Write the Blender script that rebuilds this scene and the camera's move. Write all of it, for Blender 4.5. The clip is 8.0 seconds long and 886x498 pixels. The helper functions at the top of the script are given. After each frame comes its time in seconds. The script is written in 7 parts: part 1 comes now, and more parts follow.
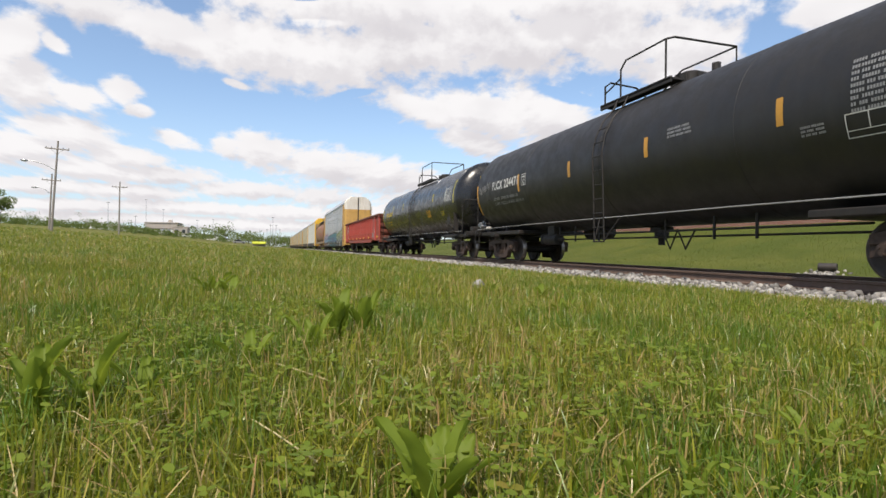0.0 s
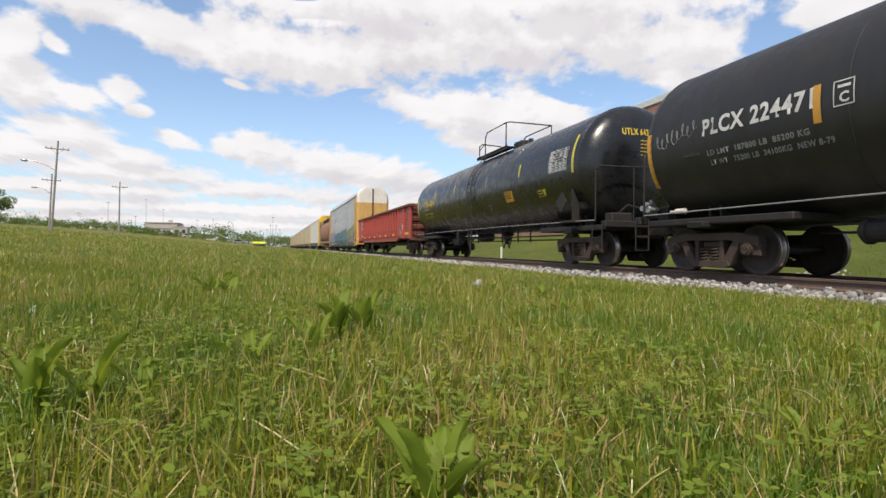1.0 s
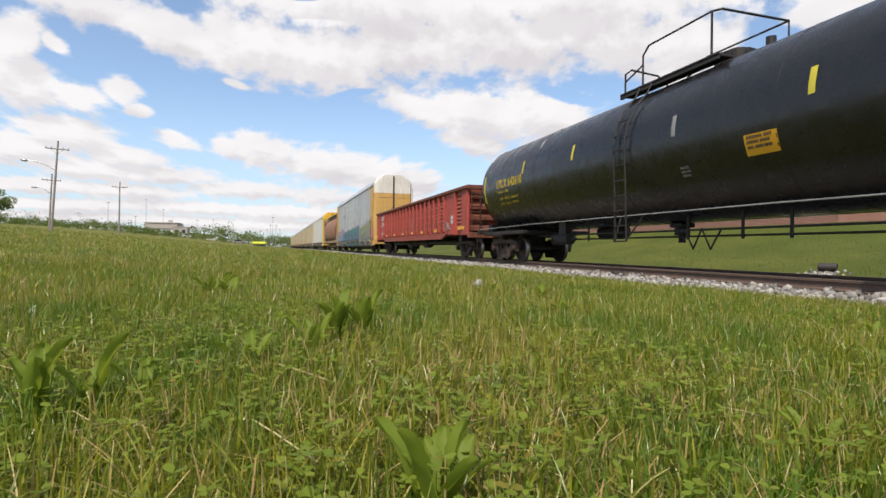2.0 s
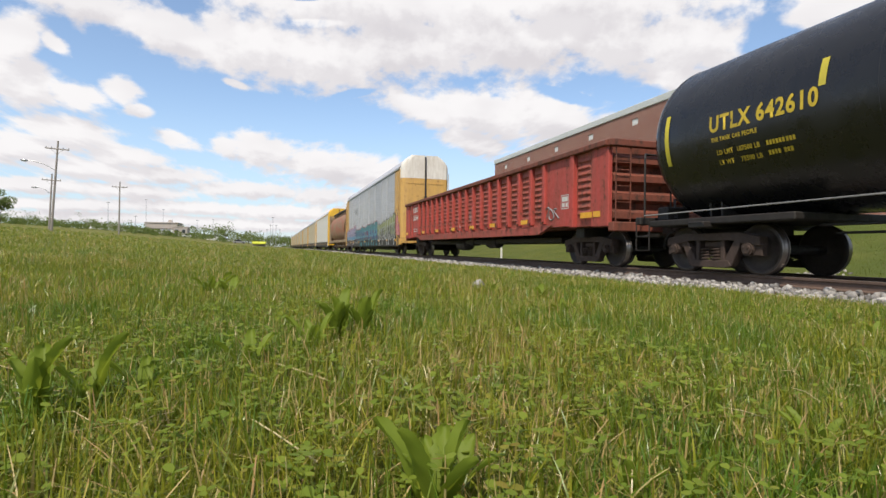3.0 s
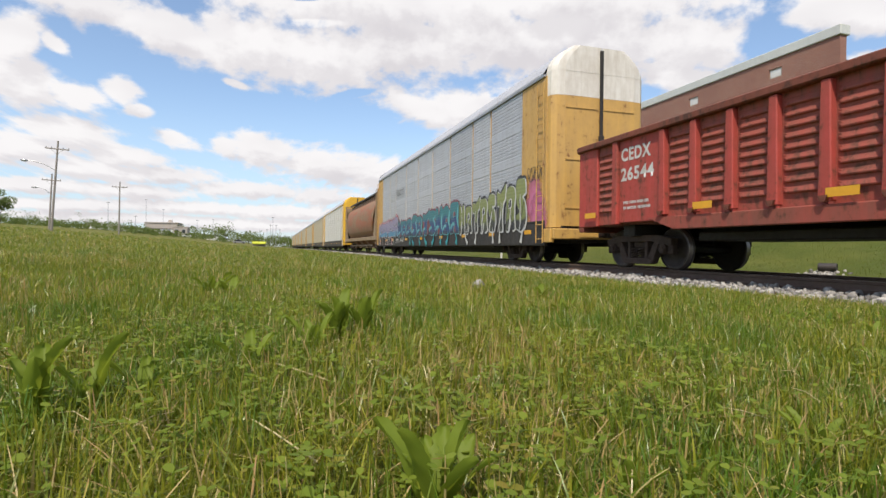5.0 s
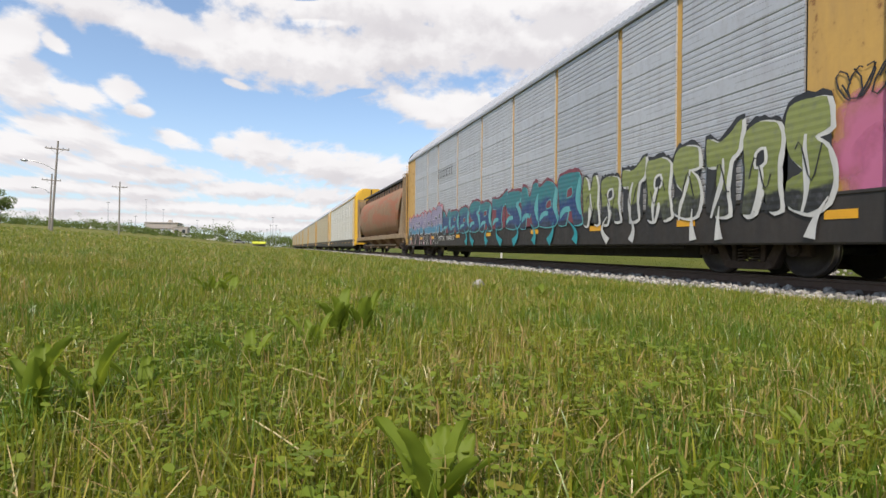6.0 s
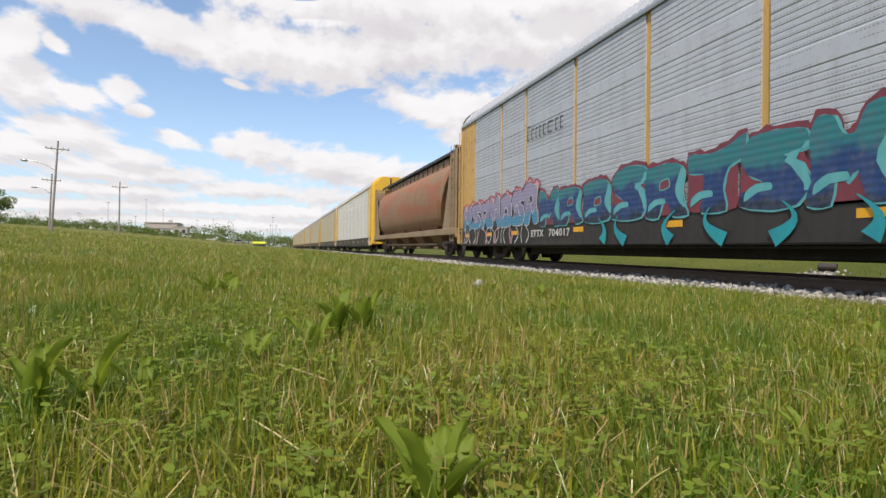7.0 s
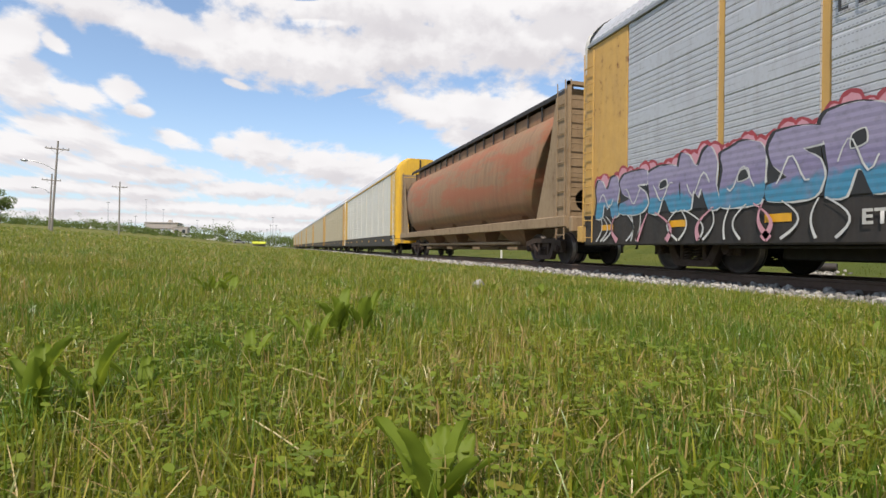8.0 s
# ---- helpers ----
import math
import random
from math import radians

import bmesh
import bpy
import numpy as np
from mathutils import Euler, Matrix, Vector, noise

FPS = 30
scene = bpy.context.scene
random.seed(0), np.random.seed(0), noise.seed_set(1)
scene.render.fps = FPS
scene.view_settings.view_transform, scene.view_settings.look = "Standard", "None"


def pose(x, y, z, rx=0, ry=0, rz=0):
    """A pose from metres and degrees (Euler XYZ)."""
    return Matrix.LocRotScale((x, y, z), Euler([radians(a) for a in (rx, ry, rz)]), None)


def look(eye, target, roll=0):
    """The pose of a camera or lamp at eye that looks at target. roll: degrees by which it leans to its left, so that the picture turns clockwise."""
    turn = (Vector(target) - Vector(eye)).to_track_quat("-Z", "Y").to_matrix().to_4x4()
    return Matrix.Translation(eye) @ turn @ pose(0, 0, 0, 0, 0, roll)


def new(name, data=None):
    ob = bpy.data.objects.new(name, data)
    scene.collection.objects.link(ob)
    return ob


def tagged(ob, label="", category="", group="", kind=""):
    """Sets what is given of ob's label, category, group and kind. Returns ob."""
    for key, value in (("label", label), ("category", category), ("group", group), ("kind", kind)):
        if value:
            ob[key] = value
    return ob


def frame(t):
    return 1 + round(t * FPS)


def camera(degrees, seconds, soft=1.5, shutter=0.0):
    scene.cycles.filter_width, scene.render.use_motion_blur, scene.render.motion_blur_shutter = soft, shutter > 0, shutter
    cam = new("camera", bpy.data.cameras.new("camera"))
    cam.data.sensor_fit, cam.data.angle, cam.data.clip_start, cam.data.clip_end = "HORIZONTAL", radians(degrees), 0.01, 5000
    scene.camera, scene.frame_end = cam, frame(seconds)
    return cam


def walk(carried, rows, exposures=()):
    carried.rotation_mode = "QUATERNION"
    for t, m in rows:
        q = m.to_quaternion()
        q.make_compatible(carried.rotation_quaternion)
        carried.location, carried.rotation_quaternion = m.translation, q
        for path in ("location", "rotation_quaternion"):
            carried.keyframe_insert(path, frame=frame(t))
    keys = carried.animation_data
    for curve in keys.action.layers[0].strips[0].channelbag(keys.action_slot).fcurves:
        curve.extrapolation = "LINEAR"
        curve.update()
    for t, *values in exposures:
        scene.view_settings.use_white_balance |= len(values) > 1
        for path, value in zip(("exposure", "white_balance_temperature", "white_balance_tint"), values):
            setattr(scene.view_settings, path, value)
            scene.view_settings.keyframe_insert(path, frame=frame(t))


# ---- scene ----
# ---------------------------------------------------------------- camera
EYE = (0.0, 0.0, 0.411)
YAW, PITCH, ROLL = 17.35, -0.05, 0.64
cam = camera(79.6, 8.0, soft=1.5)
_y, _p = radians(YAW), radians(PITCH)
TARGET = (math.sin(_y) * math.cos(_p), math.cos(_y) * math.cos(_p), EYE[2] + math.sin(_p))
walk(cam, [(0.0, look(EYE, TARGET, ROLL)), (8.0, look(EYE, TARGET, ROLL))])

# ---------------------------------------------------------------- light
SUN_TO = Vector((-0.42, -0.62, 1.05)).normalized()
SUN_EL = math.asin(SUN_TO.z)
SUN_AZ = math.atan2(SUN_TO.x, SUN_TO.y)
scene.view_settings.exposure = 0.0

sun = new("sun", bpy.data.lights.new("sun", "SUN"))
sun.data.energy, sun.data.angle, sun.data.color = 4.9, radians(0.55), (1.0, 0.90, 0.775)
sun.matrix_world = look((0, 0, 50), Vector((0, 0, 50)) - SUN_TO)


class Nodes:
    """Short hand for building a node tree."""

    def __init__(self, tree):
        self.t = tree
        tree.nodes.clear()

    def add(self, kind, **sets):
        n = self.t.nodes.new(kind)
        for key, value in sets.items():
            if key == "operation":
                n.operation = value
            elif key == "blend_type":
                n.blend_type = value
            elif key == "data_type":
                n.data_type = value
            elif key == "sky_type":
                n.sky_type = value
            elif key == "feature":
                n.feature = value
            elif key == "attribute_name":
                n.attribute_name = value
        return n

    def put(self, socket, value):
        if isinstance(value, bpy.types.NodeSocket):
            self.t.links.new(value, socket)
        elif value is not None:
            socket.default_value = value

    def math(self, op, a, b=None, c=None):
        n = self.add("ShaderNodeMath", operation=op)
        for s, v in zip(n.inputs, (a, b, c)):
            self.put(s, v)
        return n.outputs[0]

    def vec(self, op, a, b=None):
        n = self.add("ShaderNodeVectorMath", operation=op)
        self.put(n.inputs[0], a)
        self.put(n.inputs[1], b)
        return n.outputs[0]

    def mix(self, f, a, b, blend="MIX"):
        n = self.add("ShaderNodeMix", data_type="RGBA", blend_type=blend)
        self.put(n.inputs[0], f)
        self.put(n.inputs[6], a)
        self.put(n.inputs[7], b)
        return n.outputs[2]

    def ramp(self, f, lo, hi, a=0.0, b=1.0):
        n = self.add("ShaderNodeMapRange")
        n.interpolation_type = "SMOOTHSTEP"
        for s, v in zip(n.inputs, (f, lo, hi, a, b)):
            self.put(s, v)
        return n.outputs[0]

    def noise(self, vector, scale, detail=4.0, rough=0.55):
        n = self.add("ShaderNodeTexNoise")
        self.put(n.inputs["Vector"], vector)
        for key, v in (("Scale", scale), ("Detail", detail), ("Roughness", rough)):
            self.put(n.inputs[key], v)
        return n.outputs[0]

    def split(self, vector):
        n = self.add("ShaderNodeSeparateXYZ")
        self.put(n.inputs[0], vector)
        return n.outputs

    def join(self, x, y, z):
        n = self.add("ShaderNodeCombineXYZ")
        for s, v in zip(n.inputs, (x, y, z)):
            self.put(s, v)
        return n.outputs[0]


def cloud_blob(n, az, el, a0, e0, wa, we, tilt):
    """One at the middle of a slanting mound of cloud at azimuth a0 and elevation e0, in degrees; nought at its rim."""
    c, s = math.cos(radians(tilt)), math.sin(radians(tilt))
    u = n.math("SUBTRACT", az, a0)
    v = n.math("SUBTRACT", el, e0)
    p = n.math("MULTIPLY_ADD", u, c / wa, n.math("MULTIPLY", v, s / wa))
    q = n.math("MULTIPLY_ADD", v, c / we, n.math("MULTIPLY", u, -s / we))
    return n.math("SUBTRACT", 1.0, n.math("SQRT", n.math("MULTIPLY_ADD", p, p, n.math("MULTIPLY", q, q))))


CLOUD_BANK = (
    (-17.3, 21.0, 4.8, 1.93, -3), (-9.7, 19.6, 6.9, 2.14, -14), (-2.0, 19.3, 7.9, 3.26, -6), (4.8, 19.1, 8.6, 3.33, -4), (13.7, 20.5, 11.4, 3.30, 4), (23.4, 21.4, 11.3, 3.46, -5),
    (33.9, 21.1, 10.7, 3.02, -10), (41.9, 19.5, 5.6, 3.04, -9), (9.5, 24.5, 17.4, 3.00, 2), (30.6, 24.4, 17.0, 2.95, -5), (54.4, 19.7, 5.3, 1.76, -20), (57.0, 15.6, 3.0, 0.95, -13),
    (40.4, 16.9, 5.8, 1.51, -15),
)
CLOUD_HEAPS = (
    (14.8, 14.7, 5.7, 1.73, -19), (21.5, 14.0, 9.0, 2.40, -13), (28.1, 13.7, 7.1, 2.80, -11), (33.8, 10.8, 5.0, 2.81, -4), (20.3, 11.4, 4.2, 1.40, -15), (-21.8, 16.7, 1.8, 2.61, -38),
    (-20.9, 13.4, 2.9, 2.40, -3), (-17.3, 13.0, 3.2, 1.46, -9), (-14.1, 13.9, 1.9, 1.30, -4), (-12.5, 12.4, 1.5, 0.66, 6), (-18.9, 16.9, 1.3, 0.76, -31), (-4.2, 15.9, 1.4, 0.38, -11),
)
CLOUD_ROWS = (
    (-18.0, 9.8, 3.8, 1.27, -1), (-21.3, 8.0, 3.4, 1.12, 5), (-13.5, 8.1, 3.1, 0.93, -5), (-16.6, 6.7, 5.4, 0.80, -3), (-9.8, 6.7, 4.6, 0.75, -3), (-9.4, 10.1, 2.1, 0.64, -11),
    (-5.0, 9.9, 1.6, 0.77, 3), (-1.3, 9.5, 4.3, 1.47, -6), (4.1, 8.6, 5.7, 1.63, -5), (9.9, 7.8, 6.0, 1.66, -8), (14.5, 7.4, 2.5, 1.32, -12),
)
CLOUD_STREAKS = (
    (-20.2, 5.0, 4.2, 0.58, 1), (-13.1, 5.0, 5.4, 0.57, -1), (-3.7, 5.7, 5.8, 0.68, -1), (4.3, 5.4, 4.0, 0.82, 1), (-17.8, 3.5, 6.1, 0.45, 2), (-8.4, 3.7, 7.4, 0.49, -1),
    (0.6, 3.5, 6.1, 0.58, 0), (8.7, 3.5, 5.3, 0.84, -0), (-14.5, 2.5, 11.0, 0.36, -0), (-1.1, 2.2, 8.7, 0.46, 0), (12.9, 3.7, 3.6, 1.81, -0),
)
BLUE_GAPS = (
    (-9.4, 22.3, 1.6, 0.99, -10), (30.5, 15.8, 4.1, 0.65, -17), (48.3, 18.8, 1.9, 2.09, 22), (7.6, 15.9, 2.4, 0.44, 11), (2.2, 24.4, 2.3, 0.29, 5),
)


def cloud_density(n, az, el):
    """How thick the cloud is in one direction of the sky."""
    up = n.math("MULTIPLY", n.math("LOGARITHM", n.math("ADD", 1.0, n.math("DIVIDE", n.math("MAXIMUM", el, 0.0), 9.0)), math.e), 4.2)
    flat = n.join(n.math("DIVIDE", az, n.ramp(el, 2.0, 16.0, 4.5, 10.0)), up, 3.3)
    big = n.noise(flat, 1.7, 3.0, 0.5)
    fine = n.noise(flat, 4.6, 7.0, 0.58)
    ragged = n.math("ADD", n.math("MULTIPLY", n.math("SUBTRACT", big, 0.5), 0.75), n.math("MULTIPLY", n.math("SUBTRACT", fine, 0.5), 1.45))
    away = n.math("MAXIMUM", n.ramp(n.math("ABSOLUTE", n.math("SUBTRACT", az, 17.0)), 42.0, 56.0), n.ramp(el, 25.0, 32.0))
    total = n.math("ADD", n.math("MULTIPLY", away, 0.62), -0.60)
    for a0, e0, wa, we, tilt in CLOUD_BANK + CLOUD_HEAPS:
        total = n.math("SMOOTH_MAX", total, cloud_blob(n, az, el, a0, e0, wa * 1.03, we * 1.05, tilt), 0.22)
    for a0, e0, wa, we, tilt in CLOUD_ROWS + CLOUD_STREAKS:
        total = n.math("SMOOTH_MAX", total, cloud_blob(n, az, el, a0, e0, wa * 1.12, we * 1.32, tilt), 0.22)
    total = n.math("ADD", total, n.ramp(el, 0.0, 6.0, 0.30, 0.0))
    for blob in BLUE_GAPS:
        total = n.math("SMOOTH_MIN", total, n.math("MULTIPLY", cloud_blob(n, az, el, *blob), -1.0), 0.2)
    return n.math("ADD", total, ragged)


def build_world():
    world = bpy.data.worlds.new("sky")
    scene.world = world
    world.use_nodes = True
    n = Nodes(world.node_tree)
    sky = n.add("ShaderNodeTexSky", sky_type="NISHITA")
    sky.sun_disc, sky.sun_elevation, sky.sun_rotation = False, SUN_EL, SUN_AZ
    sky.altitude, sky.air_density, sky.dust_density, sky.ozone_density = 200, 1.0, 0.6, 1.6
    way = n.add("ShaderNodeTexCoord").outputs["Generated"]
    x, y, z = n.split(way)
    deg = 180 / math.pi
    az = n.math("MULTIPLY", n.math("ARCTAN2", x, y), deg)
    el = n.math("MULTIPLY", n.math("ARCSINE", z), deg)
    here = cloud_density(n, az, el)
    above = cloud_density(n, n.math("SUBTRACT", az, 1.0), n.math("ADD", el, n.ramp(el, 4.0, 14.0, 0.7, 2.2)))
    cover = n.ramp(here, -0.18, 0.40)
    puffs = n.noise(n.join(n.math("DIVIDE", az, 10.0), n.math("DIVIDE", el, 6.0), 7.7), 1.3, 2.5, 0.5)
    thick = n.math("ADD", n.math("MULTIPLY", n.ramp(n.math("SUBTRACT", above, n.math("MULTIPLY", here, 0.35)), -0.1, 0.65), 0.55), n.math("MULTIPLY", n.ramp(puffs, 0.42, 0.66), 0.26))
    tone = n.mix(thick, (1.08, 1.055, 1.06, 1), (0.76, 0.725, 0.76, 1))
    haze = n.ramp(el, 0.0, 16.0, 0.66, 0.08)
    bg1, bg2, bg3 = (n.add("ShaderNodeBackground") for _ in range(3))
    n.put(bg1.inputs[0], sky.outputs[0])
    bg1.inputs[1].default_value = 0.185
    n.put(bg2.inputs[0], tone)
    bg2.inputs[1].default_value = 0.89
    bg3.inputs[0].default_value, bg3.inputs[1].default_value = (0.62, 0.78, 0.97, 1), 0.85
    m1, m2 = n.add("ShaderNodeMixShader"), n.add("ShaderNodeMixShader")
    n.put(m1.inputs[0], haze)
    n.put(m1.inputs[1], bg1.outputs[0])
    n.put(m1.inputs[2], bg3.outputs[0])
    n.put(m2.inputs[0], cover)
    n.put(m2.inputs[1], m1.outputs[0])
    n.put(m2.inputs[2], bg2.outputs[0])
    n.put(n.add("ShaderNodeOutputWorld").inputs[0], m2.outputs[0])


build_world()


# ---------------------------------------------------------------- materials
def principled(n, color, rough=0.6, metal=0.0, bump=None, bump_size=0.02, spec=0.5):
    b = n.add("ShaderNodeBsdfPrincipled")
    n.put(b.inputs["Base Color"], color)
    n.put(b.inputs["Roughness"], rough)
    n.put(b.inputs["Metallic"], metal)
    n.put(b.inputs["Specular IOR Level"], spec)
    if bump is not None:
        k = n.add("ShaderNodeBump")
        k.inputs["Strength"].default_value = 0.6
        k.inputs["Distance"].default_value = bump_size
        n.put(k.inputs["Height"], bump)
        n.put(b.inputs["Normal"], k.outputs[0])
    n.put(n.add("ShaderNodeOutputMaterial").inputs[0], b.outputs[0])
    return b


def material(name):
    m = bpy.data.materials.new(name)
    m.use_nodes = True
    n = Nodes(m.node_tree)
    return m, n, n.add("ShaderNodeTexCoord").outputs["Object"]


def worn_paint(name, color, dirt, rough=0.5, amount=0.5, metal=0.0, rust=None, rust_amount=0.0, grain=9.0, bump=0.004, spec=0.5, streak=True):
    """Paint with broad stains, runs of dirt and chips that show rust."""
    m, n, co = material(name)
    stretched = n.vec("MULTIPLY", co, (3.0, 3.0, 0.5) if streak else (1.0, 1.0, 1.0))
    broad = n.noise(co, 0.55, 3.0)
    runs = n.noise(stretched, 1.6, 5.0, 0.62)
    fine = n.noise(co, grain, 6.0, 0.65)
    f = n.ramp(n.math("ADD", n.math("MULTIPLY", runs, 0.6), n.math("MULTIPLY", broad, 0.4)), 0.36, 0.68)
    c = n.mix(n.math("MULTIPLY", f, amount), color, dirt)
    c = n.mix(n.ramp(fine, 0.35, 0.75, 0.0, 0.25), c, dirt)
    if rust:
        chips = n.ramp(n.math("ADD", n.math("MULTIPLY", fine, 0.55), n.math("MULTIPLY", runs, 0.45)), 0.62 - 0.2 * rust_amount, 0.70 - 0.1 * rust_amount)
        c = n.mix(chips, c, rust)
    r = n.ramp(fine, 0.3, 0.7, rough - 0.08, rough + 0.12)
    principled(n, c, r, metal, fine, bump, spec)
    return m


MAT = {}


def build_materials():
    M = MAT
    M["tank_black"] = worn_paint("black_tank_paint", (0.008, 0.0085, 0.010, 1), (0.015, 0.014, 0.014, 1), 0.27, 0.7, grain=3.0, bump=0.0015)
    M["tank_matte"] = worn_paint("dull_black_tank_paint", (0.013, 0.0125, 0.0125, 1), (0.024, 0.021, 0.019, 1), 0.50, 0.8, grain=3.0, bump=0.002)
    M["steel_dark"] = worn_paint("dark_grimy_steel", (0.011, 0.010, 0.0095, 1), (0.028, 0.021, 0.017, 1), 0.66, 0.7)
    M["truck"] = worn_paint("rusty_truck_casting", (0.060, 0.037, 0.027, 1), (0.024, 0.018, 0.015, 1), 0.82, 0.7, grain=14, bump=0.01)
    M["wheel"] = worn_paint("grimy_wheel_steel", (0.050, 0.037, 0.031, 1), (0.022, 0.018, 0.016, 1), 0.62, 0.7, grain=14)
    M["tread"] = worn_paint("bright_wheel_rim", (0.30, 0.27, 0.25, 1), (0.10, 0.08, 0.07, 1), 0.35, 0.6, metal=0.9)
    M["gon_red"] = worn_paint("faded_red_gondola_paint", (0.42, 0.054, 0.042, 1), (0.22, 0.056, 0.038, 1), 0.66, 0.8, rust=(0.10, 0.035, 0.020, 1), rust_amount=0.45, grain=7)
    M["gon_sheet"] = worn_paint("dusty_red_pressed_sheet", (0.35, 0.062, 0.044, 1), (0.19, 0.066, 0.044, 1), 0.72, 0.9, rust=(0.09, 0.036, 0.022, 1), rust_amount=0.5, grain=6)
    M["gon_rust"] = worn_paint("rusty_red_gondola_end", (0.19, 0.050, 0.028, 1), (0.085, 0.034, 0.022, 1), 0.75, 0.8, rust=(0.06, 0.026, 0.017, 1), rust_amount=0.6, grain=8)
    M["reflector"] = worn_paint("yellow_reflective_sheet", (0.72, 0.36, 0.015, 1), (0.50, 0.26, 0.03, 1), 0.4, 0.4)
    M["stripe"] = worn_paint("yellow_stripe", (0.55, 0.46, 0.03, 1), (0.35, 0.29, 0.05, 1), 0.45, 0.5)
    M["stripe_orange"] = worn_paint("orange_yellow_stripe", (0.55, 0.27, 0.03, 1), (0.33, 0.18, 0.04, 1), 0.45, 0.5)
    M["letter_white"] = worn_paint("white_stencil_paint", (0.62, 0.61, 0.58, 1), (0.30, 0.29, 0.27, 1), 0.6, 0.6, grain=12)
    M["letter_grey"] = worn_paint("dusty_grey_stencil_paint", (0.26, 0.26, 0.26, 1), (0.12, 0.12, 0.12, 1), 0.6, 0.6, grain=12)
    M["letter_yellow"] = worn_paint("yellow_stencil_paint", (0.62, 0.44, 0.03, 1), (0.30, 0.22, 0.03, 1), 0.6, 0.5, grain=12)
    M["letter_black"] = worn_paint("black_stencil_paint", (0.03, 0.03, 0.032, 1), (0.06, 0.06, 0.06, 1), 0.6, 0.5)
    M["rack_yellow"] = worn_paint("weathered_yellow_rack_paint", (0.55, 0.33, 0.085, 1), (0.38, 0.235, 0.085, 1), 0.55, 0.7, rust=(0.17, 0.065, 0.02, 1), rust_amount=0.3, grain=6)
    M["rack_bright"] = worn_paint("bright_yellow_rack_paint", (0.68, 0.40, 0.02, 1), (0.45, 0.27, 0.04, 1), 0.5, 0.6, grain=6)
    M["rack_white"] = worn_paint("dirty_white_rack_paint", (0.70, 0.68, 0.63, 1), (0.42, 0.37, 0.30, 1), 0.55, 0.6, grain=6)
    M["skirt"] = worn_paint("black_skirt_paint", (0.022, 0.020, 0.020, 1), (0.050, 0.040, 0.034, 1), 0.6, 0.7)
    M["hopper_tan"] = worn_paint("dusty_tan_hopper_frame", (0.30, 0.215, 0.130, 1), (0.20, 0.135, 0.08, 1), 0.72, 0.8, rust=(0.12, 0.055, 0.03, 1), rust_amount=0.3, grain=6)
    M["rail"] = worn_paint("brown_rusty_rail", (0.13, 0.082, 0.060, 1), (0.075, 0.052, 0.040, 1), 0.75, 0.7)
    M["rail_top"] = worn_paint("polished_rail_head", (0.35, 0.33, 0.31, 1), (0.16, 0.13, 0.11, 1), 0.35, 0.4, metal=0.9)
    M["tie"] = worn_paint("weathered_oak_tie", (0.085, 0.062, 0.046, 1), (0.045, 0.036, 0.030, 1), 0.85, 0.8, grain=18, bump=0.01)
    M["stucco"] = worn_paint("pale_metal_siding", (0.66, 0.66, 0.63, 1), (0.50, 0.50, 0.47, 1), 0.5, 0.4)
    M["coping"] = worn_paint("pale_grey_metal_coping", (0.56, 0.58, 0.55, 1), (0.42, 0.43, 0.40, 1), 0.45, 0.4)
    M["stone_band"] = worn_paint("buff_stone_band", (0.52, 0.46, 0.38, 1), (0.38, 0.33, 0.27, 1), 0.8, 0.5)
    M["pole"] = worn_paint("grey_weathered_pole_wood", (0.27, 0.245, 0.22, 1), (0.18, 0.16, 0.145, 1), 0.85, 0.7, grain=20)
    M["galv"] = worn_paint("galvanised_lamp_metal", (0.36, 0.37, 0.38, 1), (0.24, 0.24, 0.25, 1), 0.45, 0.5, metal=0.6)
    M["roof_dark"] = worn_paint("dark_roof_felt", (0.06, 0.055, 0.05, 1), (0.10, 0.09, 0.085, 1), 0.85, 0.6)
    M["white_wall"] = worn_paint("white_painted_wall", (0.72, 0.71, 0.69, 1), (0.55, 0.53, 0.5, 1), 0.7, 0.4)
    M["glass_dark"] = worn_paint("dark_window_glass", (0.03, 0.035, 0.04, 1), (0.05, 0.05, 0.05, 1), 0.12, 0.3)
    M["bark"] = worn_paint("grey_brown_bark", (0.10, 0.075, 0.055, 1), (0.05, 0.04, 0.032, 1), 0.9, 0.7, grain=25, bump=0.02)
    M["straw"] = worn_paint("dry_straw", (0.50, 0.42, 0.22, 1), (0.34, 0.27, 0.13, 1), 0.7, 0.5, streak=False)
    M["grey_tan"] = worn_paint("grey_tan_far_wall", (0.42, 0.37, 0.33, 1), (0.30, 0.27, 0.24, 1), 0.8, 0.4)
    M["lime"] = worn_paint("yellow_green_awning", (0.62, 0.66, 0.06, 1), (0.5, 0.5, 0.08, 1), 0.6, 0.4)

    # galvanised rack panels with rows of small holes
    m, n, co = material("perforated_galvanised_panel")
    x, y, z = n.split(co)
    runs = n.noise(n.vec("MULTIPLY", co, (1.0, 2.2, 0.35)), 1.3, 5.0, 0.6)
    fine = n.noise(co, 12.0, 5.0, 0.6)
    wave = n.math("SUBTRACT", n.math("FRACT", n.math("DIVIDE", y, 0.052)), 0.5)
    rows = n.math("SUBTRACT", n.math("FRACT", n.math("DIVIDE", z, 0.115)), 0.5)
    d = n.math("ADD", n.math("POWER", n.math("DIVIDE", wave, 0.34), 2.0), n.math("POWER", n.math("DIVIDE", rows, 0.085), 2.0))
    block = n.ramp(n.noise(n.join(n.math("MULTIPLY", y, 1.2), n.math("MULTIPLY", z, 2.4), 1.0), 1.0, 1.0), 0.40, 0.52)
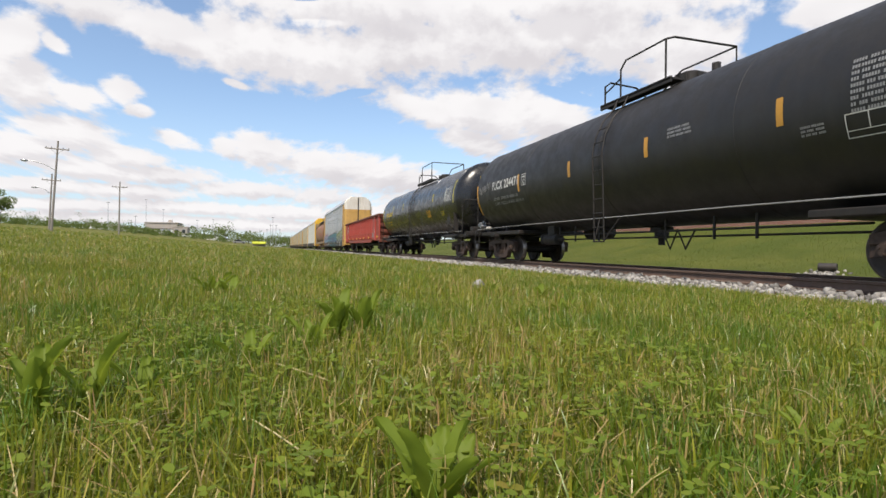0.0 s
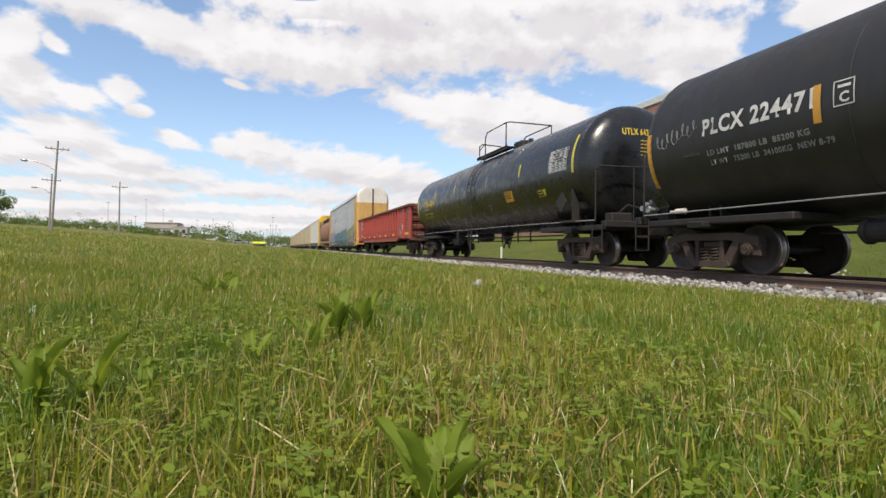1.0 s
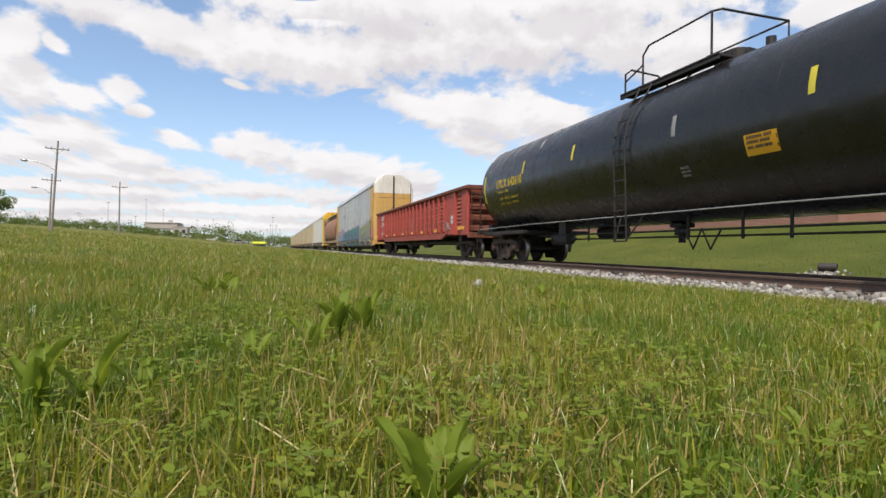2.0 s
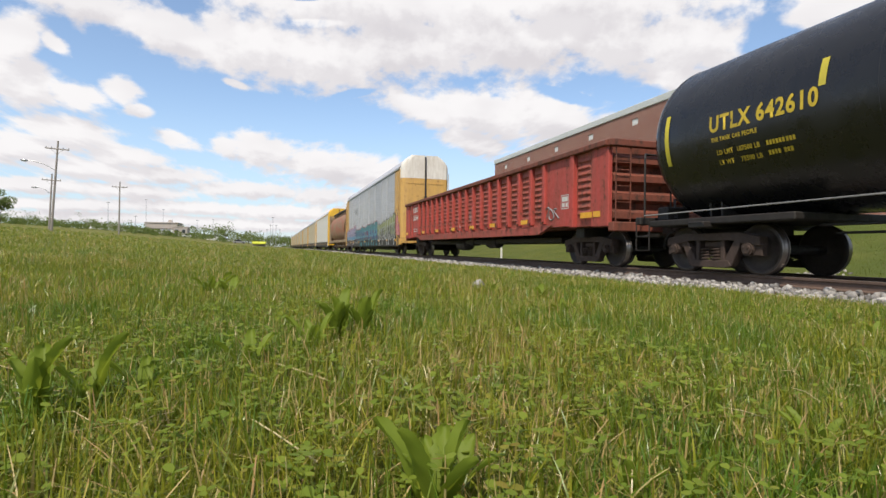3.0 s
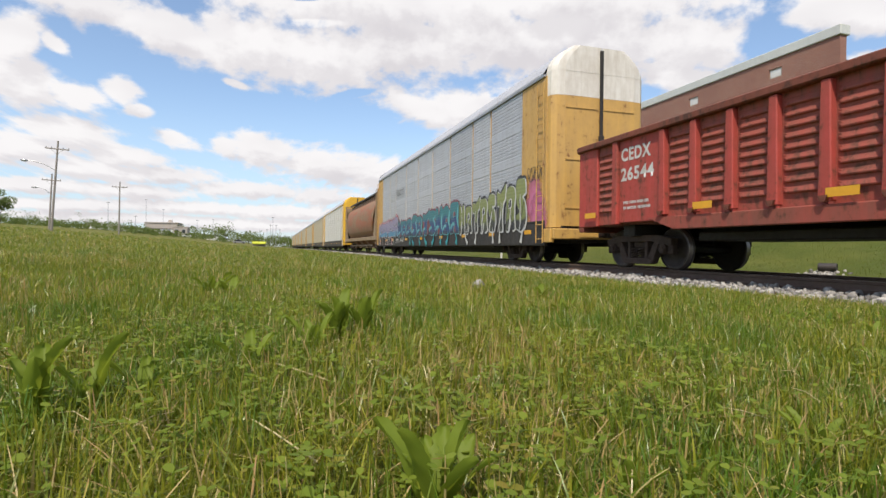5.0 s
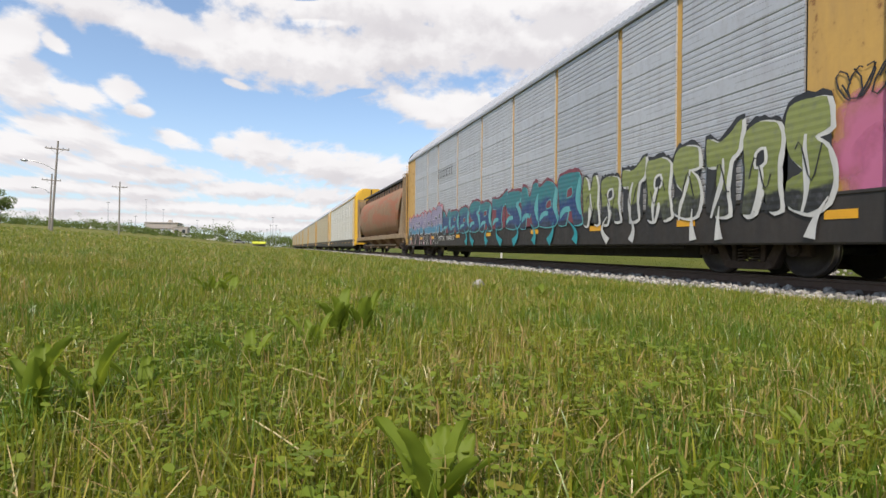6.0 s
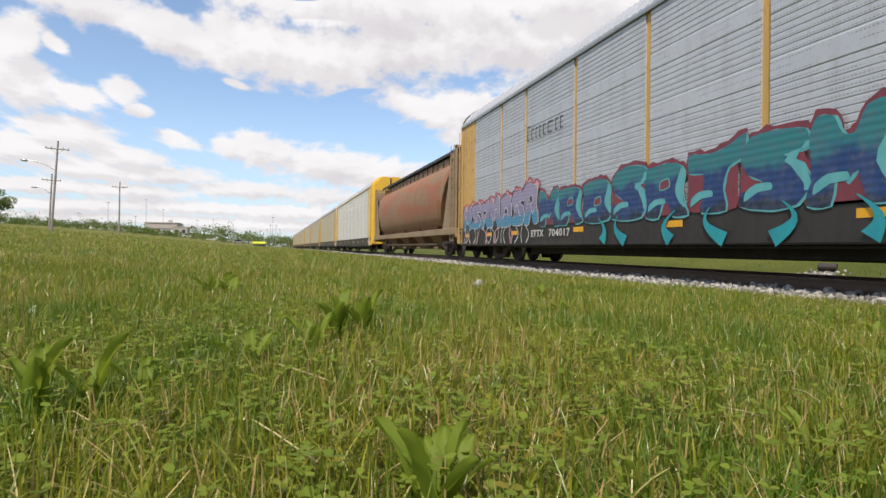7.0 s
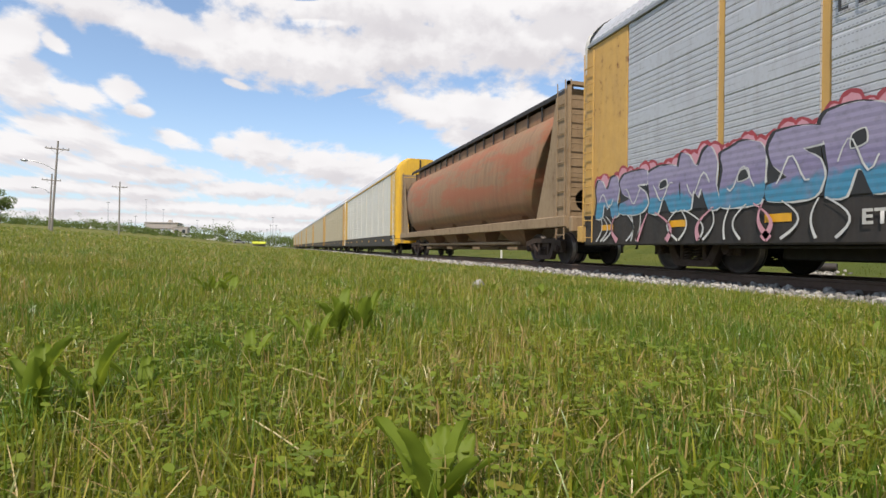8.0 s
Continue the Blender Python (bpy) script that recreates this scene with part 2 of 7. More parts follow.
    hole = n.math("MULTIPLY", n.ramp(d, 1.5, 0.6), block)
    tint = n.add("ShaderNodeObjectInfo").outputs["Random"]
    base = n.mix(tint, (0.44, 0.455, 0.485, 1), (0.52, 0.53, 0.555, 1))
    base = n.mix(n.ramp(runs, 0.45, 0.75, 0.0, 0.30), base, (0.33, 0.29, 0.31, 1))
    base = n.mix(n.ramp(fine, 0.5, 0.8, 0.0, 0.35), base, (0.27, 0.24, 0.21, 1))
    base = n.mix(n.math("MULTIPLY", hole, 0.45), base, (0.03, 0.03, 0.035, 1))
    principled(n, base, n.ramp(fine, 0.3, 0.7, 0.42, 0.6), 0.35, fine, 0.003)
    M["panel"] = m
    M["panel_pale"] = worn_paint("chalky_white_rack_panel", (0.66, 0.65, 0.61, 1), (0.48, 0.46, 0.42, 1), 0.55, 0.5, grain=7)
    M["panel_tan"] = worn_paint("dusty_tan_rack_panel", (0.50, 0.44, 0.31, 1), (0.36, 0.30, 0.20, 1), 0.6, 0.6, grain=7)

    # dust over old red paint that survives in long patches
    m, n, co = material("dusty_red_brown_hopper_paint")
    x, y, z = n.split(co)
    long_patch = n.noise(n.vec("MULTIPLY", co, (0.6, 0.22, 1.0)), 1.5, 5.0, 0.62)
    runs = n.noise(n.vec("MULTIPLY", co, (1.0, 3.0, 0.35)), 1.6, 5.0, 0.6)
    fine = n.noise(co, 11.0, 6.0, 0.65)
    keep_red = n.math("MULTIPLY", n.ramp(n.math("ADD", long_patch, n.math("MULTIPLY", n.math("SUBTRACT", fine, 0.5), 0.25)), 0.42, 0.60), n.ramp(n.math("ABSOLUTE", n.math("SUBTRACT", z, 3.3)), 0.5, 1.7, 1.0, 0.25))
    c = n.mix(n.ramp(runs, 0.35, 0.7), (0.270, 0.165, 0.092, 1), (0.205, 0.125, 0.075, 1))
    c = n.mix(n.math("MULTIPLY", keep_red, 0.8), c, (0.315, 0.098, 0.048, 1))
    c = n.mix(n.ramp(fine, 0.55, 0.8, 0.0, 0.4), c, (0.13, 0.075, 0.05, 1))
    principled(n, c, 0.72, 0.0, fine, 0.004)
    M["hopper"] = m

    # bricks too far to pick apart
    m, n, co = material("red_brown_brickwork")
    b = n.add("ShaderNodeTexBrick")
    xx, yy, zz = n.split(co)
    n.put(b.inputs["Vector"], n.join(n.math("ADD", xx, yy), zz, 0.0))
    for key, v in (("Color1", (0.30, 0.125, 0.085, 1)), ("Color2", (0.24, 0.10, 0.07, 1)), ("Mortar", (0.30, 0.24, 0.20, 1))):
        b.inputs[key].default_value = v
    b.inputs["Scale"].default_value = 1.0
    b.inputs["Mortar Size"].default_value = 0.008
    b.inputs["Brick Width"].default_value, b.inputs["Row Height"].default_value = 0.21, 0.075
    c = n.mix(n.ramp(n.noise(co, 0.4, 4.0), 0.35, 0.7, 0.0, 0.45), b.outputs[0], (0.22, 0.10, 0.075, 1))
    principled(n, c, 0.85, 0.0, b.outputs[1], 0.006)
    M["brick"] = m

    # soil and turf under the blades, and the far lawn
    m, n, co = material("turf")
    patch = n.noise(co, 0.35, 5.0, 0.6)
    strip = n.noise(n.vec("MULTIPLY", co, (1.0, 0.12, 1.0)), 0.5, 4.0, 0.6)
    fine = n.noise(n.vec("MULTIPLY", co, (1.0, 0.55, 1.0)), 7.0, 8.0, 0.75)
    grit = n.noise(co, 55.0, 4.0, 0.7)
    g = n.mix(n.ramp(patch, 0.35, 0.66), (0.110, 0.122, 0.018, 1), (0.185, 0.165, 0.040, 1))
    g = n.mix(n.ramp(strip, 0.42, 0.7, 0.0, 0.55), g, (0.105, 0.120, 0.015, 1))
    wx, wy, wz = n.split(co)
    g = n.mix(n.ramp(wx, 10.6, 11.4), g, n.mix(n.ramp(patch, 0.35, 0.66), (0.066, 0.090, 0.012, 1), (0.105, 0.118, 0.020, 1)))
    g = n.mix(n.ramp(fine, 0.30, 0.58, 0.55, 0.0), g, (0.050, 0.058, 0.012, 1))
    g = n.mix(n.ramp(grit, 0.55, 0.75, 0.0, 0.35), g, (0.20, 0.17, 0.07, 1))
    principled(n, g, 0.85, 0.0, n.math("ADD", fine, n.math("MULTIPLY", grit, 0.4)), 0.05, spec=0.2)
    M["turf"] = m

    m, n, co = material("pale_limestone_ballast")
    tone = n.add("ShaderNodeNewGeometry").outputs["Random Per Island"]
    fine = n.noise(co, 40.0, 6.0, 0.65)
    c = n.mix(n.ramp(tone, 0.0, 1.0), (0.10, 0.094, 0.086, 1), (0.42, 0.40, 0.365, 1))
    c = n.mix(n.ramp(fine, 0.4, 0.75, 0.0, 0.5), c, (0.22, 0.20, 0.185, 1))
    principled(n, c, 0.85, 0.0, fine, 0.006)
    M["ballast"] = m

    m, n, co = material("ballast_bed")
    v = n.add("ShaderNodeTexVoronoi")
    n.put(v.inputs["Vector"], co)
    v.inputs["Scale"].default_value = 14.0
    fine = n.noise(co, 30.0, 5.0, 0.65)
    # stones drawn as cells: pale middles, with the shade of the gaps painted dark
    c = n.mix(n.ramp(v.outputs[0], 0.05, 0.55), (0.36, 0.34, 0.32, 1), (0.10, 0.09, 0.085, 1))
    c = n.mix(n.ramp(fine, 0.4, 0.7, 0.0, 0.5), c, (0.20, 0.18, 0.16, 1))
    principled(n, c, 0.9, 0.0, n.math("SUBTRACT", 1.0, v.outputs[0]), 0.04)
    M["ballast_bed"] = m

    def foliage(name, a, b, dry, dry_from, thin=0.4, rough=0.45, cool=None):
        m, n, co = material(name)
        r = n.add("ShaderNodeNewGeometry").outputs["Random Per Island"]
        r2 = n.math("FRACT", n.math("MULTIPLY", r, 37.7))
        patch = n.noise(co, 0.9, 4.0, 0.6)
        clump = n.noise(n.vec("ADD", co, (7.0, 3.0, 0.0)), 2.3, 3.0, 0.55)
        fine = n.noise(co, 60.0, 2.0)
        c = n.mix(n.ramp(n.math("ADD", n.math("MULTIPLY", r, 0.6), n.math("MULTIPLY", patch, 0.6)), 0.25, 0.9), a, b)
        if cool:
            c = n.mix(n.math("MULTIPLY", n.ramp(n.math("ADD", clump, n.math("MULTIPLY", r2, 0.25)), 0.58, 0.72), 0.75), c, cool)
        c = n.mix(n.ramp(n.math("ADD", r, n.math("MULTIPLY", n.math("SUBTRACT", patch, 0.5), 0.9)), dry_from, dry_from + 0.06), c, n.mix(r2, dry, (dry[0] * 0.7, dry[1] * 0.52, dry[2] * 0.5, 1)))
        c = n.mix(n.ramp(fine, 0.4, 0.7, 0.0, 0.25), c, a)
        p = n.add("ShaderNodeBsdfPrincipled")
        n.put(p.inputs["Base Color"], c)
        p.inputs["Roughness"].default_value = rough
        p.inputs["Specular IOR Level"].default_value = 0.4
        t = n.add("ShaderNodeBsdfTranslucent")
        n.put(t.inputs[0], n.mix(0.4, c, (0.36, 0.40, 0.03, 1)))
        s = n.add("ShaderNodeMixShader")
        s.inputs[0].default_value = thin
        n.put(s.inputs[1], p.outputs[0])
        n.put(s.inputs[2], t.outputs[0])
        n.put(n.add("ShaderNodeOutputMaterial").inputs[0], s.outputs[0])
        return m

    M["grass"] = foliage("grass_blades", (0.075, 0.118, 0.008, 1), (0.350, 0.330, 0.038, 1), (0.56, 0.45, 0.20, 1), 0.83, 0.32, 0.34, (0.070, 0.165, 0.016, 1))
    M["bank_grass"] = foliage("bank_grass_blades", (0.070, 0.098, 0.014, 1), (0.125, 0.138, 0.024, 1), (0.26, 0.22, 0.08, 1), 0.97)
    M["leaf"] = foliage("weed_leaves", (0.150, 0.225, 0.020, 1), (0.245, 0.305, 0.034, 1), (0.34, 0.32, 0.05, 1), 0.93, 0.5, 0.6)
    M["crown"] = foliage("tree_leaves", (0.060, 0.105, 0.022, 1), (0.130, 0.170, 0.040, 1), (0.16, 0.17, 0.06, 1), 0.95, 0.3, 0.55)

    def spray(name, a, b, rough=0.45):
        M[name] = worn_paint("spray_paint_" + name, a, b, rough, 0.7, grain=5, bump=0.001)

    def sprayed_fade(name, top, middle, foot, z1, z2):
        """Spray paint that was faded from one colour to another up the letter."""
        m, n, co = material("spray_fade_" + name)
        x, y, z = n.split(co)
        wob = n.math("ADD", z, n.math("MULTIPLY", n.math("SUBTRACT", n.noise(co, 1.7, 4.0), 0.5), 0.75))
        c = n.mix(n.ramp(wob, z2 - 0.12, z2 + 0.12), middle, top)
        c = n.mix(n.ramp(wob, z1 - 0.06, z1 + 0.06), foot, c)
        speck = n.noise(co, 8.0, 5.0, 0.6)
        soft = n.noise(n.vec("MULTIPLY", co, (1.0, 1.6, 0.5)), 2.4, 4.0, 0.6)
        c = n.mix(n.ramp(soft, 0.45, 0.75, 0.0, 0.4), c, n.mix(0.25, middle, (0.30, 0.30, 0.32, 1)))
        c = n.mix(n.ramp(speck, 0.45, 0.75, 0.0, 0.45), c, (0.12, 0.12, 0.13, 1))
        wave = n.math("PINGPONG", z, 0.0575)
        principled(n, c, 0.5, 0.0, wave, 0.10)
        M[name] = m

    m, n, co = material("pink_spray_haze")
    x, y, z = n.split(co)
    d = n.math("SQRT", n.math("ADD", n.math("POWER", n.math("DIVIDE", y, 0.75), 2.0), n.math("POWER", n.math("DIVIDE", z, 0.95), 2.0)))
    d = n.math("ADD", d, n.math("MULTIPLY", n.math("SUBTRACT", n.noise(co, 2.2, 5.0), 0.5), 0.9))
    b = n.add("ShaderNodeBsdfPrincipled")
    b.inputs["Base Color"].default_value, b.inputs["Roughness"].default_value = (0.55, 0.16, 0.30, 1), 0.55
    s = n.add("ShaderNodeMixShader")
    n.put(s.inputs[0], n.ramp(d, 0.35, 0.95, 0.85, 0.0))
    n.put(s.inputs[1], n.add("ShaderNodeBsdfTransparent").outputs[0])
    n.put(s.inputs[2], b.outputs[0])
    n.put(n.add("ShaderNodeOutputMaterial").inputs[0], s.outputs[0])
    M["pink_haze"] = m

    sprayed_fade("fade_teal", (0.020, 0.165, 0.185, 1), (0.011, 0.040, 0.145, 1), (0.012, 0.020, 0.042, 1), 1.22, 1.84)
    sprayed_fade("fade_purple", (0.27, 0.24, 0.36, 1), (0.22, 0.19, 0.32, 1), (0.05, 0.22, 0.36, 1), 1.50, 1.85)
    sprayed_fade("fade_olive", (0.22, 0.25, 0.075, 1), (0.18, 0.21, 0.055, 1), (0.020, 0.020, 0.021, 1), 1.42, 2.0)
    spray("teal", (0.020, 0.30, 0.34, 1), (0.015, 0.17, 0.24, 1))
    spray("sky_teal", (0.12, 0.38, 0.40, 1), (0.06, 0.27, 0.31, 1))
    spray("sky_blue", (0.06, 0.32, 0.58, 1), (0.05, 0.2, 0.42, 1))
    spray("white", (0.62, 0.62, 0.60, 1), (0.36, 0.36, 0.37, 1))
    spray("black", (0.018, 0.018, 0.020, 1), (0.035, 0.033, 0.033, 1))
    spray("red", (0.36, 0.045, 0.055, 1), (0.22, 0.04, 0.05, 1))
    spray("pink", (0.55, 0.30, 0.36, 1), (0.48, 0.20, 0.24, 1))
    spray("maroon", (0.20, 0.035, 0.050, 1), (0.11, 0.028, 0.040, 1))


build_materials()


# ---------------------------------------------------------------- mesh tools
def part(name, bm, mat, parent=None, label="", smooth=False, kind=""):
    """Links a bmesh as one mesh object, under a thing or a part where one is given."""
    me = bpy.data.meshes.new(name)
    bmesh.ops.recalc_face_normals(bm, faces=bm.faces)
    bm.to_mesh(me)
    bm.free()
    return link(name, me, mat, parent, label, smooth, kind)


def link(name, me, mat, parent=None, label="", smooth=False, kind=""):
    if mat and not me.materials:
        me.materials.append(MAT[mat])
    if smooth:
        me.shade_smooth()
    ob = new(name, me)
    ob.parent = parent
    return tagged(ob, label, kind=kind)


def box(bm, x0, x1, y0, y1, z0, z1, bevel=0.0):
    v = [bm.verts.new((x, y, z)) for x in (x0, x1) for y in (y0, y1) for z in (z0, z1)]
    fs = [bm.faces.new([v[i] for i in q]) for q in ((0, 1, 3, 2), (4, 6, 7, 5), (0, 4, 5, 1), (2, 3, 7, 6), (0, 2, 6, 4), (1, 5, 7, 3))]
    if bevel:
        es = list({e for f in fs for e in f.edges})
        bmesh.ops.bevel(bm, geom=es, offset=bevel, segments=1, affect="EDGES")
    return bm


def cyl(bm, a, b, r0, r1=None, seg=10, caps=True):
    a, b = Vector(a), Vector(b)
    r1 = r0 if r1 is None else r1
    q = (b - a).to_track_quat("Z", "Y")
    rings = []
    for p, r in ((a, r0), (b, r1)):
        rings.append([bm.verts.new(p + q @ Vector((r * math.cos(t), r * math.sin(t), 0))) for t in (2 * math.pi * i / seg for i in range(seg))])
    for i in range(seg):
        bm.faces.new((rings[0][i], rings[0][(i + 1) % seg], rings[1][(i + 1) % seg], rings[1][i]))
    if caps:
        bm.faces.new(rings[0][::-1])
        bm.faces.new(rings[1])
    return bm


def tube(bm, pts, r, seg=6):
    """A bent rod through the given points."""
    pts = [Vector(p) for p in pts]
    last = None
    for i, p in enumerate(pts):
        d = (pts[min(i + 1, len(pts) - 1)] - pts[max(i - 1, 0)]).normalized()
        q = d.to_track_quat("Z", "Y" if abs(d.y) < 0.95 else "X")
        ring = [bm.verts.new(p + q @ Vector((r * math.cos(2 * math.pi * k / seg), r * math.sin(2 * math.pi * k / seg), 0))) for k in range(seg)]
        if last:
            s = min(range(seg), key=lambda s: sum((ring[(k + s) % seg].co - last[k].co).length for k in range(seg)))
            ring = ring[s:] + ring[:s]
            for k in range(seg):
                bm.faces.new((last[k], last[(k + 1) % seg], ring[(k + 1) % seg], ring[k]))
        else:
            bm.faces.new(ring[::-1])
        last = ring
    bm.faces.new(last)
    return bm


def lathe(bm, profile, axis="y", seg=40, center=(0, 0, 0)):
    """Turns a profile of (radius, position) about an axis."""
    c = Vector(center)
    last = None
    for r, h in profile:
        ring = []
        for i in range(seg):
            t = 2 * math.pi * i / seg
            u, w = r * math.cos(t), r * math.sin(t)
            ring.append(bm.verts.new(c + Vector((u, h, w) if axis == "y" else ((h, u, w) if axis == "x" else (u, w, h)))))
        if last:
            for i in range(seg):
                bm.faces.new((last[i], last[(i + 1) % seg], ring[(i + 1) % seg], ring[i]))
        else:
            bm.faces.new(ring)
        last = ring
    bm.faces.new(last)
    return bm


def extrude_profile(bm, pts, y0, y1, caps=True):
    """A closed outline in x and z, drawn out along y."""
    a = [bm.verts.new((x, y0, z)) for x, z in pts]
    b = [bm.verts.new((x, y1, z)) for x, z in pts]
    k = len(pts)
    for i in range(k):
        bm.faces.new((a[i], a[(i + 1) % k], b[(i + 1) % k], b[i]))
    if caps:
        bm.faces.new(a)
        bm.faces.new(b[::-1])
    return bm


def strip_profile(bm, pts, y0, y1):
    """An open outline in x and z, drawn out along y."""
    a = [bm.verts.new((x, y0, z)) for x, z in pts]
    b = [bm.verts.new((x, y1, z)) for x, z in pts]
    for i in range(len(pts) - 1):
        bm.faces.new((a[i], a[i + 1], b[i + 1], b[i]))
    return bm


def plate(bm, outline, thick, axis="x", at=0.0):
    """A flat plate with the given outline, thick along the axis."""
    def place(u, v, d):
        return (at + d, u, v) if axis == "x" else ((u, at + d, v) if axis == "y" else (u, v, at + d))
    a = [bm.verts.new(place(u, v, 0)) for u, v in outline]
    b = [bm.verts.new(place(u, v, thick)) for u, v in outline]
    k = len(outline)
    bm.faces.new(a)
    bm.faces.new(b[::-1])
    for i in range(k):
        bm.faces.new((a[i], b[i], b[(i + 1) % k], a[(i + 1) % k]))
    return bm


def grid_mesh(name, xs, ys, height):
    """One sheet over the given lines of x and y."""
    X, Y = np.meshgrid(np.array(xs), np.array(ys))
    Z = height(X, Y)
    co = np.stack([X, Y, Z], -1).reshape(-1, 3)
    nx, ny = len(xs), len(ys)
    i = (np.arange(ny - 1)[:, None] * nx + np.arange(nx - 1)[None, :]).ravel()
    return array_mesh(name, co, np.stack([i, i + 1, i + nx + 1, i + nx], -1))


def array_mesh(name, co, quads):
    me = bpy.data.meshes.new(name)
    me.vertices.add(len(co))
    me.vertices.foreach_set("co", np.ascontiguousarray(co, np.float32).ravel())
    k = quads.shape[1]
    me.loops.add(quads.size)
    me.loops.foreach_set("vertex_index", np.ascontiguousarray(quads, np.int32).ravel())
    me.polygons.add(len(quads))
    me.polygons.foreach_set("loop_start", np.arange(0, quads.size, k, dtype=np.int32))
    me.update(calc_edges=True)
    return me


def thing(name, label, category, m=None, group=""):
    ob = new(name)
    if m is not None:
        ob.matrix_basis = m
    return tagged(ob, label, category, group)


# ---------------------------------------------------------------- ground and track
TRACK = 8.99          # centre line of the track
RAIL = 0.7525         # centre line to rail


def ground_height(x, y):
    """Lawn that rises away from the track, and the bank behind it."""
    x, y = np.asarray(x, float), np.asarray(y, float)
    lawn = np.interp(x, [-400, -60, -24, -6, -1, 2.0, 5.2, 6.3, 7.2], [7.4, 4.15, 1.82, 0.42, 0.12, 0.05, -0.12, -0.22, -0.34])
    far = np.clip((y - 70) / 180, 0, 1.6) * np.interp(x, [-300, -45, -12, -3], [3.2, 2.1, 0.4, 0.0])
    bank = np.interp(x, [11.0, 12.6, 14.0, 16.5, 20.5, 23.5, 60, 400], [-0.34, -0.42, -0.25, 0.15, 1.05, 1.75, 1.8, 2.0])
    z = np.where(x < 9, lawn + far, bank)
    z = z + 0.018 * np.sin(x * 1.7 + 0.6 * y) * np.sin(y * 1.1 - 0.4 * x) * np.clip(np.abs(x - TRACK) / 4 - 0.7, 0, 1)
    return z


def build_ground():
    xs = sorted(set([round(v, 3) for v in np.concatenate([np.linspace(-2500, -80, 26), np.linspace(-76, -12, 33), np.linspace(-11, 30, 165), np.linspace(34, 100, 18), np.linspace(130, 2500, 22)])]))
    ys = sorted(set([round(v, 3) for v in np.concatenate([np.linspace(-1200, -40, 20), np.linspace(-35, -5, 13), np.linspace(-4, 30, 137), np.linspace(32, 120, 45), np.linspace(130, 400, 28), np.linspace(450, 3500, 26)])]))
    me = grid_mesh("ground", xs, ys, ground_height)
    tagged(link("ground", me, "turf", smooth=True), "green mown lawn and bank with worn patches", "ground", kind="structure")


build_ground()


def build_track():
    bm = bmesh.new()
    half = [(-2.45, -0.40), (-2.2, -0.30), (-1.75, -0.25), (-1.36, -0.235), (-0.95, -0.19), (0.95, -0.19), (1.36, -0.26), (1.75, -0.31), (2.2, -0.36), (2.6, -0.45)]
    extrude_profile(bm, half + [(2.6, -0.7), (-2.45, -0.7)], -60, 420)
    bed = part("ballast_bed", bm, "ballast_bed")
    bed.location.x = TRACK
    tagged(bed, "low bed of crushed pale stone under the track", "track bed", kind="structure")

    rail = [(-0.07, -0.172), (0.07, -0.172), (0.07, -0.160), (0.012, -0.135), (0.010, -0.05), (0.036, -0.04), (0.037, -0.006), (0.028, 0.0), (-0.028, 0.0), (-0.037, -0.006), (-0.036, -0.04), (-0.010, -0.05), (-0.012, -0.135), (-0.07, -0.160)]
    for side in (-1, 1):
        th = thing("rail", "long brown rusty steel rail with a polished head", "rail", pose(TRACK + side * RAIL, 0, 0), "rails of the track")
        tagged(th, kind="structure")
        part("rail_web", extrude_profile(bmesh.new(), rail, -60, 420), "rail", th)
        part("rail_head", box(bmesh.new(), -0.022, 0.022, -60, 420, 0.0003, 0.0016), "rail_top", th, "polished running surface")

    me_bm = box(bmesh.new(), -1.28, 1.28, -0.115, 0.115, -0.36, -0.173, 0.01)
    me = bpy.data.meshes.new("tie")
    me_bm.to_mesh(me)
    me_bm.free()
    rng = random.Random(4)
    track = thing("track_ties", "row of dark weathered oak ties in stone ballast", "ties")
    tagged(track, kind="structure")
    y = -10.0
    for i in range(250):
        ob = link("tie", me, "tie", track)
        ob.location = (TRACK + rng.uniform(-0.03, 0.03), y, rng.uniform(-0.008, 0.006))
        ob.rotation_euler.z = rng.uniform(-0.012, 0.012)
        y += 0.52


build_track()


def stone_shapes():
    """Eight broken stones, about one unit across."""
    out = []
    rng = random.Random(11)
    for k in range(8):
        bm = bmesh.new()
        bmesh.ops.create_icosphere(bm, subdivisions=1, radius=0.5)
        s = (rng.uniform(0.8, 1.25), rng.uniform(0.7, 1.1), rng.uniform(0.5, 0.8))
        for v in bm.verts:
            f = rng.uniform(0.72, 1.18)
            v.co = Vector((v.co.x * s[0] * f, v.co.y * s[1] * f, v.co.z * s[2] * f))
        co = np.array([v.co[:] for v in bm.verts])
        fa = np.array([[v.index for v in f.verts] for f in bm.faces])
        bm.free()
        out.append((co, fa))
    return out


def scatter_stones(name, places, sizes, seed, label):
    shapes = stone_shapes()
    rng = np.random.default_rng(seed)
    cos, fas, off = [], [], 0
    for p, s in zip(places, sizes):
        co, fa = shapes[rng.integers(8)]
        a, b = rng.uniform(0, 2 * math.pi), rng.uniform(-1.2, 1.2)
        R = np.array(Euler((b, rng.uniform(-1.2, 1.2), a)).to_matrix())
        cos.append(co @ R.T * s + p)
        fas.append(fa + off)
        off += len(co)
    ob = link(name, array_mesh(name, np.concatenate(cos), np.concatenate(fas)), "ballast")
    return tagged(ob, label, "ballast", kind="stuff")


def bed_height(d):
    return np.interp(np.abs(d), [0, 0.95, 1.36, 1.75, 2.2, 2.6], [-0.19, -0.19, -0.235, -0.25, -0.30, -0.45])


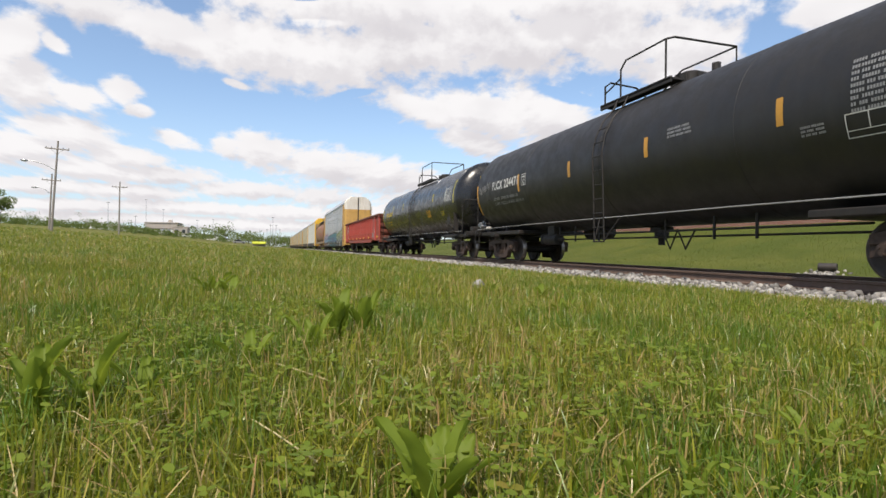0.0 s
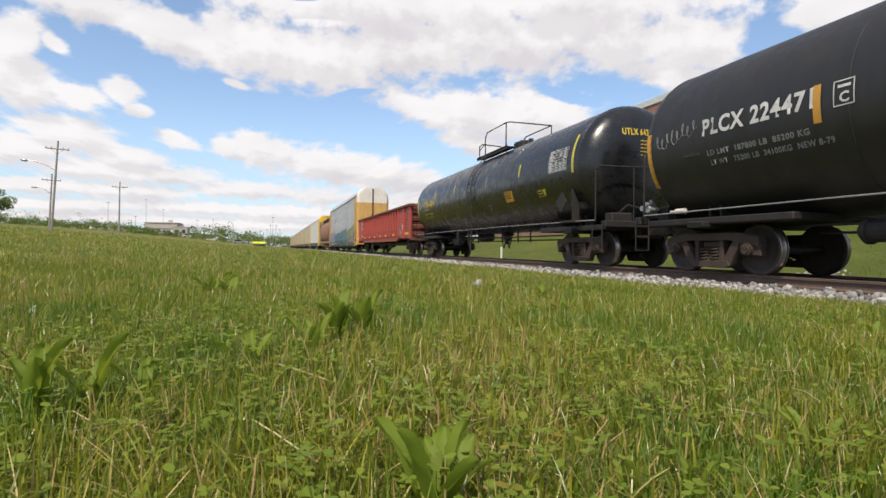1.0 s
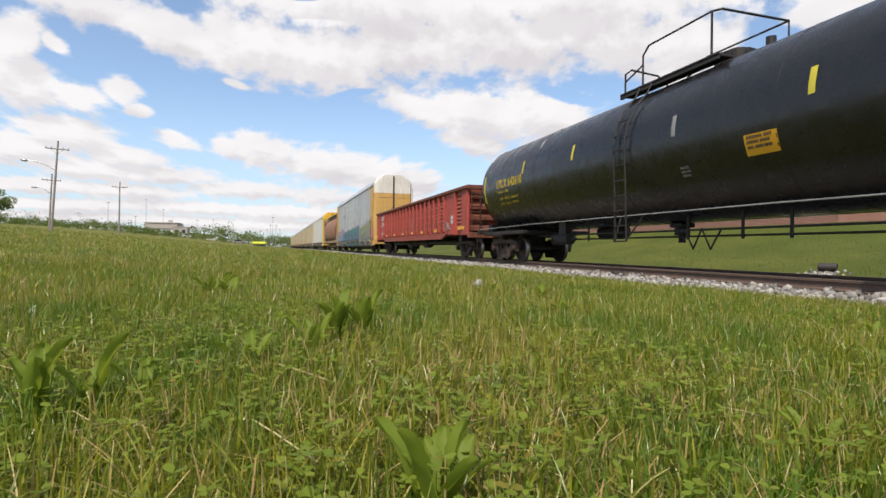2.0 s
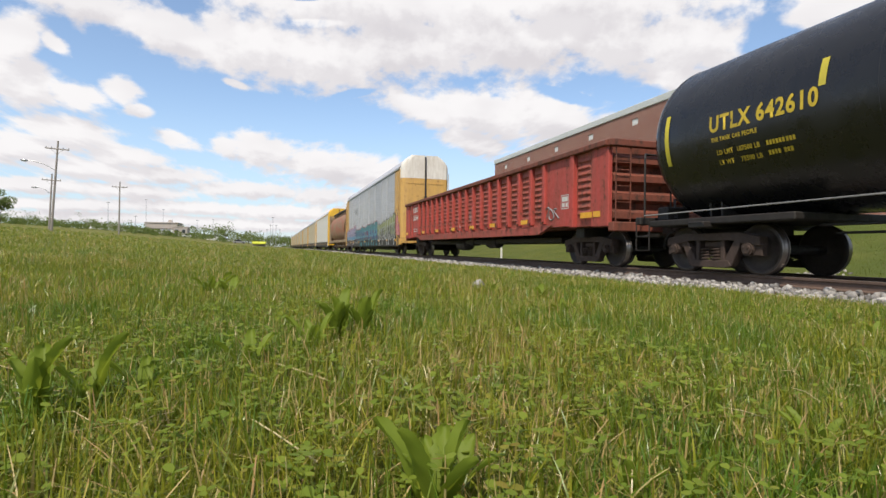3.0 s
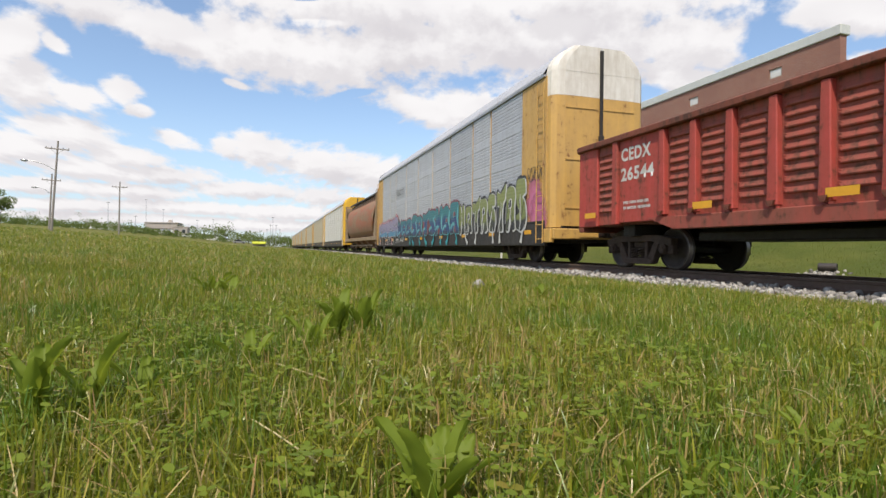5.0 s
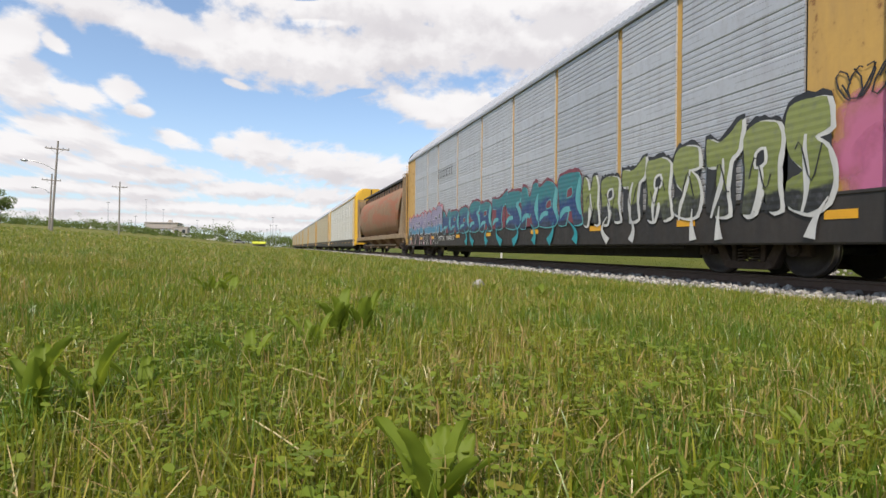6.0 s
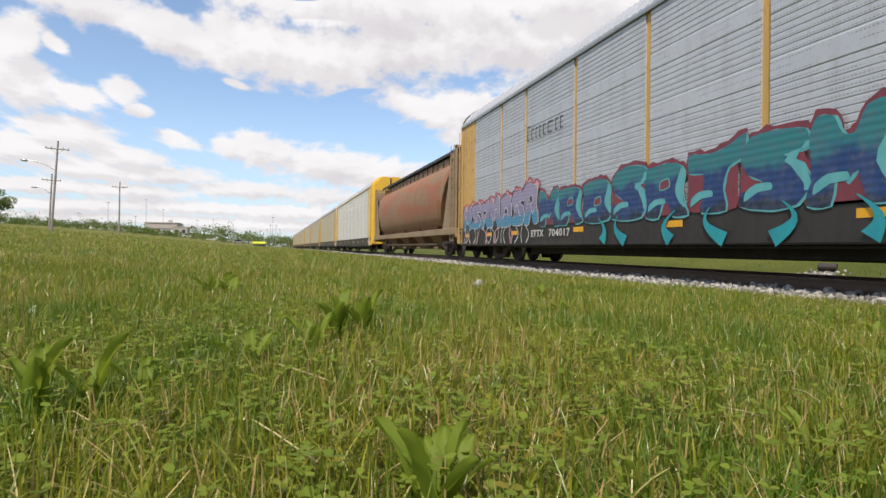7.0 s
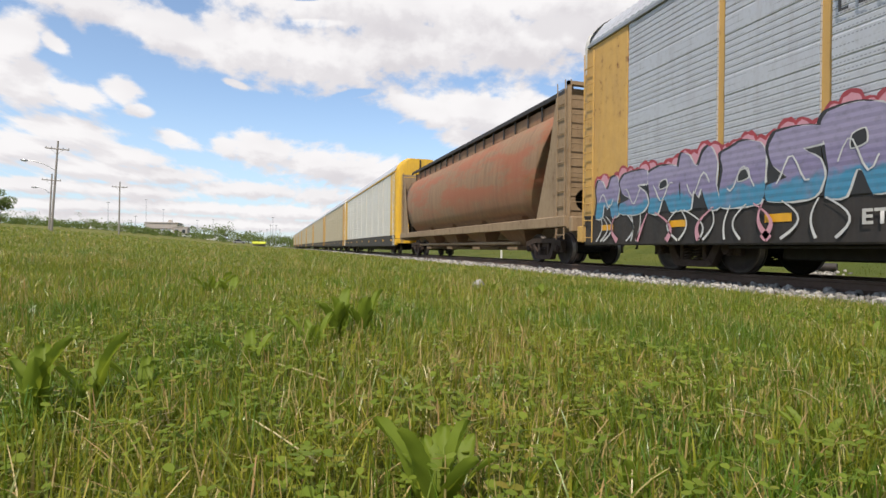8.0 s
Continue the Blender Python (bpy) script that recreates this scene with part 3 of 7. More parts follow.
def build_ballast():
    rng = np.random.default_rng(3)
    P, S = [], []
    for y0, y1, count, size in ((0, 9, 4200, 0.066), (9, 22, 4800, 0.068), (22, 60, 4500, 0.08), (60, 150, 2500, 0.12)):
        d = rng.uniform(-2.3, -1.02, count)
        y = rng.uniform(y0, y1, count)
        s = size * (0.4 + 2.1 * rng.uniform(size=count) ** 3.0)
        edge = rng.uniform(size=count) < np.interp(-d, [0.9, 2.15, 2.5], [1, 1, 0.25])
        z = bed_height(d) + s * 0.12 + rng.uniform(0, 0.03, count)
        P.append(np.stack([TRACK + d, y, z], -1)[edge])
        S.append(s[edge])
    for y0, y1, count, size in ((2, 40, 1800, 0.07),):
        d = rng.uniform(0.95, 2.3, count)
        y = rng.uniform(y0, y1, count)
        s = size * rng.uniform(0.6, 1.3, count)
        P.append(np.stack([TRACK + d, y, bed_height(d) + s * 0.1], -1))
        S.append(s)
    scatter_stones("ballast_stones", np.concatenate(P), np.concatenate(S), 5, "loose pale grey crushed stones beside the rails")


build_ballast()

# ---------------------------------------------------------------- railway cars
# A car's own space: y along the track, away from the eye; x = -1.6 is the side that faces the lawn; z = 0 on the rails.
CARS = []          # (thing, y at the start, wheelsets)
WHEEL_R = 0.457


def make_shared():
    """Meshes that all the trucks share."""
    S = {}
    bm = bmesh.new()
    prof = [(0.0, -0.07), (0.11, -0.07), (0.13, -0.05), (0.17, -0.035), (0.36, -0.015), (0.385, -0.06), (WHEEL_R - 0.012, -0.06), (WHEEL_R, -0.05), (WHEEL_R + 0.002, 0.045), (WHEEL_R + 0.026, 0.055), (WHEEL_R + 0.026, 0.075), (0.40, 0.08), (0.36, 0.04), (0.17, 0.06), (0.0, 0.07)]
    lathe(bm, prof, "x", 36)
    me = bpy.data.meshes.new("wheel")
    bmesh.ops.recalc_face_normals(bm, faces=bm.faces)
    bm.to_mesh(me)
    bm.free()
    me.materials.append(MAT["wheel"])
    me.materials.append(MAT["tread"])
    for p in me.polygons:
        p.use_smooth = True
        r = math.hypot(p.center[1], p.center[2])
        if 0.442 < r < WHEEL_R + 0.01 and -0.058 < p.center[0] < 0.05 or (r > 0.475 and p.center[0] > 0.05):
            p.material_index = 1
    S["wheel"] = me
    bm = bmesh.new()
    cyl(bm, (-0.9, 0, 0), (0.9, 0, 0), 0.085, seg=14)
    cyl(bm, (-1.03, 0, 0), (-0.9, 0, 0), 0.075, seg=14)
    cyl(bm, (1.03, 0, 0), (0.9, 0, 0), 0.075, seg=14)
    S["axle"] = finish("axle", bm, "steel_dark")
    bm = bmesh.new()
    cyl(bm, (0, 0, 0), (-0.13, 0, 0), 0.115, seg=12)
    cyl(bm, (-0.13, 0, 0), (-0.16, 0, 0), 0.085, seg=12)
    for k in range(3):
        a = 2 * math.pi * k / 3 + 0.5
        cyl(bm, (-0.155, 0.06 * math.cos(a), 0.06 * math.sin(a)), (-0.178, 0.06 * math.cos(a), 0.06 * math.sin(a)), 0.018, seg=6)
    S["bearing"] = finish("bearing", bm, "truck")

    # cast side frame: top member, sloping arms, bottom member and columns, open between
    bm = bmesh.new()
    t = 0.20
    outer = [(-1.12, 0.62), (-1.10, 0.70), (-0.62, 0.78), (0.62, 0.78), (1.10, 0.70), (1.12, 0.62), (1.10, 0.50)]
    plate(bm, [(-1.13, 0.52), (-1.12, 0.68), (-0.66, 0.76), (0.66, 0.76), (1.12, 0.68), (1.13, 0.52), (0.70, 0.57), (0.52, 0.635), (-0.52, 0.635), (-0.70, 0.57)], t, at=-0.10)
    for s in (-1, 1):
        plate(bm, [(s * 0.74, 0.60), (s * 0.57, 0.62), (s * 0.33, 0.22), (s * 0.40, 0.15), (s * 0.52, 0.16)][::s], t * 0.85, at=-0.085)
        plate(bm, [(s * 0.345, 0.24), (s * 0.345, 0.64), (s * 0.25, 0.64), (s * 0.25, 0.24)][::s], t * 0.8, at=-0.08)
        plate(bm, [(s * 1.14, 0.34), (s * 1.14, 0.56), (s * 0.94, 0.60), (s * 0.68, 0.58), (s * 0.68, 0.50), (s * 0.80, 0.50), (s * 0.80, 0.36)][::s], t * 0.6, at=-0.06)
    plate(bm, [(-0.52, 0.15), (-0.40, 0.11), (0.40, 0.11), (0.52, 0.15), (0.46, 0.25), (-0.46, 0.25)], t, at=-0.10)
    bmesh.ops.bevel(bm, geom=list(bm.edges), offset=0.012, segments=1, affect="EDGES")
    S["side_frame"] = finish("side_frame", bm, "truck")
    bm = bmesh.new()
    for cx, cy in ((-0.03, -0.14), (-0.03, 0.14), (0.05, 0.0)):
        pts = [(cx + 0.075 * math.cos(a), cy + 0.075 * math.sin(a), 0.25 + 0.235 * a / (2 * math.pi * 4)) for a in (2 * math.pi * 4 * i / 56 for i in range(57))]
        tube(bm, pts, 0.017, 5)
    S["spring_nest"] = finish("spring_nest", bm, "truck")
    bm = bmesh.new()
    box(bm, -1.0, 1.0, -0.22, 0.22, 0.48, 0.62, 0.03)
    box(bm, -0.45, 0.45, -0.26, 0.26, 0.50, 0.70, 0.03)
    S["bolster"] = finish("bolster", bm, "truck")
    bm = bmesh.new()
    tube(bm, [(-0.78, 0.38, 0.34), (0.78, 0.38, 0.34)], 0.035)
    for sx in (-1, 1):
        box(bm, sx * 0.75 - 0.05, sx * 0.75 + 0.05, 0.385, 0.445, 0.28, 0.60, 0.012)
    S["brake_beam"] = finish("brake_beam", bm, "steel_dark")
    # coupler and hose
    bm = bmesh.new()
    box(bm, -0.10, 0.10, 0.0, 0.55, 0.78, 0.98, 0.03)
    box(bm, -0.19, 0.10, 0.45, 0.74, 0.76, 1.02, 0.05)
    box(bm, 0.04, 0.20, 0.55, 0.72, 0.78, 1.0, 0.05)
    S["coupler"] = finish("coupler", bm, "truck")
    bm = bmesh.new()
    tube(bm, [(-0.35, 0.1, 0.86), (-0.36, 0.28, 0.80), (-0.34, 0.42, 0.62), (-0.25, 0.55, 0.48), (-0.12, 0.66, 0.47)], 0.026)
    S["air_hose"] = finish("air_hose", bm, "steel_dark")
    return S


def finish(name, bm, mat, smooth=False):
    me = bpy.data.meshes.new(name)
    bmesh.ops.recalc_face_normals(bm, faces=bm.faces)
    bm.to_mesh(me)
    bm.free()
    me.materials.append(MAT[mat])
    if smooth:
        me.shade_smooth()
    return me


SHARED = make_shared()


def add_trucks(car, half_spacing, draft):
    """Two four-wheel trucks, couplers and hoses; returns the wheelsets."""
    sets = []
    for s in (-1, 1):
        c = s * half_spacing
        truck = link("truck_bolster", SHARED["bolster"], None, car)
        truck.location.y = c
        for side in (-1, 1):
            fr = link("side_frame", SHARED["side_frame"], None, truck)
            fr.location.x = side * 0.99
            sp = link("spring_nest", SHARED["spring_nest"], None, truck)
            sp.location.x = side * 0.99
            if side == 1:
                sp.rotation_euler.z = math.pi
            for a in (-1, 1):
                be = link("bearing", SHARED["bearing"], None, truck)
                be.location = (side * 0.99, a * 0.889, WHEEL_R)
                if side == 1:
                    be.rotation_euler.z = math.pi
        for turn in (0.0, math.pi):
            link("brake_beam", SHARED["brake_beam"], None, truck).rotation_euler.z = turn
        for a in (-1, 1):
            ws = link("wheelset", SHARED["axle"], None, car)
            ws.location = (0, c + a * 0.889, WHEEL_R)
            for side in (-1, 1):
                w = link("wheel", SHARED["wheel"], None, ws)
                w.location.x = side * 0.755
                if side == 1:
                    w.rotation_euler.z = math.pi
            sets.append((ws, c + a * 0.889))
        co = link("coupler", SHARED["coupler"], None, car)
        co.location.y = s * (draft - 0.62)
        ho = link("air_hose", SHARED["air_hose"], None, car)
        ho.location.y = s * (draft - 0.62)
        if s < 0:
            co.rotation_euler.z = ho.rotation_euler.z = math.pi
    return sets


def text_mesh(words, height, width=None):
    """Letters of the built-in font as flat triangles: u to the right, v up, from the first letter's foot."""
    cu = bpy.data.curves.new("lettering", "FONT")
    cu.body, cu.size, cu.space_character = words, height * 1.38, 1.12
    cu.resolution_u, cu.offset = 3, 0.045 * height
    ob = bpy.data.objects.new("lettering", cu)
    me = bpy.data.meshes.new_from_object(ob)
    bpy.data.objects.remove(ob)
    if width:
        k = width / max(v.co.x for v in me.vertices)
        for v in me.vertices:
            v.co.x *= k
    return me


def on_side(me, y, z, x=-1.62):
    """Bends nothing: lays flat letters on a car's flat side that faces -x. Reading goes towards -y."""
    for v in me.vertices:
        u, w = v.co.x, v.co.y
        v.co = (x, y - u, z + w)
    return me


def on_tank(me, y, ang, radius, zc):
    """Wraps flat letters on a tank's side; ang: degrees above the middle of the side."""
    for v in me.vertices:
        u, w = v.co.x, v.co.y
        a = radians(ang) + w / radius
        v.co = (-radius * math.cos(a), y - u, zc + radius * math.sin(a))
    return me


def bars_mesh(rows):
    """Plain bars in place of small lettering: rows of (u0, u1, v0, v1)."""
    bm = bmesh.new()
    for u0, u1, v0, v1 in rows:
        k = max(1, int((v1 - v0) / 0.08))
        for i in range(k):
            a, b = v0 + (v1 - v0) * i / k, v0 + (v1 - v0) * (i + 1) / k
            bm.faces.new([bm.verts.new(p + (0,)) for p in ((u0, a), (u1, a), (u1, b), (u0, b))])
    me = bpy.data.meshes.new("lettering")
    bm.to_mesh(me)
    bm.free()
    return me


def word_bars(rng, width, lines, size, gap=1.7):
    """Lines of illegible words as bars."""
    rows = []
    for k in range(lines):
        u, v = 0.0, -k * size * gap
        while u < width - size:
            w = min(rng.uniform(1.2, 4.5) * size, width - u)
            x = u
            while x < u + w:
                rows.append((x, x + size * 0.55, v, v + size))
                x += size * 0.75
            u += w + size * 0.8
    return rows


def ladder(bm, x, y0, y1, z0, z1, step=0.42, r=0.014, along="y"):
    for yy in (y0, y1):
        a, b = ((x, yy, z0), (x, yy, z1)) if along == "y" else ((yy, x, z0), (yy, x, z1))
        tube(bm, [a, b], r * 1.3)
    z = z0 + 0.12
    while z < z1:
        a, b = ((x, y0, z), (x, y1, z)) if along == "y" else ((y0, x, z), (y1, x, z))
        tube(bm, [a, b], r)
        z += step


def tank_car(y, dims, paint, label, deck):
    """A tank on a stub frame. dims: half length of the straight shell, head depth, radius, height of the axis, half truck spacing, draft."""
    half, head, R, zc, spacing, draft = dims
    car = thing("tank_car", label, "tank car", pose(TRACK, y, 0), "cars of the freight train")
    prof = []
    for i in range(16):
        a = math.pi / 2 * i / 15
        prof.append((max(R * math.sin(a) ** 0.72, 0.01), -half - head * math.cos(a)))
    n = 22
    for i in range(1, n):
        prof.append((R + (0.004 if i % 5 == 0 else 0), -half + 2 * half * i / n))
    prof += [(r, -h) for r, h in prof[:16][::-1]]
    shell = part("tank_shell", lathe(bmesh.new(), prof, "y", 72, (0, 0, zc)), paint, car, smooth=True)
    for f in (-half, -half * 0.5, 0.0, half * 0.5, half):
        seam = bmesh.new()
        lathe(seam, [(R + 0.001, f - 0.012), (R + 0.007, f - 0.008), (R + 0.007, f + 0.008), (R + 0.001, f + 0.012)], "y", 72, (0, 0, zc))
        part("weld_seam", seam, paint, shell)
    for s in (-1, 1):
        bm = bmesh.new()
        box(bm, -0.32, 0.32, s * (half - 1.4) if s > 0 else -(draft - 0.65), (draft - 0.65) if s > 0 else -(half - 1.4), 0.72, 1.12, 0.02)
        box(bm, -1.42, 1.42, s * (draft - 0.62) - 0.09, s * (draft - 0.62) + 0.09, 0.98, 1.14, 0.015)
        part("stub_sill", bm, "steel_dark", car)
        a, b = sorted((s * (spacing - 1.9), s * (draft - 0.75)))
        part("shear_plate", box(bmesh.new(), -1.25, 1.25, a, b, 0.93, 1.06, 0.02), "steel_dark", car)
        bm = bmesh.new()
        box(bm, -1.05, -0.45, s * (draft - 0.95) - 0.16, s * (draft - 0.95) + 0.16, 1.06, 1.36, 0.03)
        tube(bm, [(-0.9, s * (draft - 1.2), 1.1), (-0.6, s * (draft - 0.8), 1.55), (0.3, s * (draft - 0.75), 1.4), (0.8, s * (draft - 0.8), 1.06)], 0.03)
        part("end_brake_gear", bm, "steel_dark", car)
        bm = bmesh.new()
        c = s * spacing
        arc = [(R * 0.99 * math.sin(a), zc - R * 0.99 * math.cos(a)) for a in (radians(-36 + 72 * i / 12) for i in range(13))]
        lower = [(0.9, 0.95), (-0.9, 0.95)]
        plate(bm, arc + lower, 0.05, "y", c - 0.16)
        plate(bm, arc + lower, 0.05, "y", c + 0.11)
        box(bm, -1.42, 1.42, c - 0.2, c + 0.2, 0.86, 0.98, 0.02)
        part("bolster_saddle", bm, "steel_dark", car)
        # steps and hand holds at the corner
        for side in (-1, 1):
            bm = bmesh.new()
            x = side * 1.45
            e = s * (draft - 0.62)
            tube(bm, [(x, e, 1.1), (x, e, 0.42), (x, e - s * 0.42, 0.42), (x, e - s * 0.42, 1.1)], 0.016)
            tube(bm, [(x, e, 0.72), (x, e - s * 0.42, 0.72)], 0.016)
            part("corner_step", bm, "steel_dark", car)
        bm = bmesh.new()
        e = s * (draft - 0.60)
        tube(bm, [(-1.46, e - s * 0.3, 1.12), (-1.46, e - s * 0.3, 2.40), (-1.40, e - s * 0.22, 2.5), (0.2, e - s * 0.02, 2.5), (1.3, e - s * 0.02, 2.5), (1.3, e - s * 0.02, 1.1)], 0.022)
        tube(bm, [(-0.55, e - s * 0.02, 1.1), (-0.55, e - s * 0.02, 2.5)], 0.02)
        part("end_railing", bm, "steel_dark", car)
    bm = bmesh.new()
    for side in (-1, 1):
        tube(bm, [(side * 1.47, -draft + 0.9, 1.16), (side * 1.60, -half * 0.5, 1.18), (side * 1.60, half * 0.5, 1.18), (side * 1.47, draft - 0.9, 1.16)], 0.013)
    part("side_hand_rail", bm, "letter_grey", car, "thin grey rail along the tank")
    # underside gear
    bm = bmesh.new()
    lathe(bm, [(0.05, 2.2), (0.2, 2.26), (0.22, 2.4), (0.22, 3.2), (0.2, 3.34), (0.05, 3.4)], "y", 18, (0.35, 0, 0.95))
    part("air_reservoir", bm, "steel_dark", car, smooth=True)
    bm = bmesh.new()
    cyl(bm, (0, -0.35, zc - R - 0.28), (0, -0.35, zc - R + 0.05), 0.17, seg=16)
    box(bm, -0.2, 0.2, -0.55, -0.15, zc - R - 0.1, zc - R, 0.02)
    cyl(bm, (0, -0.35, zc - R - 0.45), (0, -0.35, zc - R - 0.28), 0.08, seg=12)
    part("bottom_outlet", bm, "steel_dark", car)
    bm = bmesh.new()
    tube(bm, [(-0.6, -half + 2.4, 0.86), (-0.6, half - 2.6, 0.86)], 0.022)
    tube(bm, [(-0.25, -half + 2.4, 0.74), (-0.25, half - 2.6, 0.74)], 0.022)
    for yy in (-3.6, -2.6, -1.2, 1.4, 2.6, 3.5):
        tube(bm, [(-0.6, yy, zc - R + 0.15), (-0.6, yy, 0.66)], 0.03)
    for yy in (-2.1,):
        tube(bm, [(-0.6, yy, 0.88), (-0.6, yy + 0.28, 0.46), (-0.6, yy + 0.52, 0.88), (-0.6, yy + 0.75, 0.46), (-0.6, yy + 1.0, 0.88)], 0.022)
    part("brake_rigging", bm, "steel_dark", car)
    bm = bmesh.new()
    lathe(bm, [(0.03, 3.2), (0.05, 3.25), (0.05, 3.5), (0.17, 3.52), (0.17, 4.3), (0.20, 4.32), (0.20, 4.38), (0.12, 4.46), (0.03, 4.5)], "y", 18, (-0.62, 0, 0.74))
    box(bm, -0.7, -0.5, 3.7, 4.1, 0.85, zc - R + 0.2, 0.01)
    part("brake_cylinder", bm, "steel_dark", car, smooth=False)
    # platform and rails on top
    d0, d1, zt = deck[0], deck[1], zc + R
    bm = bmesh.new()
    for x in (-0.98, 0.62):
        box(bm, x, x + 0.36, d0, d1, zt - 0.10, zt - 0.05, 0.01)
        box(bm, x if x < 0 else x + 0.31, x + 0.05 if x < 0 else x + 0.36, d0, d1, zt - 0.16, zt - 0.02, 0.01)
    part("top_platform", bm, "steel_dark", car)
    bm = bmesh.new()
    h, x = 0.86, -0.90
    tube(bm, [(x, d1 - 0.1, zt - 0.1), (x, d1 - 0.1, zt + h * 0.52), (x + 0.06, d1 - 0.25, zt + h * 0.6), (x + 0.95, d1 - 0.1, zt + h * 0.6), (-x, d1 - 0.1, zt - 0.1)], 0.024)
    tube(bm, [(x, d1 - 0.75, zt - 0.1), (x, d1 - 0.75, zt + h * 0.8), (x, d1 - 0.95, zt + h), (x, d0 + 0.25, zt + h), (x + 0.1, d0 + 0.1, zt + h), (-x, d0 + 0.1, zt + h)], 0.024)
    tube(bm, [(x, d0 + 0.25, zt - 0.1), (x, d0 + 0.25, zt + h)], 0.024)
    tube(bm, [(-x, d1 - 0.1, zt - 0.1), (-x, d1 - 0.1, zt + h * 0.6), (-x, d1 - 0.8, zt + h), (-x, d0 + 0.1, zt + h), (-x, d0 + 0.1, zt - 0.1)], 0.024)
    tube(bm, [(x, d1 - 0.1, zt + h * 0.3), (x, d1 - 0.75, zt + h * 0.55)], 0.02)
    part("platform_railing", bm, "steel_dark", car)
    bm = bmesh.new()
    cyl(bm, (0, d0 + 0.5, zt - 0.1), (0, d0 + 0.5, zt + 0.22), 0.36, seg=24)
    cyl(bm, (0, d0 + 0.5, zt + 0.22), (0, d0 + 0.5, zt + 0.29), 0.31, 0.2, seg=24)
    for k in range(10):
        a = 2 * math.pi * k / 10
        cyl(bm, (0.4 * math.cos(a), d0 + 0.5 + 0.4 * math.sin(a), zt - 0.02), (0.4 * math.cos(a), d0 + 0.5 + 0.4 * math.sin(a), zt + 0.2), 0.03, seg=6)
    part("manway", bm, "steel_dark", car)
    part("top_valve", cyl(bmesh.new(), (-0.25, d0 - 0.5, zt - 0.1), (-0.25, d0 - 0.5, zt + 0.16), 0.09, seg=12), "steel_dark", car)
    part("top_valve", cyl(bmesh.new(), (0.15, d0 - 0.9, zt - 0.1), (0.15, d0 - 0.9, zt + 0.14), 0.12, seg=12), "steel_dark", car)
    # side ladder from the platform down
    bm = bmesh.new()
    for yy in (d1 - 1.15, d1 - 0.75):
        pts = [(-(R + 0.09) * math.cos(a), yy, zc + (R + 0.09) * math.sin(a)) for a in (radians(t) for t in (50, 35, 20, 5, -10))]
        tube(bm, [(-0.98, yy, zt - 0.08)] + pts + [(-1.64, yy, zc - 0.75), (-1.60, yy, 0.6)], 0.02)
    for k in range(9):
        z = 0.62 + 0.34 * k
        x = -1.64 if z < zc - 0.5 else -(R + 0.09) * math.cos(math.asin(min(0.9, (z - zc) / (R + 0.09))))
        tube(bm, [(x, d1 - 1.15, z), (x, d1 - 0.75, z)], 0.016)
    for yy, out in ((d1 - 1.15, -0.42), (d1 - 0.75, 0.0)):
        tube(bm, [(-1.60, yy, 0.64), (-1.45, yy + out, 1.2)], 0.016)
    part("side_ladder", bm, "steel_dark", car)
    return car, add_trucks(car, spacing, draft)


def tank_patch(car, name, y, ang, R, zc, width, height, mat, label="", holder=None):
    """A painted patch or decal wrapped on the tank."""
    k = max(2, int(height / 0.05))
    rows = [(0, width, height * i / k, height * (i + 1) / k) for i in range(k)]
    me = on_tank(bars_mesh(rows), y, ang, R + 0.006, zc)
    return link(name, me, mat, holder or car, label)


def tank_angle(z, R, zc):
    """Degrees above the middle of the side at which the shell has the height z."""
    return math.degrees(math.asin((z - zc) / R))


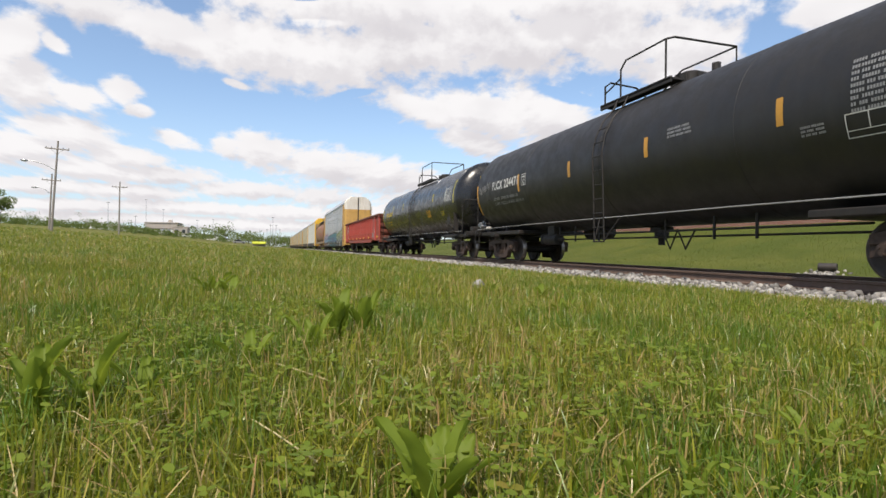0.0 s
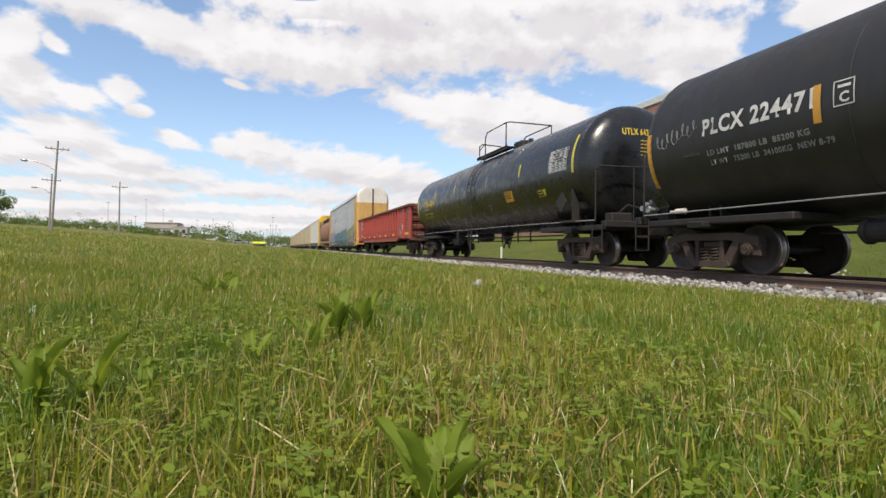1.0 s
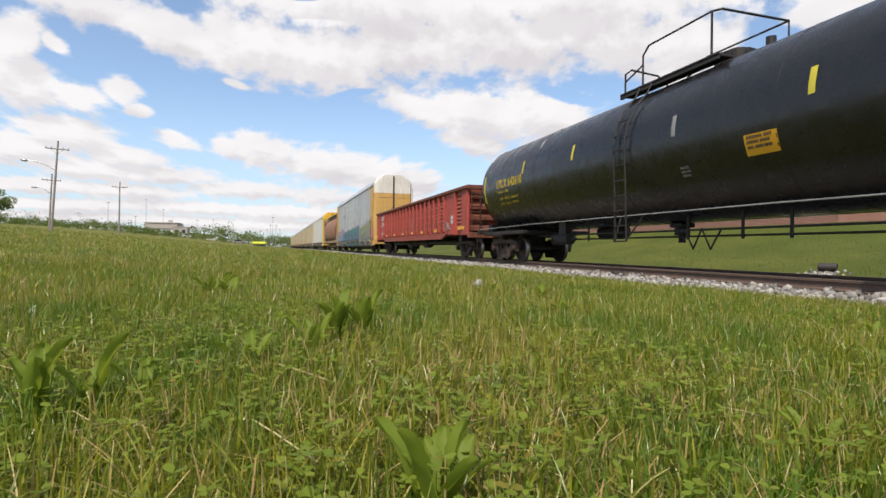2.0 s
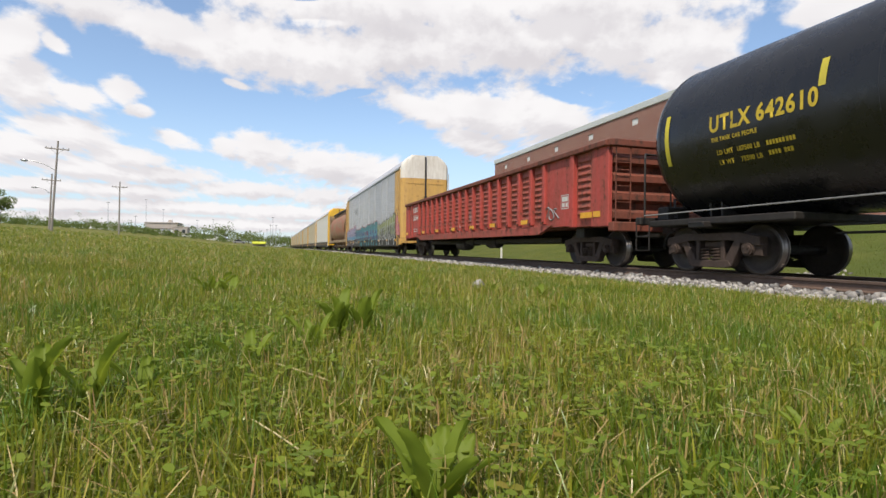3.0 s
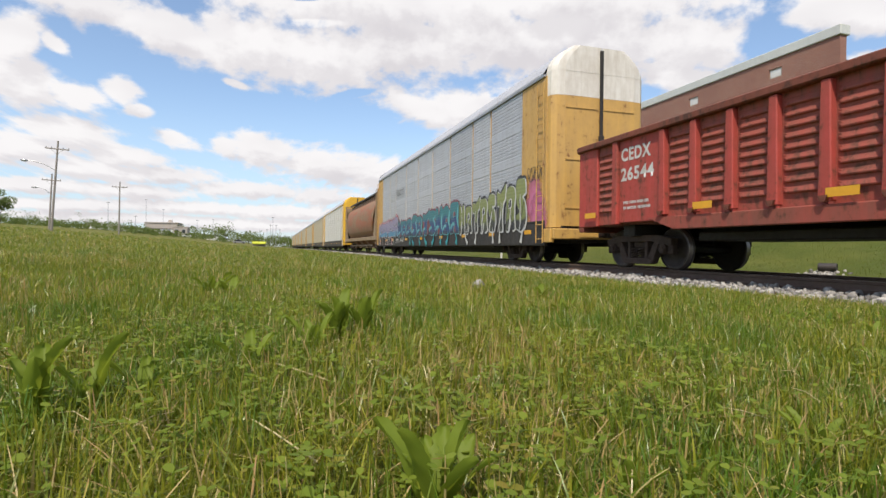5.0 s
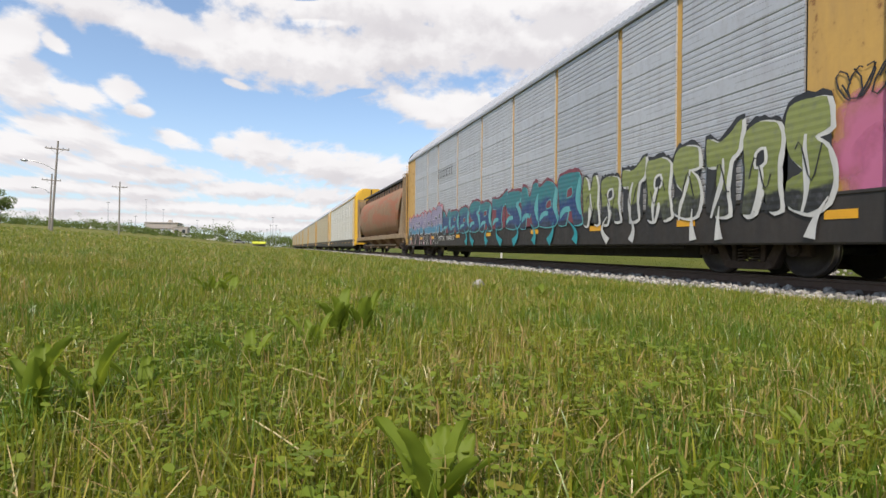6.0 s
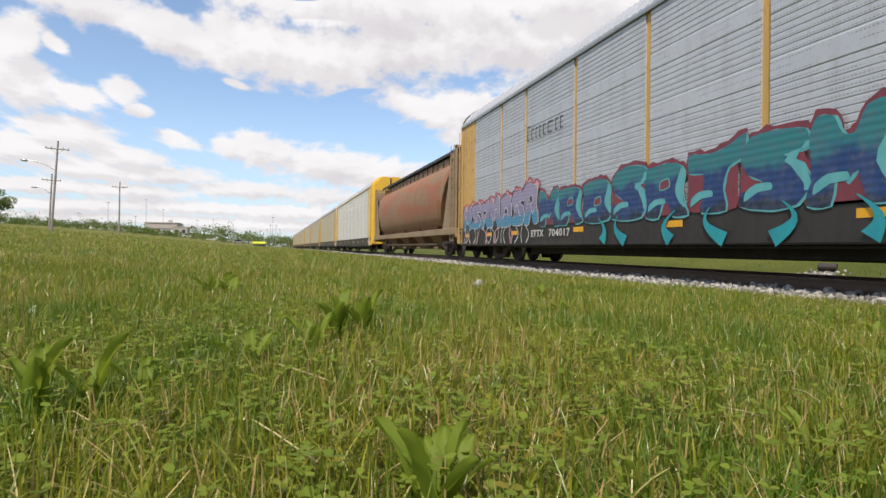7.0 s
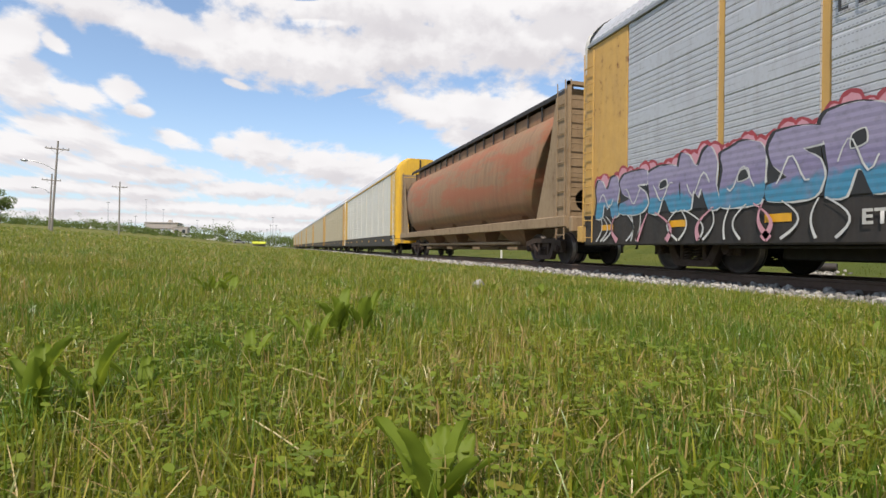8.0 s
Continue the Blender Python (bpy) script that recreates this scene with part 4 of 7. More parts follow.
def dull_tank():
    dims = (8.0, 0.56, 1.60, 2.60, 6.97, 9.26)
    R, zc = dims[2], dims[3]
    car, sets = tank_car(11.18, dims, "tank_matte", "dull black tank car with white lettering and orange stripes", (-1.75, 0.85))
    CARS.append((car, 11.18, sets))
    far = 6.61
    link("lettering", on_tank(text_mesh("PLCX 224471", 0.29, 2.12), far, tank_angle(2.52, R, zc), R + 0.008, zc), "letter_white", car, "white stencilled reporting mark")
    link("lettering", on_tank(text_mesh("LD LMT  187800 LB  85200 KG", 0.095, 1.95), far - 0.08, tank_angle(2.15, R, zc), R + 0.008, zc), "letter_grey", car, "small faded white weight line")
    link("lettering", on_tank(text_mesh("LT WT   75200 LB  34100KG  NEW 8-79", 0.095, 2.25), far - 0.12, tank_angle(1.98, R, zc), R + 0.008, zc), "letter_grey", car, "small faded white weight line")
    frame_rows = [(0, 0.29, 0, 0.016), (0, 0.29, 0.34, 0.356), (0, 0.016, 0, 0.356), (0.274, 0.29, 0, 0.356), (0.06, 0.24, 0.25, 0.29)]
    link("plate_mark", on_tank(bars_mesh(frame_rows), 4.2, tank_angle(2.44, R, zc), R + 0.008, zc), "letter_white", car, "white outlined clearance mark")
    link("lettering", on_tank(text_mesh("C", 0.14), 4.115, tank_angle(2.49, R, zc), R + 0.010, zc), "letter_white", car)
    for yy, z, h in ((4.50, 2.28, 0.55), (1.40, 2.35, 0.42), (-1.70, 2.38, 0.42), (-4.82, 2.36, 0.44), (8.1, 1.72, 1.15)):
        tank_patch(car, "stripe", yy, tank_angle(z, R, zc), R, zc, 0.12, h, "stripe_orange", "faded orange reflective stripe")
    rng = random.Random(5)
    for yy, z, w, k, size in ((-2.4, 2.80, 0.62, 3, 0.045), (-5.2, 2.24, 0.35, 3, 0.035), (-5.95, 2.98, 0.6, 9, 0.05)):
        link("lettering", on_tank(bars_mesh(word_bars(rng, w, k, size)), yy, tank_angle(z, R, zc), R + 0.008, zc), "letter_grey", car, "small white data block")
    rows = [(0, 0.62, 0, 0.015), (0, 0.62, 0.33, 0.345), (0, 0.015, 0, 0.345), (0.605, 0.62, 0, 0.345), (0.3, 0.315, 0.1, 0.345), (0, 0.62, 0.1, 0.112)]
    link("data_panel", on_tank(bars_mesh(rows), -5.85, tank_angle(1.98, R, zc), R + 0.008, zc), "letter_white", car, "white ruled data panel")
    # chalked scrawl near the head
    bm = bmesh.new()
    rng = random.Random(9)
    pts = []
    for i in range(64):
        u = 7.82 - 0.017 * i
        v = 0.12 * math.sin(i * 0.78) + 0.05 * math.sin(i * 0.31 + 1.0) + 0.02 * rng.random()
        a = (v - 0.05 + 0.003 * i) / R
        pts.append((-(R + 0.006) * math.cos(a), u - 0.05 * math.cos(i * 0.78), zc + (R + 0.006) * math.sin(a)))
    tube(bm, pts, 0.006, 4)
    part("chalk_scrawl", bm, "letter_grey", car, "thin chalk scrawl")
    bm = bmesh.new()
    box(bm, -1.30, -1.06, 8.40, 8.56, 1.22, 1.38, 0.03)
    for yy, zz, r in ((8.36, 1.30, 0.05), (8.60, 1.34, 0.06), (8.48, 1.42, 0.05)):
        cyl(bm, (-1.34, yy, zz), (-1.10, yy, zz), r, r * 0.8, seg=12)
    cyl(bm, (-1.16, 8.5, 1.36), (-1.16, 8.5, 1.52), 0.045, seg=10)
    part("brake_valve", bm, "galv", car, "pale grey brake valve at the end platform")
    bm = bmesh.new()
    cyl(bm, (-1.42, 7.20, 1.2), (-1.42, 7.44, 1.2), 0.05, seg=12)
    cyl(bm, (-1.42, 7.44, 1.2), (-1.42, 7.60, 1.2), 0.02, seg=8)
    part("release_cylinder", bm, "rack_white", car, "short white cylinder")
    bm = bmesh.new()
    box(bm, -1.56, -1.46, far + 0.1, far + 0.5, 2.18, 2.38, 0.01)
    part("placard_holder", bm, "steel_dark", car)


def gloss_tank():
    dims = (8.2, 0.58, 1.60, 2.66, 7.42, 9.72)
    R, zc = dims[2], dims[3]
    c = 30.2
    car, sets = tank_car(c, dims, "tank_black", "glossy black tank car with yellow lettering and stripes", (-2.35, 0.7))
    CARS.append((car, c, sets))
    for yy, z, h, mat in ((-7.90, 2.45, 1.05, "stripe"), (-4.65, 2.72, 0.42, "stripe"), (-1.82, 2.66, 0.42, "letter_grey"), (1.94, 2.78, 0.42, "stripe"), (4.90, 2.80, 0.42, "stripe"), (8.05, 2.1, 1.0, "stripe")):
        tank_patch(car, "stripe", yy, tank_angle(z, R, zc), R, zc, 0.11, h, mat, "yellow reflective stripe" if mat == "stripe" else "pale grey stripe")
    link("lettering", on_tank(text_mesh("UTLX 642610", 0.28, 2.02), 6.91, tank_angle(2.54, R, zc), R + 0.008, zc), "letter_yellow", car, "yellow stencilled reporting mark")
    rng = random.Random(6)
    for words, yy, z, high, wide in (("THE TANK CAR PEOPLE", 6.88, 2.36, 0.075, 0.95), ("LD LMT  187500 LB", 6.80, 2.13, 0.085, 0.88), ("LT WT    75500 LB", 6.80, 1.96, 0.085, 0.88)):
        link("lettering", on_tank(text_mesh(words, high, wide), yy, tank_angle(z, R, zc), R + 0.008, zc), "letter_yellow", car, "small yellow stencilled line")
    link("lettering", on_tank(bars_mesh(word_bars(rng, 0.5, 2, 0.075, 2.2)), 5.80, tank_angle(2.13, R, zc), R + 0.008, zc), "letter_yellow", car, "small yellow data lines")
    # ruled white test table beside the head
    rows = [(0, 1.0, 0.62 * i / 8, 0.62 * i / 8 + 0.014) for i in range(9)] + [(u, u + 0.014, 0, 0.62) for u in (0, 0.36, 0.58, 0.79, 0.986)]
    for i in range(8):
        rows += word_cells(rng, i, 0.62 / 8)
    link("data_panel", on_tank(bars_mesh(rows), -6.66, tank_angle(2.58, R, zc), R + 0.008, zc), "letter_white", car, "white ruled test data table")
    tank_patch(car, "warning_sign", -3.50, -24, R, zc, 0.62, 0.36, "reflector", "orange warning sticker with illegible lines")
    link("lettering", on_tank(bars_mesh(word_bars(rng, 0.5, 3, 0.05)), -3.55, -13.8, R + 0.012, zc), "letter_black", car, "illegible dark lines on the sticker")
    tank_patch(car, "notice", -6.2, -24, R, zc, 0.14, 0.2, "stripe", "small yellow notice")
    link("lettering", on_tank(bars_mesh(word_bars(rng, 0.3, 3, 0.05)), -5.88, -19, R + 0.008, zc), "letter_yellow", car)
    link("lettering", on_tank(bars_mesh(word_bars(rng, 0.25, 3, 0.05)), -1.95, -24, R + 0.008, zc), "letter_grey", car)
    # placard holder that stands off the shell
    bm = bmesh.new()
    plate(bm, [(-7.5, 1.42), (-7.22, 1.70), (-7.5, 1.98), (-7.78, 1.70)], 0.02, "x", -1.66)
    part("placard_holder", bm, "steel_dark", car)
    bm = bmesh.new()
    plate(bm, [(-7.84, 1.2), (-7.78, 1.2), (-7.74, 2.05), (-7.80, 2.05)], 0.2, "x", -1.5)
    box(bm, -1.62, -1.3, -7.95, -7.4, 1.14, 1.2, 0.01)
    part("shell_bracket", bm, "steel_dark", car)
    # lettering on the head that faces the eye
    link("lettering", on_head(text_mesh("UTLX 642610", 0.17, 1.05), -0.62, zc + 0.72, dims), "letter_yellow", car, "yellow reporting mark on the tank head")
    link("lettering", on_head(bars_mesh(word_bars(rng, 0.55, 5, 0.032, 2.9)), -0.12, zc + 0.56, dims), "letter_yellow", car, "small yellow lines on the tank head")


def word_cells(rng, i, h):
    rows = []
    for u0, u1 in ((0.03, 0.34), (0.39, 0.55), (0.61, 0.76), (0.82, 0.97)):
        if rng.random() < 0.85:
            rows.append((u0, u0 + (u1 - u0) * rng.uniform(0.5, 1.0), h * i + 0.028, h * (i + 1) - 0.018))
    return rows


def on_head(me, x, z, dims):
    """Lays letters on the bowed head that faces -y."""
    half, head, R, zc = dims[:4]
    for v in me.vertices:
        px, pz = x + v.co.x, z + v.co.y
        r = min(0.999, math.hypot(px, pz - zc) / R)
        v.co = (px, -half - head * math.sqrt(1 - r ** (2 / 0.72)) - 0.010, pz)
    return me


dull_tank()
gloss_tank()


def gondola():
    c, half, X = 50.4, 10.23, 1.52
    car = thing("gondola_car", "faded red open gondola car with ribbed steel sides", "gondola car", pose(TRACK, c, 0), "cars of the freight train")
    sets = add_trucks(car, 8.57, 10.8)
    CARS.append((car, c, sets))
    bm = bmesh.new()
    box(bm, -1.45, 1.45, -half + 0.1, half - 0.1, 1.0, 1.1)
    part("floor_plate", bm, "gon_rust", car)
    bm = bmesh.new()
    box(bm, -0.33, 0.33, -half + 0.2, half - 0.2, 0.72, 1.0, 0.02)
    box(bm, -0.9, 0.9, -6.9, 6.9, 0.62, 0.80, 0.03)
    for s in (-1, 1):
        box(bm, -1.3, 1.3, s * 8.57 - 0.2, s * 8.57 + 0.2, 0.74, 1.0, 0.02)
    part("center_sill", bm, "steel_dark", car)
    ribs = 17
    inner = 7.12
    pitch = 2 * inner / ribs
    # one pressed bay, shared: a sheet with short bulging ledges
    def pressed_sheet(w, count=9):
        bm = bmesh.new()
        h = (2.80 - 1.30) / count
        cols = (-w, -w * 0.88, -w * 0.66, -w * 0.3, w * 0.3, w * 0.66, w * 0.88, w)
        zs = [(1.02, 0.0), (1.29, 0.0)]
        for k in range(count):
            z = 1.30 + h * k
            zs += [(z + 0.004, 0.0), (z + 0.022, 0.9), (z + h * 0.24, 1.0), (z + h * 0.5, 0.5), (z + h * 0.78, 0.0)]
        zs.append((2.9, 0.0))
        last = None
        for z, out in zs:
            ring = [bm.verts.new((-X - 0.046 * out * f, y, z)) for y, f in zip(cols, (0, 0, 0.85, 1, 1, 0.85, 0, 0))]
            ring.append(bm.verts.new((-X + 0.05, w, z)))
            ring.append(bm.verts.new((-X + 0.05, -w, z)))
            if last:
                for i in range(10):
                    j = (i + 1) % 10
                    bm.faces.new((last[i], last[j], ring[j], ring[i]))
            last = ring
        return bm

    w = pitch * 0.5 - 0.06
    bm = pressed_sheet(w)
    bay = finish("side_panel", bm, "gon_sheet")
    bm = bmesh.new()
    plate(bm, [(-0.10, 1.14), (0.10, 1.14), (0.075, 2.86), (-0.075, 2.86)], 0.13, "x", -X - 0.12)
    bmesh.ops.bevel(bm, geom=list(bm.edges), offset=0.015, segments=1, affect="EDGES")
    rib = finish("side_post", bm, "gon_red")
    bm = bmesh.new()
    plate(bm, [(-0.075, 1.22), (0.075, 1.22), (0.035, 1.13), (-0.035, 1.13)], 0.08, "x", -X - 0.16)
    bracket = finish("stake_pocket", bm, "gon_rust")
    for side in (-1, 1):
        wall = thing_part("side_wall", car, math.pi if side > 0 else 0)
        for k in range(ribs):
            link("side_panel", bay, None, wall).location.y = -inner + pitch * (k + 0.5)
        for k in range(ribs + 1):
            link("side_post", rib, None, wall).location.y = -inner + pitch * k
            link("stake_pocket", bracket, None, wall).location.y = -inner + pitch * k
        bm = bmesh.new()
        box(bm, -X - 0.15, -X + 0.08, -half, half, 2.88, 3.02, 0.02)
        part("top_chord", bm, "gon_rust", wall, "rusty top rail")
        bm = bmesh.new()
        box(bm, -X - 0.09, -X + 0.03, -inner + 0.35, inner - 0.35, 0.84, 1.10, 0.015)
        for s in (-1, 1):
            plate(bm, [(s * (inner - 0.36), 0.84), (s * (inner - 0.36), 1.10), (s * (inner + 0.45), 1.10)][::s], 0.12, "x", -X - 0.09)
        part("bottom_chord", bm, "gon_sheet", wall)
        for s in (-1, 1):
            bm = bmesh.new()
            a, b = sorted((s * inner, s * (inner + 1.45)))
            box(bm, -X - 0.05, -X + 0.05, a, b, 1.04, 2.9, 0.01)
            box(bm, -X - 0.12, -X + 0.02, s * (inner + 1.55) - 0.09, s * (inner + 1.55) + 0.09, 1.0, 2.9, 0.015)
            part("number_panel", bm, "gon_red", wall, "flat red panel at the end of the side")
            part("side_panel", pressed_sheet(0.36), "gon_sheet", wall).location.y = s * (inner + 2.0)
            bm = bmesh.new()
            box(bm, -X - 0.06, -X + 0.06, s * half - 0.8 if s > 0 else -half, half if s > 0 else -half + 0.72, 0.98, 2.9, 0.02)
            part("corner_post", bm, "gon_red", wall)
    for k, yy in enumerate((-9.31, -9.77)):
        patch(car, "reflector", yy, 1.22, 0.52 if k == 0 else 0.30, 0.14, "reflector", -X - 0.066, "yellow reflective plate")
    for yy in (-6.2, -3.64, -1.55, 0.8, 3.25, 5.75, 9.35):
        patch(car, "reflector", yy + 0.25, 1.19, 0.46, 0.13, "reflector", -X - 0.138, "yellow reflective plate")
    for s in (-1, 1):
        gondola_end(car, s, half, X)
    x = -X - 0.056
    link("lettering", on_side(text_mesh("CEDX", 0.28, 1.0), 8.5, 2.42, x), "letter_white", car, "white stencilled reporting mark")
    link("lettering", on_side(text_mesh("26544", 0.28, 1.1), 8.5, 1.98, x), "letter_white", car, "white stencilled car number")
    rng = random.Random(12)
    link("lettering", on_side(bars_mesh(word_bars(rng, 0.9, 2, 0.06, 2.0)), 8.4, 1.45, x), "letter_white", car, "small white data lines")
    rows = [(0, 0.4, 0, 0.02), (0, 0.4, 0.36, 0.38), (0, 0.02, 0, 0.38), (0.38, 0.4, 0, 0.38), (0.05, 0.35, 0.2, 0.33), (0.05, 0.2, 0.05, 0.16), (0.24, 0.35, 0.05, 0.16)]
    rim = [(0, 0.22, 0, 0.014), (0, 0.22, 0.30, 0.314), (0, 0.014, 0, 0.314), (0.206, 0.22, 0, 0.314), (0.04, 0.18, 0.21, 0.25)]
    link("plate_mark", on_side(bars_mesh(rim), 0.42, 1.12, -X - 0.10), "letter_white", car, "white outlined clearance mark")
    link("data_panel", on_side(bars_mesh(rows), -8.05, 1.52, -X - 0.056), "letter_white", car, "white ruled data panel")
    bm = bmesh.new()
    for k in range(3):
        tube(bm, [(x, -7.25 - 0.28 * k + 0.14 * math.cos(i * 0.42 + k), 1.42 + (0.2 - 0.03 * k) * math.sin(i * 0.31 + 2 * k)) for i in range(15)], 0.020, 4)
    part("chalk_scrawl", bm, "letter_grey", car, "pale chalk scrawl")
    bm = bmesh.new()
    for k in range(3):
        tube(bm, [(-X - 0.072, -1.25 + 0.13 * k + 0.1 * math.sin(i * 0.5), 1.55 + 0.07 * i + 0.05 * math.cos(i + k)) for i in range(10)], 0.011, 4)
    part("chalk_scrawl", bm, "letter_grey", car, "pale chalk scrawl")
    bm = bmesh.new()
    lathe(bm, [(0.05, 1.45), (0.24, 1.5), (0.26, 1.62), (0.26, 2.55), (0.24, 2.68), (0.05, 2.72)], "y", 18, (-0.70, 0, 0.60))
    part("air_reservoir", bm, "steel_dark", car, smooth=True)
    bm = bmesh.new()
    lathe(bm, [(0.05, -2.0), (0.2, -1.95), (0.22, -1.85), (0.22, -1.1), (0.2, -1.0), (0.05, -0.95)], "y", 18, (-0.75, 0, 0.66))
    box(bm, -0.95, -0.6, 0.4, 0.9, 0.55, 0.85, 0.04)
    tube(bm, [(-0.7, -5.5, 0.72), (-0.7, -3.0, 0.66), (-0.7, 5, 0.68)], 0.022)
    part("brake_gear", bm, "steel_dark", car)


def thing_part(name, car, turn=0.0):
    """A frame without shape of its own that gathers the pieces of one wall."""
    bm = bmesh.new()
    box(bm, -1.50, -1.47, -1.0, 1.0, 1.04, 1.10)
    ob = part(name, bm, "gon_rust", car)
    ob.rotation_euler.z = turn
    return ob


def patch(car, name, y, z, w, h, mat, x, label=""):
    bm = box(bmesh.new(), x - 0.006, x, y - w / 2, y + w / 2, z, z + h)
    return part(name, bm, mat, car, label)


def gondola_end(car, s, half, X):
    bm = bmesh.new()
    box(bm, -X, X, s * (half - 0.22) - 0.03, s * (half - 0.22) + 0.03, 1.0, 2.9)
    wall = part("end_wall", bm, "gon_rust", car, "rusty ribbed end wall")
    for z in (1.12, 1.56, 2.0, 2.44):
        bm = bmesh.new()
        y0, y1 = s * (half - 0.2), s * (half - 0.02)
        a = [(y0, z), (y1, z + 0.06), (y1, z + 0.2), (y0, z + 0.3)]
        v = [[bm.verts.new((x, y, zz)) for y, zz in a] for x in (-X + 0.1, X - 0.1)]
        for i in range(4):
            bm.faces.new((v[0][i], v[0][(i + 1) % 4], v[1][(i + 1) % 4], v[1][i]))
        bm.faces.new(v[0])
        bm.faces.new(v[1])
        part("end_rib", bm, "gon_rust", wall)
    bm = box(bmesh.new(), -X - 0.1, X + 0.1, s * half - 0.14, s * half + 0.04, 2.86, 3.03, 0.02)
    part("end_chord", bm, "gon_rust", car)
    bm = box(bmesh.new(), -X - 0.05, X + 0.05, s * half - 0.2, s * half + 0.02, 0.86, 1.08, 0.02)
    part("end_sill", bm, "gon_rust", car)
    bm = bmesh.new()
    ladder(bm, s * (half + 0.07), -1.42, -1.02, 1.05, 2.85, 0.38, 0.012, "x")
    part("end_ladder", bm, "gon_rust", car)
    bm = bmesh.new()
    tube(bm, [(0.5, s * (half + 0.1), 1.2), (0.5, s * (half + 0.1), 2.3)], 0.03)
    lathe(bm, [(0.27, 0.0), (0.29, 0.015), (0.29, 0.04), (0.27, 0.05)], "y", 20, (0.5, s * (half + 0.15), 2.3))
    part("hand_brake", bm, "steel_dark", car)


gondola()

# ---------------------------------------------------------------- autorack cars
RACK = {}


def rack_meshes():
    """Meshes shared by the rack cars: ribbed panels, posts, roof."""
    half, X = 13.6, 1.56
    pts = []
    z = 1.275
    k = 0
    while z < 5.36:
        if 3.08 < z < 3.20 or 4.16 < z < 4.28:
            pts += [(-X, z), (-X - 0.012, z + 0.02), (-X - 0.012, z + 0.32), (-X, z + 0.34)]
            z += 0.36
        else:
            pts += [(-X, z), (-X - 0.008, z + 0.008), (-X - 0.008, z + 0.092), (-X, z + 0.100)]
            z += 0.115
    prof = pts + [(-X + 0.03, z), (-X + 0.03, 1.275)]
    RACK["pitch"] = 3.0
    RACK["panel"] = finish("rack_panel", extrude_profile(bmesh.new(), prof, -1.285, 1.285), "panel")
    RACK["panel_end"] = finish("rack_panel", extrude_profile(bmesh.new(), prof, -1.08, 1.08), "panel")
    for key, mat in (("post", "rack_yellow"), ("post_bright", "rack_bright"), ("post_tan", "rack_yellow")):
        bm = box(bmesh.new(), -X + 0.030, -X + 0.10, -0.10, 0.10, 1.1, 5.46, 0.008)
        RACK[key] = finish("rack_post", bm, mat)
    for key, mat in (("post_bright", "panel_pale"), ("post_tan", "panel_tan")):
        RACK["panel" + key] = finish("rack_panel", extrude_profile(bmesh.new(), prof, -1.285, 1.285), mat)
        RACK["panel_end" + key] = finish("rack_panel", extrude_profile(bmesh.new(), prof, -1.08, 1.08), mat)
    RACK["panelpost"], RACK["panel_endpost"] = RACK["panel"], RACK["panel_end"]
    # roof: a shallow crown with cross ribs
    bm = bmesh.new()
    arc = [(-X - 0.04, 5.47), (-X - 0.05, 5.55), (-X + 0.09, 5.76), (-X + 0.30, 6.02), (-0.8, 6.22), (0, 6.32), (0.8, 6.22), (X - 0.30, 6.02), (X - 0.09, 5.76), (X + 0.05, 5.55), (X + 0.04, 5.47)]
    last = None
    steps = 240
    for i in range(steps + 1):
        y = -half + 0.5 + (2 * half - 1.0) * i / steps
        up = 0.035 if i % 2 else 0.0
        ring = [bm.verts.new((x, y, zz + up * (1 if zz > 5.5 else 0))) for x, zz in arc]
        if last:
            for a in range(len(arc) - 1):
                bm.faces.new((last[a], last[a + 1], ring[a + 1], ring[a]))
        last = ring
    RACK["roof"] = finish("rack_roof", bm, "panel")


rack_meshes()


